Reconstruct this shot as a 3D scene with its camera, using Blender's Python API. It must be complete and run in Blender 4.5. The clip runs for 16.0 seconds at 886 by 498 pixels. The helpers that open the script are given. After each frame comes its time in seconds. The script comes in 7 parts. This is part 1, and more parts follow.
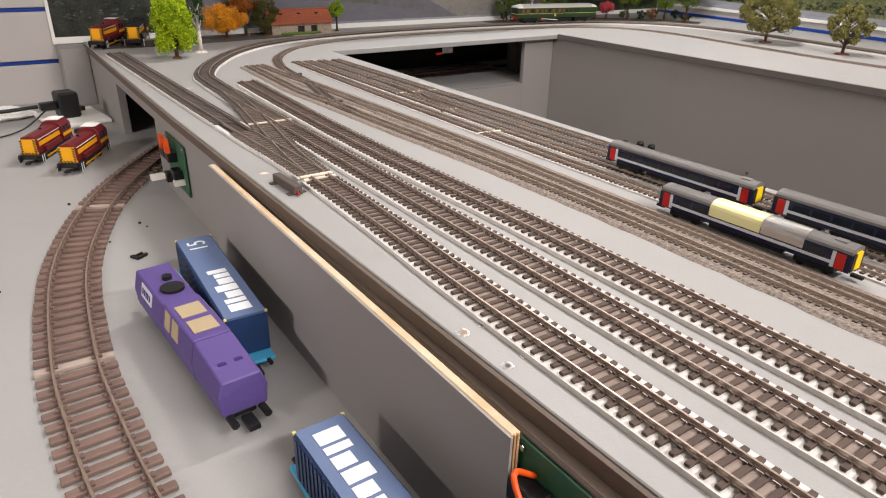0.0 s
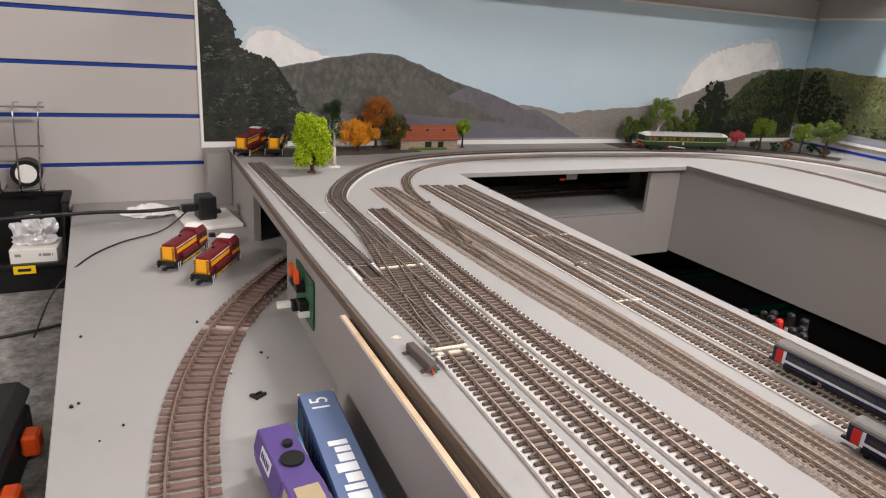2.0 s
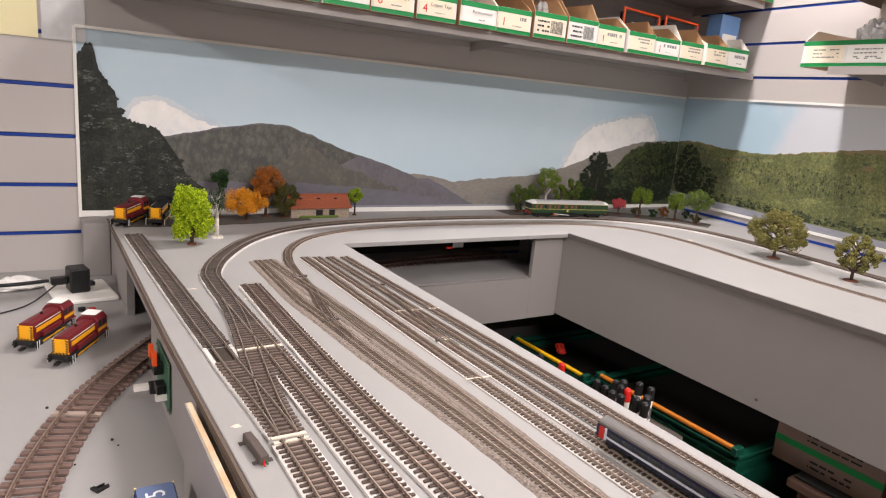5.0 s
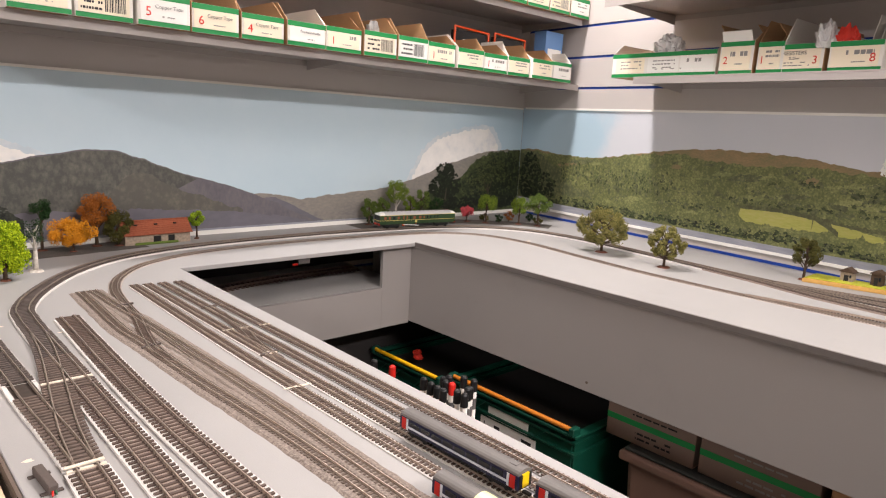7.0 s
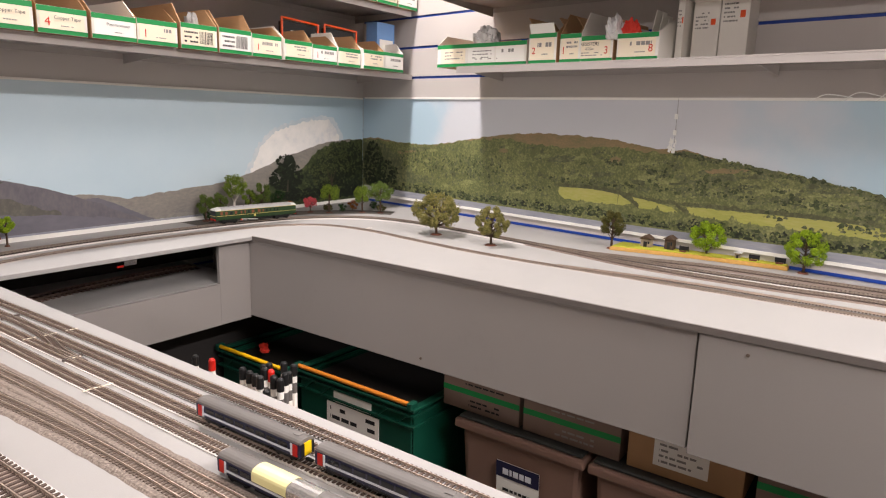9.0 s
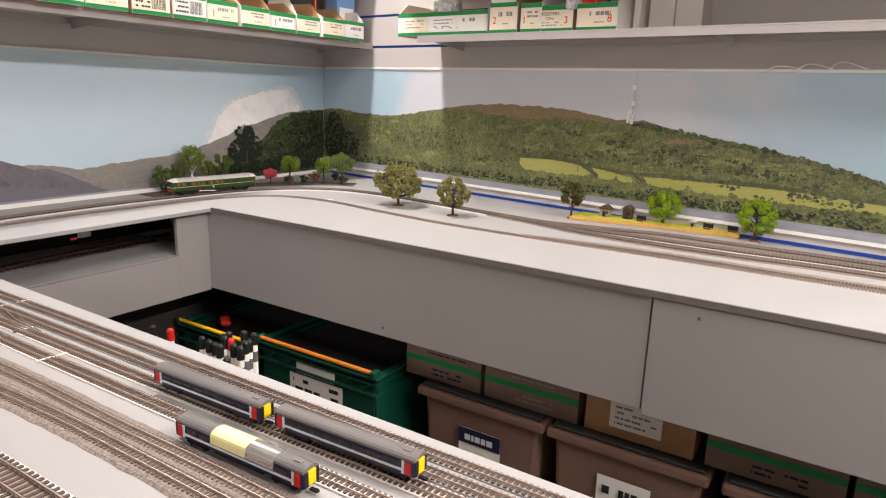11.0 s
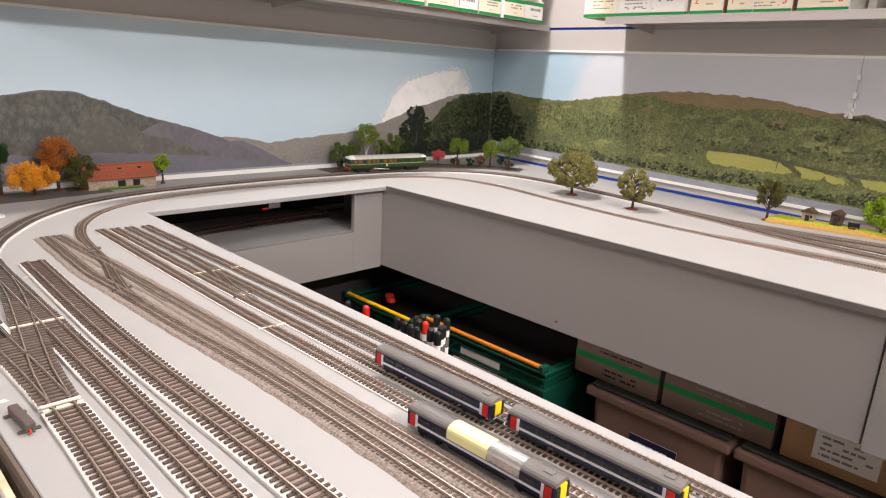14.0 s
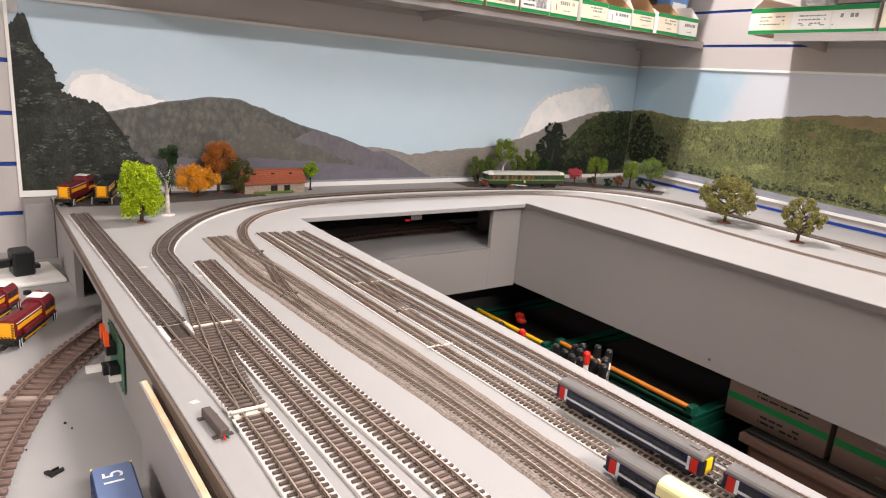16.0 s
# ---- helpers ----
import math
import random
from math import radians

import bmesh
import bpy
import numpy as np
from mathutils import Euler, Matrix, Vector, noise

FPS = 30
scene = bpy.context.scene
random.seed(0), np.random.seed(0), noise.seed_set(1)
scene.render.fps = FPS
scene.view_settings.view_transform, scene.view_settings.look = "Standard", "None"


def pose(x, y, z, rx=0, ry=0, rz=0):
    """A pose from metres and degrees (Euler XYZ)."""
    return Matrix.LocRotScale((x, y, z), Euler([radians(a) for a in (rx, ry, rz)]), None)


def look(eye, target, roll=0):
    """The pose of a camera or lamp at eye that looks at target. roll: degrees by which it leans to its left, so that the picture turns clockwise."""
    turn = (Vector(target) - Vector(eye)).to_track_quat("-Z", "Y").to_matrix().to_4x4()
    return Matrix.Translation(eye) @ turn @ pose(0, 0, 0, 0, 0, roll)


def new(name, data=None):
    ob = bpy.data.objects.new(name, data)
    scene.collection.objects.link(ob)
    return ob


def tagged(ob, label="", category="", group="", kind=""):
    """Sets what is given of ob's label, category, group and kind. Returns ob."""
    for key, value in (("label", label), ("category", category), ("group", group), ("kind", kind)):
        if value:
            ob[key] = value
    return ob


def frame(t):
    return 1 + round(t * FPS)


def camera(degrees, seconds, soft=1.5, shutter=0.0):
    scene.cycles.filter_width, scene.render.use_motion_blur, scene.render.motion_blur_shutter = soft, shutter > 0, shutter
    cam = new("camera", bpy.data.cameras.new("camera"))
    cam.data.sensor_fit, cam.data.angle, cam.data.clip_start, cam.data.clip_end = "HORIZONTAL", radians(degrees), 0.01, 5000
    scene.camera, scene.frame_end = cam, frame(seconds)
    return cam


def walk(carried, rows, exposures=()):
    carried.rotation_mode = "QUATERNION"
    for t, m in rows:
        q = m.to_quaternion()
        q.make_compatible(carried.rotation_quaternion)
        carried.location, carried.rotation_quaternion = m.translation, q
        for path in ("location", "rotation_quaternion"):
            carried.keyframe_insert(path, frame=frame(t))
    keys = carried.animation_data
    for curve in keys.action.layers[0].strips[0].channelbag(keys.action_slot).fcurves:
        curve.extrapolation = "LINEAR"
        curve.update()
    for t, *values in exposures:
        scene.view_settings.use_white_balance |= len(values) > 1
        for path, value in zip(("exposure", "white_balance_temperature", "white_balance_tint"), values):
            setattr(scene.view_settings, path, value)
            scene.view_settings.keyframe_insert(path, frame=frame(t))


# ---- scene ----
cam = camera(68.4, 16.0, soft=1.15)
PATH = [
    (0, (-0.178, -0.076, 1.202), (0.858, 1.408, 0.351), 1.4),
    (0.5, (-0.179, -0.04, 1.213), (0.762, 1.53, 0.408), 1.7),
    (1, (-0.18, -0.021, 1.23), (0.708, 1.612, 0.494), 2.7),
    (1.5, (-0.184, -0.01, 1.248), (0.669, 1.665, 0.565), 3.3),
    (2, (-0.185, 0.004, 1.265), (0.649, 1.711, 0.64), 3.9),
    (2.5, (-0.182, 0.01, 1.282), (0.651, 1.736, 0.71), 4.2),
    (3, (-0.176, 0.01, 1.293), (0.679, 1.736, 0.756), 4.7),
    (3.5, (-0.164, 0.001, 1.296), (0.73, 1.713, 0.777), 4.9),
    (6, (-0.104, -0.073, 1.312), (1.076, 1.49, 0.907), 4.2),
    (6.5, (-0.092, -0.091, 1.309), (1.163, 1.416, 0.916), 3.3),
    (7, (-0.082, -0.124, 1.313), (1.26, 1.31, 0.936), 3.2),
    (7.5, (-0.074, -0.151, 1.319), (1.334, 1.218, 0.941), 2.4),
    (8, (-0.067, -0.175, 1.325), (1.401, 1.13, 0.95), 2.0),
    (8.5, (-0.06, -0.207, 1.325), (1.474, 1.02, 0.948), 1.7),
    (9, (-0.056, -0.228, 1.323), (1.537, 0.914, 0.927), 1.7),
    (11.5, (-0.061, -0.239, 1.311), (1.58, 0.802, 0.838), 2.1),
    (12, (-0.066, -0.219, 1.308), (1.541, 0.871, 0.831), 2.2),
    (12.5, (-0.073, -0.192, 1.309), (1.478, 0.973, 0.82), 2.8),
    (13, (-0.076, -0.167, 1.308), (1.426, 1.057, 0.812), 3.2),
    (13.5, (-0.079, -0.145, 1.308), (1.368, 1.136, 0.792), 3.5),
    (14, (-0.087, -0.127, 1.305), (1.3, 1.213, 0.775), 3.4),
    (14.5, (-0.096, -0.108, 1.304), (1.233, 1.289, 0.774), 3.6),
    (15, (-0.105, -0.087, 1.297), (1.167, 1.358, 0.754), 4.2),
    (15.5, (-0.113, -0.066, 1.298), (1.103, 1.435, 0.778), 4.4),
    (16, (-0.125, -0.043, 1.298), (1.026, 1.511, 0.789), 4.6),
]
walk(cam, [(t, look(eye, target, roll)) for t, eye, target, roll in PATH], [(0.0, 0.19, 6600, 8), (0.5, 0.10, 6650, 8), (1.5, 0.11, 6550, 9), (2.5, 0.12, 6550, 10), (6.0, 0.35, 6750, 13), (7.5, 0.39, 6800, 13), (11.5, 0.42, 6750, 12), (14.0, 0.50, 6700, 12), (16.0, 0.50, 6700, 12)])

# world: a closed room, almost no light of its own
world = bpy.data.worlds.new("world")
scene.world = world
world.use_nodes = True
world.node_tree.nodes["Background"].inputs[0].default_value = (0.9, 0.95, 1.0, 1)
world.node_tree.nodes["Background"].inputs[1].default_value = 0.02


def lamp(name, x, y, z, sx, sy, watts, color=(1.0, 0.952, 0.955)):
    data = bpy.data.lights.new(name, "AREA")
    data.shape, data.size, data.size_y, data.energy, data.color = "RECTANGLE", sx, sy, watts, color
    ob = new(name, data)
    ob.location = (x, y, z)
    return ob


CEIL = 2.5
lamp("ceiling_lamp_front", 0.5, -1.5, CEIL - 0.03, 1.5, 0.2, 82)
lamp("ceiling_lamp_left", -2.9, -0.3, CEIL - 0.03, 0.3, 0.8, 94)
lamp("ceiling_lamp_back", 1.05, 1.09, CEIL - 0.06, 0.6, 0.10, 23)
# added fill without a known fitting, lifts the cartons on the side wall shelf
lamp("ceiling_lamp_right", 0.85, -0.05, CEIL - 0.03, 0.2, 0.6, 7)

# ---------------------------------------------------------------- materials


def srgb(r, g, b):
    return tuple((c / 255 / 12.92 if c / 255 <= 0.04045 else ((c / 255 + 0.055) / 1.055) ** 2.4) for c in (r, g, b)) + (1,)


def mat(name, color, rough=0.6, metal=0.0, var=0.12, scale=40.0, fine=400.0, bump=0.0, second=None, spec=0.4, rand=0.0, stain=0.0, coat=0.0, amount=0.5):
    """A painted or natural surface: two scales of noise over the base colour, an optional second colour, fine relief."""
    m = bpy.data.materials.new(name)
    m.use_nodes = True
    nt = m.node_tree
    N, L = nt.nodes, nt.links
    p = N["Principled BSDF"]
    p.inputs["Roughness"].default_value, p.inputs["Metallic"].default_value = rough, metal
    p.inputs["Specular IOR Level"].default_value = spec
    p.inputs["Coat Weight"].default_value = coat
    co = N.new("ShaderNodeTexCoord")
    n1, n2 = N.new("ShaderNodeTexNoise"), N.new("ShaderNodeTexNoise")
    for n, s, d in ((n1, scale, 4.0), (n2, fine, 3.0)):
        n.inputs["Scale"].default_value, n.inputs["Detail"].default_value = s, d
        L.new(co.outputs["Object"], n.inputs["Vector"])
    ramp = N.new("ShaderNodeMapRange")
    ramp.inputs["From Min"].default_value, ramp.inputs["From Max"].default_value = 0.5 - amount * 0.4, 0.5 + amount * 0.4
    L.new(n1.outputs["Fac"], ramp.inputs["Value"])
    mix = N.new("ShaderNodeMix")
    mix.data_type = "RGBA"
    mix.inputs[6].default_value = color
    mix.inputs[7].default_value = second or tuple(c * (1 - var) for c in color[:3]) + (1,)
    L.new(ramp.outputs["Result"], mix.inputs["Factor"])
    hsv = N.new("ShaderNodeHueSaturation")
    L.new(mix.outputs[2], hsv.inputs["Color"])
    val = N.new("ShaderNodeMapRange")
    val.inputs["To Min"].default_value, val.inputs["To Max"].default_value = 1 - var, 1 + var
    L.new(n2.outputs["Fac"], val.inputs["Value"])
    out = val.outputs["Result"]
    if rand:
        info = N.new("ShaderNodeObjectInfo")
        r = N.new("ShaderNodeMapRange")
        r.inputs["To Min"].default_value, r.inputs["To Max"].default_value = 1 - rand, 1 + rand
        L.new(info.outputs["Random"], r.inputs["Value"])
        mu = N.new("ShaderNodeMath")
        mu.operation = "MULTIPLY"
        L.new(out, mu.inputs[0]), L.new(r.outputs["Result"], mu.inputs[1])
        out = mu.outputs[0]
    if stain:
        n3 = N.new("ShaderNodeTexNoise")
        n3.inputs["Scale"].default_value, n3.inputs["Detail"].default_value, n3.inputs["Roughness"].default_value = 9.0, 8.0, 0.7
        L.new(co.outputs["Object"], n3.inputs["Vector"])
        r = N.new("ShaderNodeMapRange")
        r.inputs["From Min"].default_value, r.inputs["From Max"].default_value = 0.58, 0.75
        r.inputs["To Min"].default_value, r.inputs["To Max"].default_value = 1.0, 1 - stain
        L.new(n3.outputs["Fac"], r.inputs["Value"])
        mu = N.new("ShaderNodeMath")
        mu.operation = "MULTIPLY"
        L.new(out, mu.inputs[0]), L.new(r.outputs["Result"], mu.inputs[1])
        out = mu.outputs[0]
    L.new(out, hsv.inputs["Value"])
    L.new(hsv.outputs["Color"], p.inputs["Base Color"])
    if bump:
        b = N.new("ShaderNodeBump")
        b.inputs["Strength"].default_value, b.inputs["Distance"].default_value = 0.5, bump
        L.new(n2.outputs["Fac"], b.inputs["Height"])
        L.new(b.outputs["Normal"], p.inputs["Normal"])
    return m


def island_leaf(name, a, b, rough=0.7):
    """Foliage: every leaf clump takes its own tone between two colours."""
    m = bpy.data.materials.new(name)
    m.use_nodes = True
    N, L = m.node_tree.nodes, m.node_tree.links
    p = N["Principled BSDF"]
    p.inputs["Roughness"].default_value, p.inputs["Specular IOR Level"].default_value = rough, 0.2
    g = N.new("ShaderNodeNewGeometry")
    mix = N.new("ShaderNodeMix")
    mix.data_type = "RGBA"
    mix.inputs[6].default_value, mix.inputs[7].default_value = a, b
    L.new(g.outputs["Random Per Island"], mix.inputs["Factor"])
    L.new(mix.outputs[2], p.inputs["Base Color"])
    return m


def printed(name, colors, scale, rough=0.45, stretch=1.0, crowns=0.0):
    """Printed photograph paper: fine grain of the given colours at leaf or rock size, with optional rounded tree crowns."""
    m = bpy.data.materials.new(name)
    m.use_nodes = True
    N, L = m.node_tree.nodes, m.node_tree.links
    p = N["Principled BSDF"]
    p.inputs["Roughness"].default_value = rough
    p.inputs["Specular IOR Level"].default_value = 0.35
    co, mp = N.new("ShaderNodeTexCoord"), N.new("ShaderNodeMapping")
    mp.inputs["Scale"].default_value = (1, 1, stretch)
    L.new(co.outputs["Object"], mp.inputs["Vector"])
    total = None
    for k, (s, w, d) in enumerate(((scale, 0.42, 6), (scale * 0.13, 0.33, 5), (scale * 0.03, 0.25, 4))):
        n, mul = N.new("ShaderNodeTexNoise"), N.new("ShaderNodeMath")
        n.inputs["Scale"].default_value, n.inputs["Detail"].default_value, n.inputs["Roughness"].default_value = s, d, 0.62
        L.new(mp.outputs[0], n.inputs["Vector"])
        mul.operation, mul.inputs[1].default_value = "MULTIPLY", w
        L.new(n.outputs["Fac"], mul.inputs[0])
        if total:
            add = N.new("ShaderNodeMath")
            L.new(total, add.inputs[0]), L.new(mul.outputs[0], add.inputs[1])
            total = add.outputs[0]
        else:
            total = mul.outputs[0]
    if crowns:
        v, r, add = N.new("ShaderNodeTexVoronoi"), N.new("ShaderNodeMapRange"), N.new("ShaderNodeMath")
        v.inputs["Scale"].default_value = crowns
        L.new(mp.outputs[0], v.inputs["Vector"])
        r.inputs["From Max"].default_value = 0.75
        r.inputs["To Min"].default_value, r.inputs["To Max"].default_value = 0.045, -0.11
        L.new(v.outputs["Distance"], r.inputs["Value"])
        L.new(total, add.inputs[0]), L.new(r.outputs["Result"], add.inputs[1])
        total = add.outputs[0]
    r = N.new("ShaderNodeValToRGB")
    L.new(total, r.inputs["Fac"])
    e = r.color_ramp.elements
    while len(e) < len(colors):
        e.new(0.5)
    for i, c in enumerate(colors):
        e[i].position = 0.385 + 0.23 * i / max(1, len(colors) - 1)
        e[i].color = c
    L.new(r.outputs["Color"], p.inputs["Base Color"])
    return m


def glass(name, color=(0.02, 0.025, 0.03, 1), rough=0.08):
    return mat(name, color, rough=rough, var=0.05, spec=0.6)


M = dict(
    deck=mat("deck_paint", srgb(162, 160, 158), 0.5, var=0.05, scale=7, fine=700, bump=0.0002, stain=0.09),
    fascia=mat("fascia_paint", srgb(150, 145, 142), 0.5, var=0.03, scale=5, fine=900, bump=0.0002, stain=0.05),
    # near-black that stands in for the shade inside openings and under the bench
    dark=mat("interior_shade", srgb(38, 35, 34), 0.8, var=0.2, scale=12),
    ply=mat("plywood_edge", srgb(222, 204, 176), 0.65, var=0.1, scale=25, fine=900, bump=0.0003, second=srgb(196, 160, 118)),
    edge=mat("deck_edge", srgb(104, 90, 80), 0.7, var=0.12, scale=18, fine=500, bump=0.0003),
    lipgrey=mat("dull_grey_edge", srgb(110, 104, 100), 0.6, var=0.08, scale=14, fine=500, bump=0.0002),
    slat=mat("slatwall_board", srgb(190, 184, 180), 0.42, var=0.02, scale=3, fine=300),
    blue=mat("blue_groove", srgb(22, 62, 150), 0.4, var=0.08, scale=20),
    shelf=mat("steel_shelf", srgb(170, 164, 160), 0.4, var=0.03, scale=6, fine=300, stain=0.05),
    white=mat("white_card", srgb(232, 228, 220), 0.6, var=0.03, scale=15),
    creamlabel=mat("cream_label", srgb(240, 228, 204), 0.65, var=0.03, scale=30),
    paper=mat("paper", srgb(238, 236, 230), 0.7, var=0.02, scale=20),
    card=mat("brown_card", srgb(176, 138, 100), 0.75, var=0.08, scale=22, fine=500),
    green=mat("green_card", srgb(20, 138, 72), 0.5, var=0.05, scale=20),
    red=mat("red_ink", srgb(214, 52, 36), 0.55, var=0.05),
    black=mat("black_plastic", srgb(24, 24, 25), 0.4, var=0.1, scale=30),
    ink=mat("black_ink", srgb(30, 30, 32), 0.6, var=0.05),
    softink=mat("soft_ink", srgb(98, 94, 92), 0.6, var=0.05),
    greyink=mat("grey_ink", srgb(140, 138, 134), 0.6, var=0.05),
    carpet=mat("carpet", srgb(150, 146, 142), 0.95, var=0.5, scale=60, fine=300, bump=0.002, second=srgb(96, 94, 92)),
    roomwall=mat("shop_wall_paint", srgb(128, 120, 112), 0.7, var=0.04, scale=4),
    room=mat("room_paint", srgb(214, 208, 200), 0.7, var=0.02, scale=4),
    rail=mat("nickel_rail", srgb(184, 168, 156), 0.3, metal=0.55, var=0.12, scale=60),
    railworn=mat("worn_rail", srgb(158, 144, 132), 0.38, metal=0.4, var=0.2, scale=80),
    railn=mat("weathered_rail", srgb(200, 184, 170), 0.3, metal=0.5, var=0.2, scale=80),
    sleeper=mat("brown_sleeper", srgb(138, 121, 108), 0.75, var=0.15, scale=80, rand=0.14),
    sleeperdark=mat("black_sleeper", srgb(88, 78, 73), 0.75, var=0.15, scale=80, rand=0.12),
    osleeper=mat("moulded_sleeper", srgb(120, 97, 88), 0.6, var=0.12, scale=120, rand=0.12),
    orail=mat("brown_rail", srgb(152, 132, 120), 0.4, metal=0.4, var=0.12, scale=90),
    nsleeper=mat("small_sleeper", srgb(92, 76, 67), 0.75, var=0.2, scale=120),
    ncore=mat("small_track_base", srgb(122, 107, 96), 0.85, var=0.25, scale=150, fine=900),
    core=mat("dark_track_base", srgb(68, 58, 51), 0.85, var=0.25, scale=150, fine=900),
    ballastsleeper=mat("sunk_sleeper", srgb(104, 90, 80), 0.85, var=0.3, scale=160),
    sleepernear=mat("dark_brown_sleeper", srgb(86, 71, 63), 0.7, var=0.15, scale=80, rand=0.14),
    sleepermid=mat("worn_sleeper", srgb(100, 86, 78), 0.75, var=0.15, scale=80, rand=0.14),
    jointdull=mat("pale_brown_sleeper", srgb(170, 152, 140), 0.6, var=0.1, scale=90),
    joint=mat("white_sleeper", srgb(226, 214, 196), 0.6, var=0.06),
    bed=mat("track_underlay", srgb(222, 218, 213), 0.7, var=0.08, scale=30),
    dirty=mat("dusty_underlay", srgb(148, 132, 122), 0.8, var=0.12, scale=120, fine=700),
    bedgrey=mat("white_underlay", srgb(222, 217, 212), 0.75, var=0.1, scale=60, fine=600),
    ballast=mat("ballast", srgb(162, 149, 139), 0.9, var=0.45, scale=420, fine=1300, bump=0.002, second=srgb(102, 91, 83)),
    ballastpink=mat("ballast_light", srgb(176, 166, 158), 0.9, var=0.3, scale=300, fine=900, bump=0.0008, second=srgb(144, 134, 127)),
    scatter=mat("grey_scatter", srgb(98, 92, 86), 0.9, var=0.35, scale=200, fine=900, bump=0.0008),
    sky=printed("printed_sky", [srgb(184, 208, 220), srgb(196, 216, 226), srgb(206, 221, 228)], 1.6, 0.35),
    cloud=printed("printed_cloud", [srgb(214, 218, 224), srgb(240, 239, 236), srgb(250, 247, 243)], 24, 0.4),
    cloudedge=printed("printed_cloud_edge", [srgb(196, 211, 220), srgb(214, 222, 227), srgb(226, 229, 230)], 30, 0.4),
    firlight=printed("printed_light_firs", [srgb(30, 33, 29), srgb(46, 49, 44), srgb(64, 67, 60), srgb(92, 94, 86)], 340, 0.4, 0.7),
    firdark=printed("printed_dark_firs", [srgb(20, 23, 20), srgb(34, 38, 33), srgb(50, 55, 47)], 320, 0.4, 0.7),
    fir=printed("printed_firs", [srgb(24, 27, 24), srgb(37, 40, 35), srgb(52, 55, 48), srgb(68, 70, 62)], 320, 0.4, 0.7),
    hillgrey=printed("printed_grey_hill", [srgb(101, 98, 104), srgb(111, 107, 112), srgb(121, 117, 117)], 110, 0.4, 0.6),
    hillwood=printed("printed_wooded_slope", [srgb(82, 83, 79), srgb(95, 95, 89), srgb(107, 105, 98), srgb(118, 115, 107)], 190, 0.4, 0.7, 70),
    hillmoor=printed("printed_moor_hill", [srgb(96, 94, 88), srgb(109, 106, 97), srgb(122, 117, 105)], 170, 0.4, 1.0, 70),
    hillfar=printed("printed_far_hill", [srgb(126, 122, 120), srgb(140, 135, 129), srgb(154, 147, 136)], 70, 0.4, 2.0),
    hillblue=printed("printed_blue_hill", [srgb(106, 105, 113), srgb(120, 117, 125)], 30, 0.4, 2.0),
    water=printed("printed_lake", [srgb(132, 134, 145), srgb(148, 150, 159), srgb(166, 167, 172)], 18, 0.35, 6.0),
    woods=printed("printed_woods", [srgb(96, 101, 66), srgb(115, 120, 77), srgb(133, 135, 88), srgb(153, 152, 105)], 360, 0.4, 1.0, 150),
    woodsdark=printed("printed_dark_woods", [srgb(54, 62, 41), srgb(70, 80, 52), srgb(86, 96, 61), srgb(104, 114, 73)], 330, 0.4, 1.0, 80),
    woodsblack=printed("printed_black_woods", [srgb(33, 39, 30), srgb(48, 56, 42), srgb(64, 73, 53)], 320, 0.4, 1.0, 80),
    moor=printed("printed_moor", [srgb(117, 115, 81), srgb(139, 121, 90), srgb(155, 130, 97)], 160, 0.4, 2.5),
    woodsmid=printed("printed_mid_woods", [srgb(82, 87, 64), srgb(100, 104, 75), srgb(117, 119, 84), srgb(136, 136, 98)], 330, 0.4, 1.0, 90),
    woodslight=printed("printed_light_woods", [srgb(114, 120, 78), srgb(133, 137, 89), srgb(149, 151, 103), srgb(163, 162, 115)], 360, 0.4, 1.0, 150),
    firpale=printed("printed_pale_firs", [srgb(64, 67, 62), srgb(88, 91, 84), srgb(116, 118, 110)], 340, 0.4, 0.7),
    treeblack=printed("printed_black_crown", [srgb(20, 25, 19), srgb(30, 36, 27), srgb(42, 49, 36)], 330, 0.4),
    treemid=printed("printed_mid_crown", [srgb(60, 68, 42), srgb(78, 86, 53), srgb(96, 102, 64)], 330, 0.4),
    treelight=printed("printed_light_crown", [srgb(98, 105, 62), srgb(120, 125, 77), srgb(138, 141, 90)], 330, 0.4),
    trunkprint=printed("printed_trunk", [srgb(48, 42, 36), srgb(66, 58, 50), srgb(80, 72, 62)], 300, 0.4),
    hedge=printed("printed_hedge", [srgb(81, 84, 61), srgb(98, 101, 71), srgb(115, 116, 83)], 330, 0.4, 1.0, 120),
    field=printed("printed_field", [srgb(152, 156, 78), srgb(168, 167, 92), srgb(176, 170, 108)], 60, 0.4, 4.0),
)



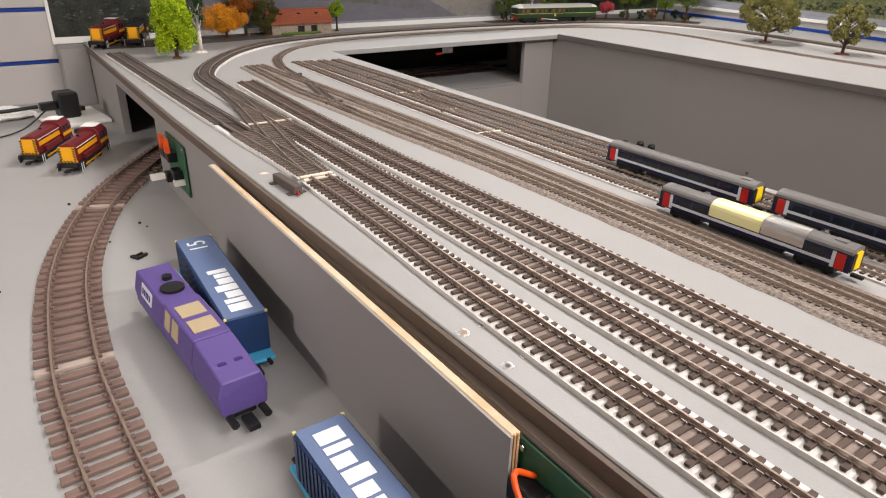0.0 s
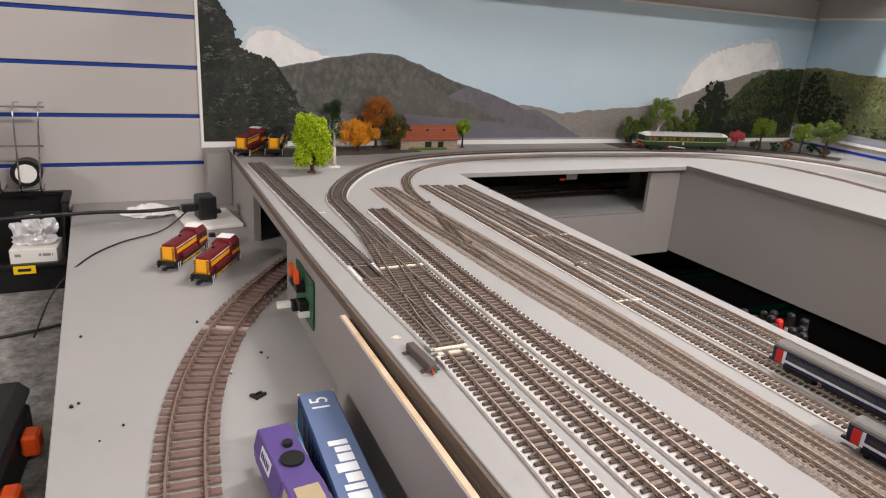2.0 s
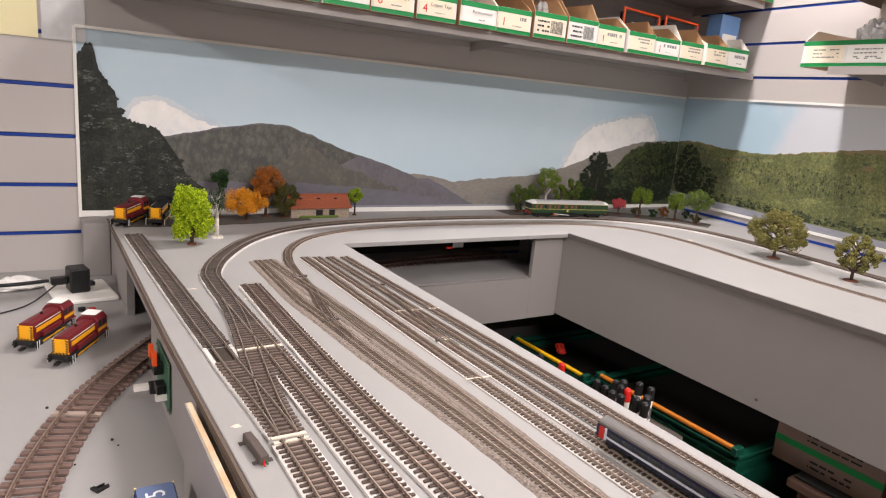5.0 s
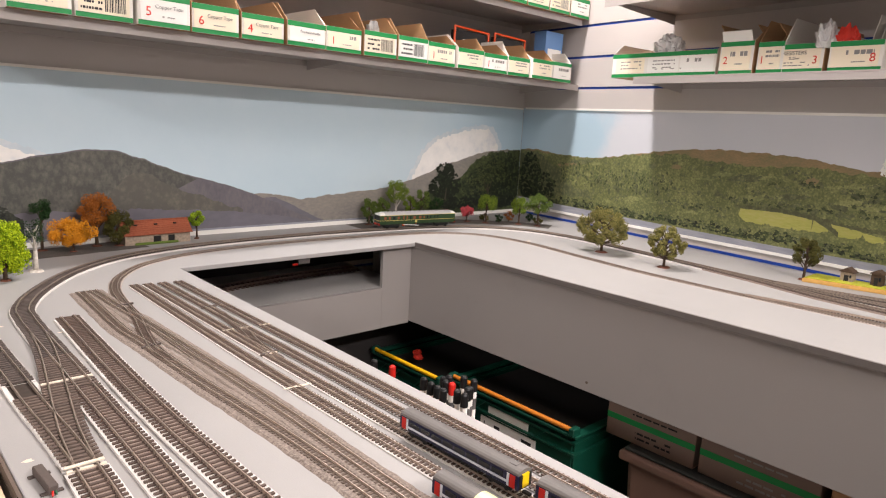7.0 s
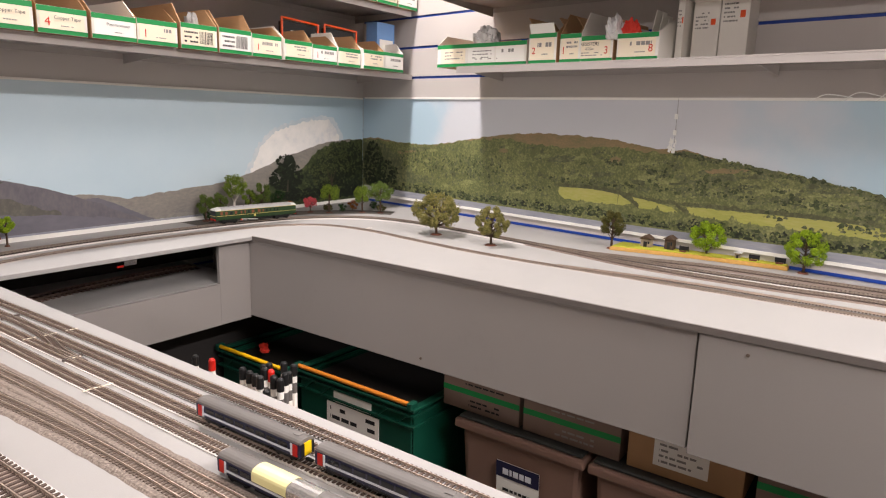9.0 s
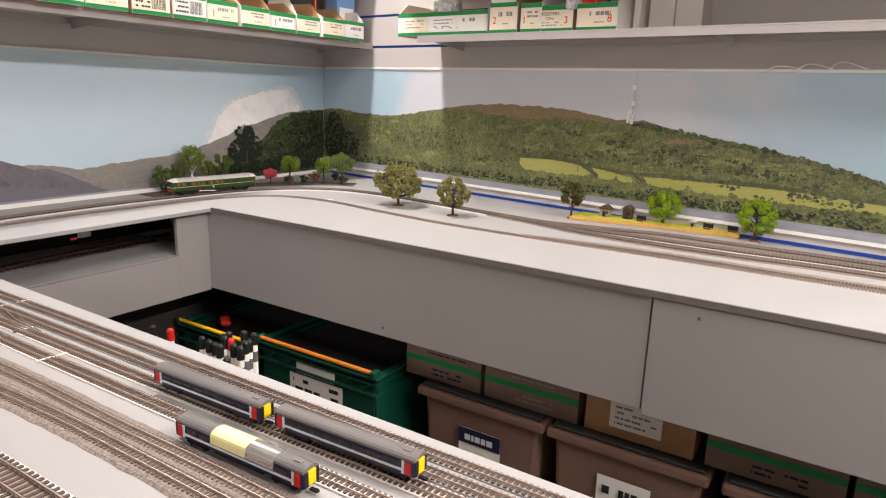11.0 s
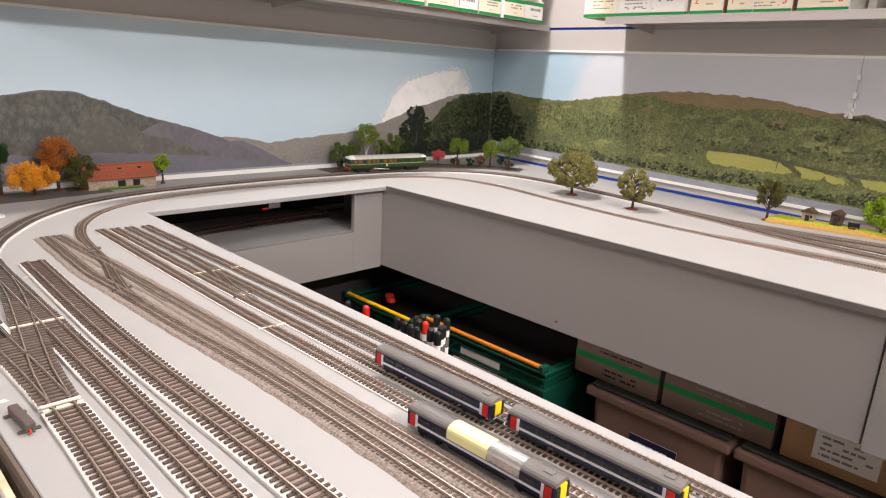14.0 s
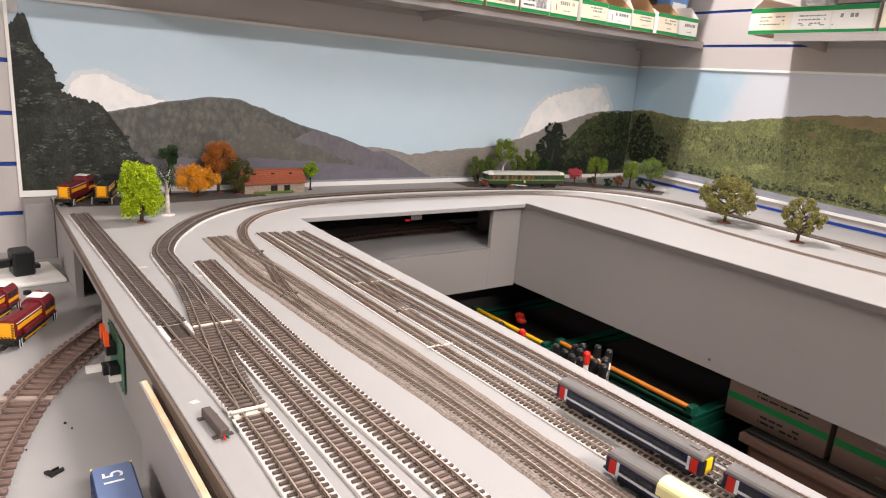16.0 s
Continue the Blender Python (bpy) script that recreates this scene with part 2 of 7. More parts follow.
def cloudy_sky(name, clear, grey):
    """Printed sky that turns from a grey cloud bank to clear blue along the wall."""
    m = bpy.data.materials.new(name)
    m.use_nodes = True
    N, L = m.node_tree.nodes, m.node_tree.links
    p = N["Principled BSDF"]
    p.inputs["Roughness"].default_value = 0.36
    co, n, sep, add, r, mix = (N.new("ShaderNode" + k) for k in ("TexCoord", "TexNoise", "SeparateXYZ", "Math", "MapRange", "Mix"))
    n.inputs["Scale"].default_value, n.inputs["Detail"].default_value = 5.0, 6
    add.operation, add.inputs[1].default_value = "MULTIPLY_ADD", 0.55
    mix.data_type, r.interpolation_type = "RGBA", "SMOOTHSTEP"
    L.new(co.outputs["Object"], n.inputs["Vector"]), L.new(co.outputs["Object"], sep.inputs[0])
    L.new(n.outputs["Fac"], add.inputs[0]), L.new(sep.outputs["Y"], add.inputs[2])
    L.new(add.outputs[0], r.inputs["Value"])
    r.inputs["From Min"].default_value, r.inputs["From Max"].default_value = 0.12, 0.40
    mix.inputs[6].default_value, mix.inputs[7].default_value = clear, grey
    r2, mul = N.new("ShaderNodeMapRange"), N.new("ShaderNodeMath")
    r2.interpolation_type, mul.operation = "SMOOTHSTEP", "MULTIPLY"
    r2.inputs["From Min"].default_value, r2.inputs["From Max"].default_value = 1.28, 1.46
    r2.inputs["To Min"].default_value, r2.inputs["To Max"].default_value = 1.0, 0.0
    L.new(add.outputs[0], r2.inputs["Value"])
    L.new(r.outputs["Result"], mul.inputs[0]), L.new(r2.outputs["Result"], mul.inputs[1])
    L.new(mul.outputs[0], mix.inputs["Factor"]), L.new(mix.outputs[2], p.inputs["Base Color"])
    return m


M["skyeast"] = cloudy_sky("printed_cloudy_sky", srgb(176, 202, 216), srgb(208, 211, 217))

# ---------------------------------------------------------------- mesh tools


def mesh_of(bm, name, material=None, smooth=False):
    me = bpy.data.meshes.new(name)
    bm.to_mesh(me)
    bm.free()
    for m in material if isinstance(material, (list, tuple)) else [material]:
        if m:
            me.materials.append(m)
    if smooth:
        for f in me.polygons:
            f.use_smooth = True
    return me


def part(name, bm, material, parent=None, label="", smooth=False):
    ob = new(name, mesh_of(bm, name, material, smooth))
    if parent:
        ob.parent = parent
    if label:
        ob["label"] = label
    return ob


def thing(name, label, category, x=0, y=0, z=0, turn=0.0, group=""):
    """An Empty at the base of a thing."""
    ob = new(name)
    ob.empty_display_size = 0.02
    ob.matrix_basis = pose(x, y, z, 0, 0, turn)
    return tagged(ob, label, category, group)


def structure(name, bm, material, label="", parent=None, smooth=False):
    return tagged(part(name, bm, material, parent, label, smooth), kind="structure")


def box(bm, x0, x1, y0, y1, z0, z1, bevel=0.0, mi=0, seg=1):
    r = bmesh.ops.create_cube(bm, size=1)
    vs = r["verts"]
    for v in vs:
        v.co = (x0 + (v.co.x + 0.5) * (x1 - x0), y0 + (v.co.y + 0.5) * (y1 - y0), z0 + (v.co.z + 0.5) * (z1 - z0))
    fs = {f for v in vs for f in v.link_faces}
    for f in fs:
        f.material_index = mi
    if bevel:
        es = {e for v in vs for e in v.link_edges}
        bmesh.ops.bevel(bm, geom=list(es), offset=bevel, segments=seg, affect="EDGES", profile=0.5)
    return vs


def slab(x0, x1, y0, y1, z0, z1, bevel=0.0, seg=1):
    bm = bmesh.new()
    box(bm, x0, x1, y0, y1, z0, z1, bevel, 0, seg)
    return bm


def tube(bm, a, b, r0, r1=None, n=10, cap=True):
    a, b = Vector(a), Vector(b)
    d = b - a
    r = bmesh.ops.create_cone(bm, cap_ends=cap, segments=n, radius1=r0, radius2=r0 if r1 is None else r1, depth=d.length)
    q = d.to_track_quat("Z", "Y").to_matrix().to_4x4()
    bmesh.ops.transform(bm, matrix=Matrix.Translation((a + b) / 2) @ q, verts=r["verts"])
    return r["verts"]


def rod(a, b, r0, r1=None, n=10):
    bm = bmesh.new()
    tube(bm, a, b, r0, r1, n)
    return bm


def prism(points, axis, a, b, bevel=0.0):
    """An outline in two axes, pushed out along the third from a to b."""
    bm = bmesh.new()
    at = {"x": lambda u, v, w: (w, u, v), "y": lambda u, v, w: (u, w, v), "z": lambda u, v, w: (u, v, w)}[axis]
    lo = [bm.verts.new(at(u, v, a)) for u, v in points]
    hi = [bm.verts.new(at(u, v, b)) for u, v in points]
    bm.faces.new(lo), bm.faces.new(hi)
    for i in range(len(points)):
        j = (i + 1) % len(points)
        bm.faces.new((lo[i], lo[j], hi[j], hi[i]))
    bmesh.ops.recalc_face_normals(bm, faces=bm.faces)
    if bevel:
        bmesh.ops.bevel(bm, geom=list(bm.edges), offset=bevel, segments=1, affect="EDGES")
    return bm


def wire(name, points, r, material, parent=None, label="", cyclic=False):
    """A round cable or wire along smooth points, as a mesh."""
    pts = spline(points, 0.25 * 0.02)
    bm = bmesh.new()
    rings = []
    for i, p in enumerate(pts):
        t = (pts[min(i + 1, len(pts) - 1)] - pts[max(i - 1, 0)]).normalized()
        q = t.to_track_quat("Z", "Y")
        rings.append([bm.verts.new(p + q @ Vector((r * math.cos(k * math.pi / 3), r * math.sin(k * math.pi / 3), 0))) for k in range(6)])
    for a, b in zip(rings, rings[1:]):
        for k in range(6):
            bm.faces.new((a[k], a[(k + 1) % 6], b[(k + 1) % 6], b[k]))
    bm.faces.new(rings[0]), bm.faces.new(rings[-1][::-1])
    bmesh.ops.recalc_face_normals(bm, faces=bm.faces)
    return part(name, bm, material, parent, label, True)


def spline(points, step):
    """Even steps along a Catmull-Rom curve through the points."""
    P = [Vector(p) for p in points]
    P = [2 * P[0] - P[1], *P, 2 * P[-1] - P[-2]]
    dense = []
    for i in range(1, len(P) - 2):
        a, b, c, d = P[i - 1 : i + 3]
        for k in range(40):
            t = k / 40
            dense.append(0.5 * (2 * b + (c - a) * t + (2 * a - 5 * b + 4 * c - d) * t * t + (3 * b - a - 3 * c + d) * t**3))
    dense.append(P[-2])
    out, left = [dense[0]], step
    for a, b in zip(dense, dense[1:]):
        seg, pos = (b - a).length, 0.0
        while seg - pos >= left:
            pos += left
            out.append(a.lerp(b, pos / seg))
            left = step
        left -= seg - pos
    return out


# ---------------------------------------------------------------- room and benches
DECK, LOW, FLOOR = 1.0, 0.885, 0.0
WX = lambda y: 1.809 + 0.1278 * (y - 1.5)  # the side wall stands a little askew

structure("floor", slab(-4.0, 2.2, -6.0, 1.56, FLOOR - 0.05, FLOOR), M["carpet"], "grey speckled carpet floor of the shop")
structure("ceiling", slab(-4.0, 2.2, -6.0, 1.56, CEIL, CEIL + 0.05), M["room"], "plain white ceiling")
structure("wall_south", slab(-4.0, 2.2, -6.06, -6.0, 0, CEIL), M["roomwall"], "plain painted wall")
# added out of view: shields the bench sides from the left lamp
structure("partition_wall", slab(-0.95, -0.90, -3.0, 0.06, 0, 1.75), M["roomwall"], "unseen added screen that keeps lamp light off the low bench sides")
structure("wall_west", slab(-4.06, -4.0, -6.0, 1.56, 0, CEIL), M["roomwall"], "plain painted wall")


def slat_boards(parent, a, b, at, zs):
    """Boards of a slatted display wall, 0.1 m apart, with blue inserts in the grooves."""
    for lo, hi in zip(zs, zs[1:]):
        bm = bmesh.new()
        at(bm, a, b, lo + 0.004, hi - 0.004, 0.0, 0.012)
        part("slat_board", bm, M["slat"], parent)
        bm = bmesh.new()
        at(bm, a, b, hi - 0.004, hi + 0.004, 0.004, 0.012)
        part("groove_insert", bm, M["blue"], parent)


wn = structure("wall_north", slab(-4.0, 1.9, 1.512, 1.57, 0, CEIL), M["slat"], "pale grey slatted display wall with blue groove inserts")
slat_boards(wn, -2.2, 1.86, lambda bm, a, b, z0, z1, d0, d1: box(bm, a, b, 1.5 + d0, 1.5 + d1, z0, z1, 0.0012), [0.9645 + 0.1 * i for i in range(-9, 15)])
bm = bmesh.new()
vs = box(bm, 0, 0.06, -6.0, 1.57, 0, CEIL)
for v in vs:
    v.co.x += WX(v.co.y) + 0.0125
we = structure("wall_east", bm, M["slat"], "pale grey slatted display wall with blue groove inserts")


def east_box(bm, a, b, z0, z1, d0, d1):
    for v in box(bm, d0, d1, a, b, z0, z1, 0.0):
        v.co.x += WX(v.co.y)


slat_boards(we, -4.5, 1.5, east_box, [0.104 + 0.1 * i for i in range(10)] + [1.455 + 0.1 * i for i in range(11)])
bm = bmesh.new()
east_box(bm, -4.5, 1.48, 1.0012, 1.0088, -0.0015, -0.0002)
part("groove_insert", bm, M["blue"], we)

# upper deck: three arms of one bench top
bm = bmesh.new()
outline = [(0.033, -1.6), (0.404, -1.6), (0.404, 1.165), (1.027, 1.165), (1.027, -1.6), (WX(-1.6), -1.6), (WX(1.497), 1.497), (-0.0, 1.497), (0.0, 0.76)]
deck = structure("deck_top", prism(outline, "z", DECK - 0.010, DECK, 0.0008), M["deck"], "light grey painted bench top carrying the model railway")
lip = bmesh.new()
for y0, y1, x0, x1 in ((-1.6, 0.758, 0.033, 0.0), (0.7585, 1.47, 0.0, 0.0)):
    for v in box(lip, -0.0035, -0.0005, y0, y1, DECK - 0.0112, DECK - 0.0015):
        v.co.x += x0 if v.co.y < (y0 + y1) / 2 else x1
structure("deck_lip", lip, M["edge"], "worn bare edge of the bench top")
structure("bench_side_top", prism([(-0.0004, 0.75), (0.0002, 0.75), (0.029, -1.6), (-0.0004, -1.6)], "z", 0.9882, 0.9887), M["edge"], "bare brown top edge of the bench side")

# outer side of the near bench with its tunnel mouth
fw = bmesh.new()
for y0, y1, z0, z1 in ((-1.6, 0.886, 0.72, 0.988), (1.165, 1.44, 0.72, 0.988), (0.886, 1.165, 0.972, 0.988), (0.886, 1.165, 0.72, 0.866)):
    box(fw, 0.0, 0.012, y0, y1, z0, z1)
structure("fascia_near", fw, M["fascia"], "grey painted bench side with a square tunnel mouth")
structure("fascia_inner", slab(0.390, 0.402, -1.6, 1.183, 0.775, 0.9895), M["fascia"], "grey painted inner bench side")
fb = bmesh.new()
box(fb, 0.404, 0.932, 1.183, 1.195, 0.775, 0.884)
box(fb, 0.932, 1.027, 1.183, 1.195, 0.775, 0.9895, 0.0008)
structure("fascia_back", fb, M["fascia"], "grey painted bench side with a wide opening")
structure("fascia_far", slab(1.027, 1.039, 0.026, 1.195, 0.78, 0.9893, 0.0012), M["fascia"], "large grey painted bench side panel")
structure("fascia_far_extension", slab(1.024, 1.036, -1.6, 0.0235, 0.772, 0.9885, 0.0012), M["fascia"], "grey painted bench side panel with two screws")
structure("fascia_edge_strip", slab(1.0215, 1.0268, -1.6, 1.165, 0.9893, 1.0012), M["lipgrey"], "dull grey edge of the bench top")
structure("corner_post", slab(-0.05, -0.001, 1.43, 1.497, LOW, 0.997, 0.001), M["fascia"], "grey painted corner upright")

# lower bench
low = bmesh.new()
for v in box(low, 0.0, 0.37, -1.6, 1.497, LOW - 0.018, LOW):
    if v.co.x < 0.1:
        v.co.x = -0.272 - 0.0368 * (v.co.y - 0.5)  # its outer edge runs a little askew
bmesh.ops.bevel(low, geom=list(low.edges), offset=0.001, segments=1, affect="EDGES")
structure("lower_bench", low, M["deck"], "light grey painted lower bench top")
structure("lower_bench_back", slab(0.3905, 1.02, 1.1965, 1.497, LOW - 0.018, LOW, 0.0), M["deck"], "grey painted lower board behind the opening")
# three added near-black sheets: the shade under the bench, painted as flat colour
structure("tunnel_lining", slab(0.3, 1.8, 1.4905, 1.4975, LOW + 0.001, 0.9895), M["dark"], "near-black sheet standing in for shade under the bench top")
structure("under_bench_lining", slab(1.62, 1.66, -1.6, 1.19, 0.0, 0.985), M["dark"], "near-black sheet standing in for shade under the bench")
structure("under_bench_back", slab(0.39, 1.6, 1.3, 1.33, 0.0, 0.86), M["dark"], "near-black sheet standing in for shade under the bench")

# loose grey panel leaning on the near bench side
lp = thing("leaning_board", "grey painted plywood panel with raw pale edges against the bench side", "board", 0, 0.36, LOW)
part("panel_face", slab(-0.0120, -0.0106, -0.258, 0.225, 0.0, 0.1055), M["fascia"], lp)
part("plywood_core", slab(-0.0105, -0.0048, -0.257, 0.225, 0.0, 0.106, 0.0006), M["ply"], lp, "raw pale plywood with visible plies")
for i, zz in enumerate((-0.0090, -0.0070)):
    part("ply_layer", slab(zz - 0.0005, zz + 0.0005, -0.2578, -0.25, 0.001, 0.1058), M["card"], lp)

# supports
for x, y in ((-0.16, -1.5), (-0.16, 1.45), (0.33, -1.5), (1.1, -1.5), (1.1, 1.4)):
    structure("bench_leg", slab(x - 0.022, x + 0.022, y - 0.022, y + 0.022, 0, LOW - 0.019 if x < 1 else 0.989), M["fascia"], "plain square bench leg")

# ---------------------------------------------------------------- printed scenic backdrop, two sheets


def profile(points, step=0.004, rough=0.0, seed=0, jag=0.0):
    """A ridge line through the points, with a ragged edge."""
    out = []
    r = random.Random(seed)
    pts = spline([(a, b, 0) for a, b in points], step)
    for p in pts:
        z = p.y + rough * noise.noise((p.x * 38 + seed, seed * 3.1, 0)) + 0.45 * rough * noise.noise((p.x * 140 + seed, 7.7, 0))
        if jag:
            z += jag * r.random() ** 2
        out.append((p.x, z))
    return out


def print_north(name, top, bottom, layer, material, parent):
    bm = bmesh.new()
    prev = None
    for x, z in top:
        b = bottom(x) if callable(bottom) else bottom
        v = (bm.verts.new((x, 1.4985 - layer * 0.0003, max(z, b + 1e-4))), bm.verts.new((x, 1.4985 - layer * 0.0003, b)))
        if prev:
            bm.faces.new((prev[0], v[0], v[1], prev[1]))
        prev = v
    return part(name, bm, material, parent)


def print_east(name, top, bottom, layer, material, parent):
    bm = bmesh.new()
    prev = None
    for y, z in top:
        b = bottom(y) if callable(bottom) else bottom
        x = WX(y) - 0.0015 - layer * 0.0003
        v = (bm.verts.new((x, y, max(z, b + 1e-4))), bm.verts.new((x, y, b)))
        if prev:
            bm.faces.new((prev[0], v[0], v[1], prev[1]))
        prev = v
    return part(name, bm, material, parent)


def patch(name, points, layer, material, parent, north=True):
    bm = bmesh.new()
    vs = [bm.verts.new((u, 1.4985 - layer * 0.0003, z) if north else (WX(u) - 0.0015 - layer * 0.0003, u, z)) for u, z in points]
    bm.faces.new(vs)
    return part(name, bm, material, parent)


def blob(points, seed, rough):
    """A closed outline through the points with a lumpy edge."""
    ring = spline([(a, b, 0) for a, b in [*points, points[0]]], 0.0025)
    wob = lambda p, s: rough * (noise.noise((p.x * 60, p.y * 60, s)) + 0.45 * noise.noise((p.x * 190, p.y * 190, s + 3)))
    return [(p.x + wob(p, seed), p.y + wob(p, seed + 9)) for p in ring[:-1]]


BN = tagged(part("backdrop_north", slab(-0.05, 1.806, 1.4986, 1.4997, 1.0, 1.383), M["sky"]), "printed landscape backdrop with a lake, wooded hills and blue sky", "backdrop", kind="structure")
LAKE = 1.016
patch("cloud_edge_print", blob([(1.255, 1.12), (1.285, 1.175), (1.318, 1.224), (1.378, 1.270), (1.455, 1.293), (1.535, 1.311), (1.65, 1.306), (1.69, 1.20), (1.5, 1.09)], 11, 0.007), 0.5, M["cloudedge"], BN)
patch("cloud_edge_print", blob([(0.01, 1.17), (0.05, 1.243), (0.108, 1.257), (0.176, 1.230), (0.25, 1.195), (0.12, 1.14)], 12, 0.006), 0.5, M["cloudedge"], BN)
patch("cloud_print", blob([(1.27, 1.12), (1.30, 1.17), (1.33, 1.215), (1.385, 1.258), (1.46, 1.28), (1.535, 1.297), (1.635, 1.295), (1.67, 1.20), (1.5, 1.10)], 1, 0.007), 1, M["cloud"], BN)
patch("cloud_print", blob([(0.03, 1.18), (0.06, 1.235), (0.108, 1.247), (0.169, 1.219), (0.23, 1.19), (0.12, 1.15)], 2, 0.006), 1, M["cloud"], BN)
print_north("far_hill_print", profile([(0.72, 1.10), (0.80, 1.098), (0.87, 1.082), (0.945, 1.089), (1.065, 1.098), (1.13, 1.102), (1.2, 1.112)], rough=0.004, seed=3), LAKE, 2, M["hillfar"], BN)
print_north("right_hill_print", profile([(1.02, 1.03), (1.13, 1.085), (1.283, 1.132), (1.377, 1.16), (1.475, 1.19), (1.605, 1.221), (1.7, 1.231), (1.805, 1.232)], rough=0.004, seed=4), LAKE, 3, M["hillfar"], BN)
print_north("middle_hill_print", profile([(0.74, 1.085), (0.79, 1.088), (0.85, 1.066), (0.9, 1.04), (0.95, 1.018)], rough=0.004, seed=5), LAKE, 3, M["hillblue"], BN)
print_north("grey_hill_print", profile([(0.05, 1.15), (0.12, 1.174), (0.182, 1.187), (0.26, 1.203), (0.341, 1.213), (0.397, 1.209), (0.457, 1.189), (0.551, 1.155), (0.669, 1.122), (0.758, 1.09), (0.875, 1.038), (0.93, 1.014)], rough=0.0035, seed=6), LAKE, 4, M["hillgrey"], BN)
print_north("wooded_slope_print", profile([(0.05, 1.147), (0.12, 1.171), (0.182, 1.184), (0.26, 1.200), (0.341, 1.210), (0.397, 1.206), (0.457, 1.186), (0.53, 1.160), (0.60, 1.135)], rough=0.003, seed=6), lambda x: 1.07 + 0.085 * max(0.0, (x - 0.40) / 0.2) ** 1.2, 4.5, M["hillwood"], BN)
print_north("moor_spur_print", profile([(0.33, 1.06), (0.37, 1.11), (0.42, 1.155), (0.455, 1.158), (0.52, 1.125), (0.6, 1.095), (0.7, 1.06)], rough=0.006, seed=7), 1.05, 5, M["hillmoor"], BN)
print_north("shore_print", profile([(0.1, 1.07), (0.3, 1.075), (0.5, 1.07), (0.7, 1.052), (0.93, 1.018)], rough=0.006, seed=8), LAKE, 6, M["hillblue"], BN)
print_north("fir_print", profile([(-0.048, 1.33), (-0.03, 1.352), (-0.018, 1.345), (-0.007, 1.30), (0.02, 1.258), (0.028, 1.218), (0.06, 1.196), (0.096, 1.19), (0.12, 1.168), (0.139, 1.128), (0.16, 1.09), (0.2, 1.06)], 0.003, 0.010, 9, 0.005), 1.001, 7, M["fir"], BN)


def leafy(name, clumps, layer, tones, parent, seed, size, north=True, flat=0.7, low=1.012, lift=0.3):
    """Printed foliage: many small ragged leaf masses inside ellipses (u, z, ru, rz, count), darkest first, one sheet a tone."""
    r = random.Random(seed)
    sheets = [bmesh.new() for _ in tones]
    for u, z, ru, rz, count in clumps:
        for k in range(count):
            a, q = r.uniform(0, 2 * math.pi), math.sqrt(r.random())
            du, dz = q * math.cos(a), q * math.sin(a)
            cu, cz = u + ru * du, z + rz * dz
            pick = r.random() * 0.8 + lift * (0.6 * dz - 0.35 * du)
            tone = min(len(tones) - 1, max(0, int(pick * len(tones))))
            w = size * r.uniform(0.45, 1.25) * (1.25 - 0.25 * tone)
            n = r.randrange(7, 10)
            ring = []
            for i in range(n):
                f = w * r.uniform(0.55, 1.2)
                b = 2 * math.pi * i / n
                pu, pz = cu + f * math.cos(b), cz + f * flat * math.sin(b) - 0.25 * f * abs(math.cos(b))
                pz = max(low, pz)
                d = 0.0003 * (layer + tone * 0.9 + 0.5 * r.random())
                if north:
                    ring.append((min(1.803, max(-0.0475, pu)), 1.4985 - d, pz))
                else:
                    ring.append((WX(pu) - 0.0015 - d, min(1.494, pu), pz))
            d0 = ring[0]
            vs = [sheets[tone].verts.new((p[0], d0[1], p[2]) if north else (WX(p[1]) + d0[0] - WX(d0[1]), p[1], p[2])) for p in ring]
            sheets[tone].faces.new(vs)
    for bm, key in zip(sheets, tones):
        tagged(part(name, bm, M[key], parent), kind="stuff")


firline = [(-0.048, 1.335), (-0.03, 1.352), (-0.018, 1.33), (-0.007, 1.295), (0.02, 1.25), (0.028, 1.212), (0.06, 1.192), (0.096, 1.184), (0.12, 1.16), (0.139, 1.12), (0.16, 1.085), (0.2, 1.055)]
rf = random.Random(21)
masses = []
for k in range(62):
    x = rf.uniform(-0.046, 0.17)
    top = next(za + (zb - za) * (x - xa) / (xb - xa) for (xa, za), (xb, zb) in zip(firline, firline[1:]) if xa <= x <= xb)
    z = 1.03 + (top - 0.012 - 1.03) * rf.random() ** 0.8
    masses.append((x, z, rf.uniform(0.010, 0.022), rf.uniform(0.006, 0.012), 22))
leafy("fir_foliage_print", masses, 7.6, ("firdark", "fir", "firlight", "firpale"), BN, 31, 0.0075, flat=0.45)
# feathered branches of the tall fir at the edge of the sheet
bm = bmesh.new()
for k in range(46):
    f = k / 45
    z, reach = 1.352 - 0.17 * f, 0.004 + 0.044 * f ** 0.9
    for side in (-1, 1):
        L = reach * rf.uniform(0.55, 1.15)
        pts = [(-0.03, z + 0.002), (-0.03 + side * L * 0.6, z - 0.001 - 0.1 * L), (-0.03 + side * L, z - 0.004 - 0.25 * L), (-0.03 + side * L * 0.55, z - 0.006 - 0.2 * L), (-0.03, z - 0.005)]
        bm.faces.new([bm.verts.new((max(-0.0475, x), 1.4985 - 0.0003 * (7.3 + 0.2 * f), zz)) for x, zz in pts])
tagged(part("fir_branch_print", bm, M["firdark"], BN), kind="stuff")
print_north("dark_tree_print", profile([(1.3, 1.03), (1.33, 1.07), (1.4, 1.10), (1.5, 1.135), (1.56, 1.185), (1.62, 1.212), (1.7, 1.225), (1.805, 1.23)], 0.003, 0.010, 10, 0.005), 1.01, 7, M["woodsdark"], BN)
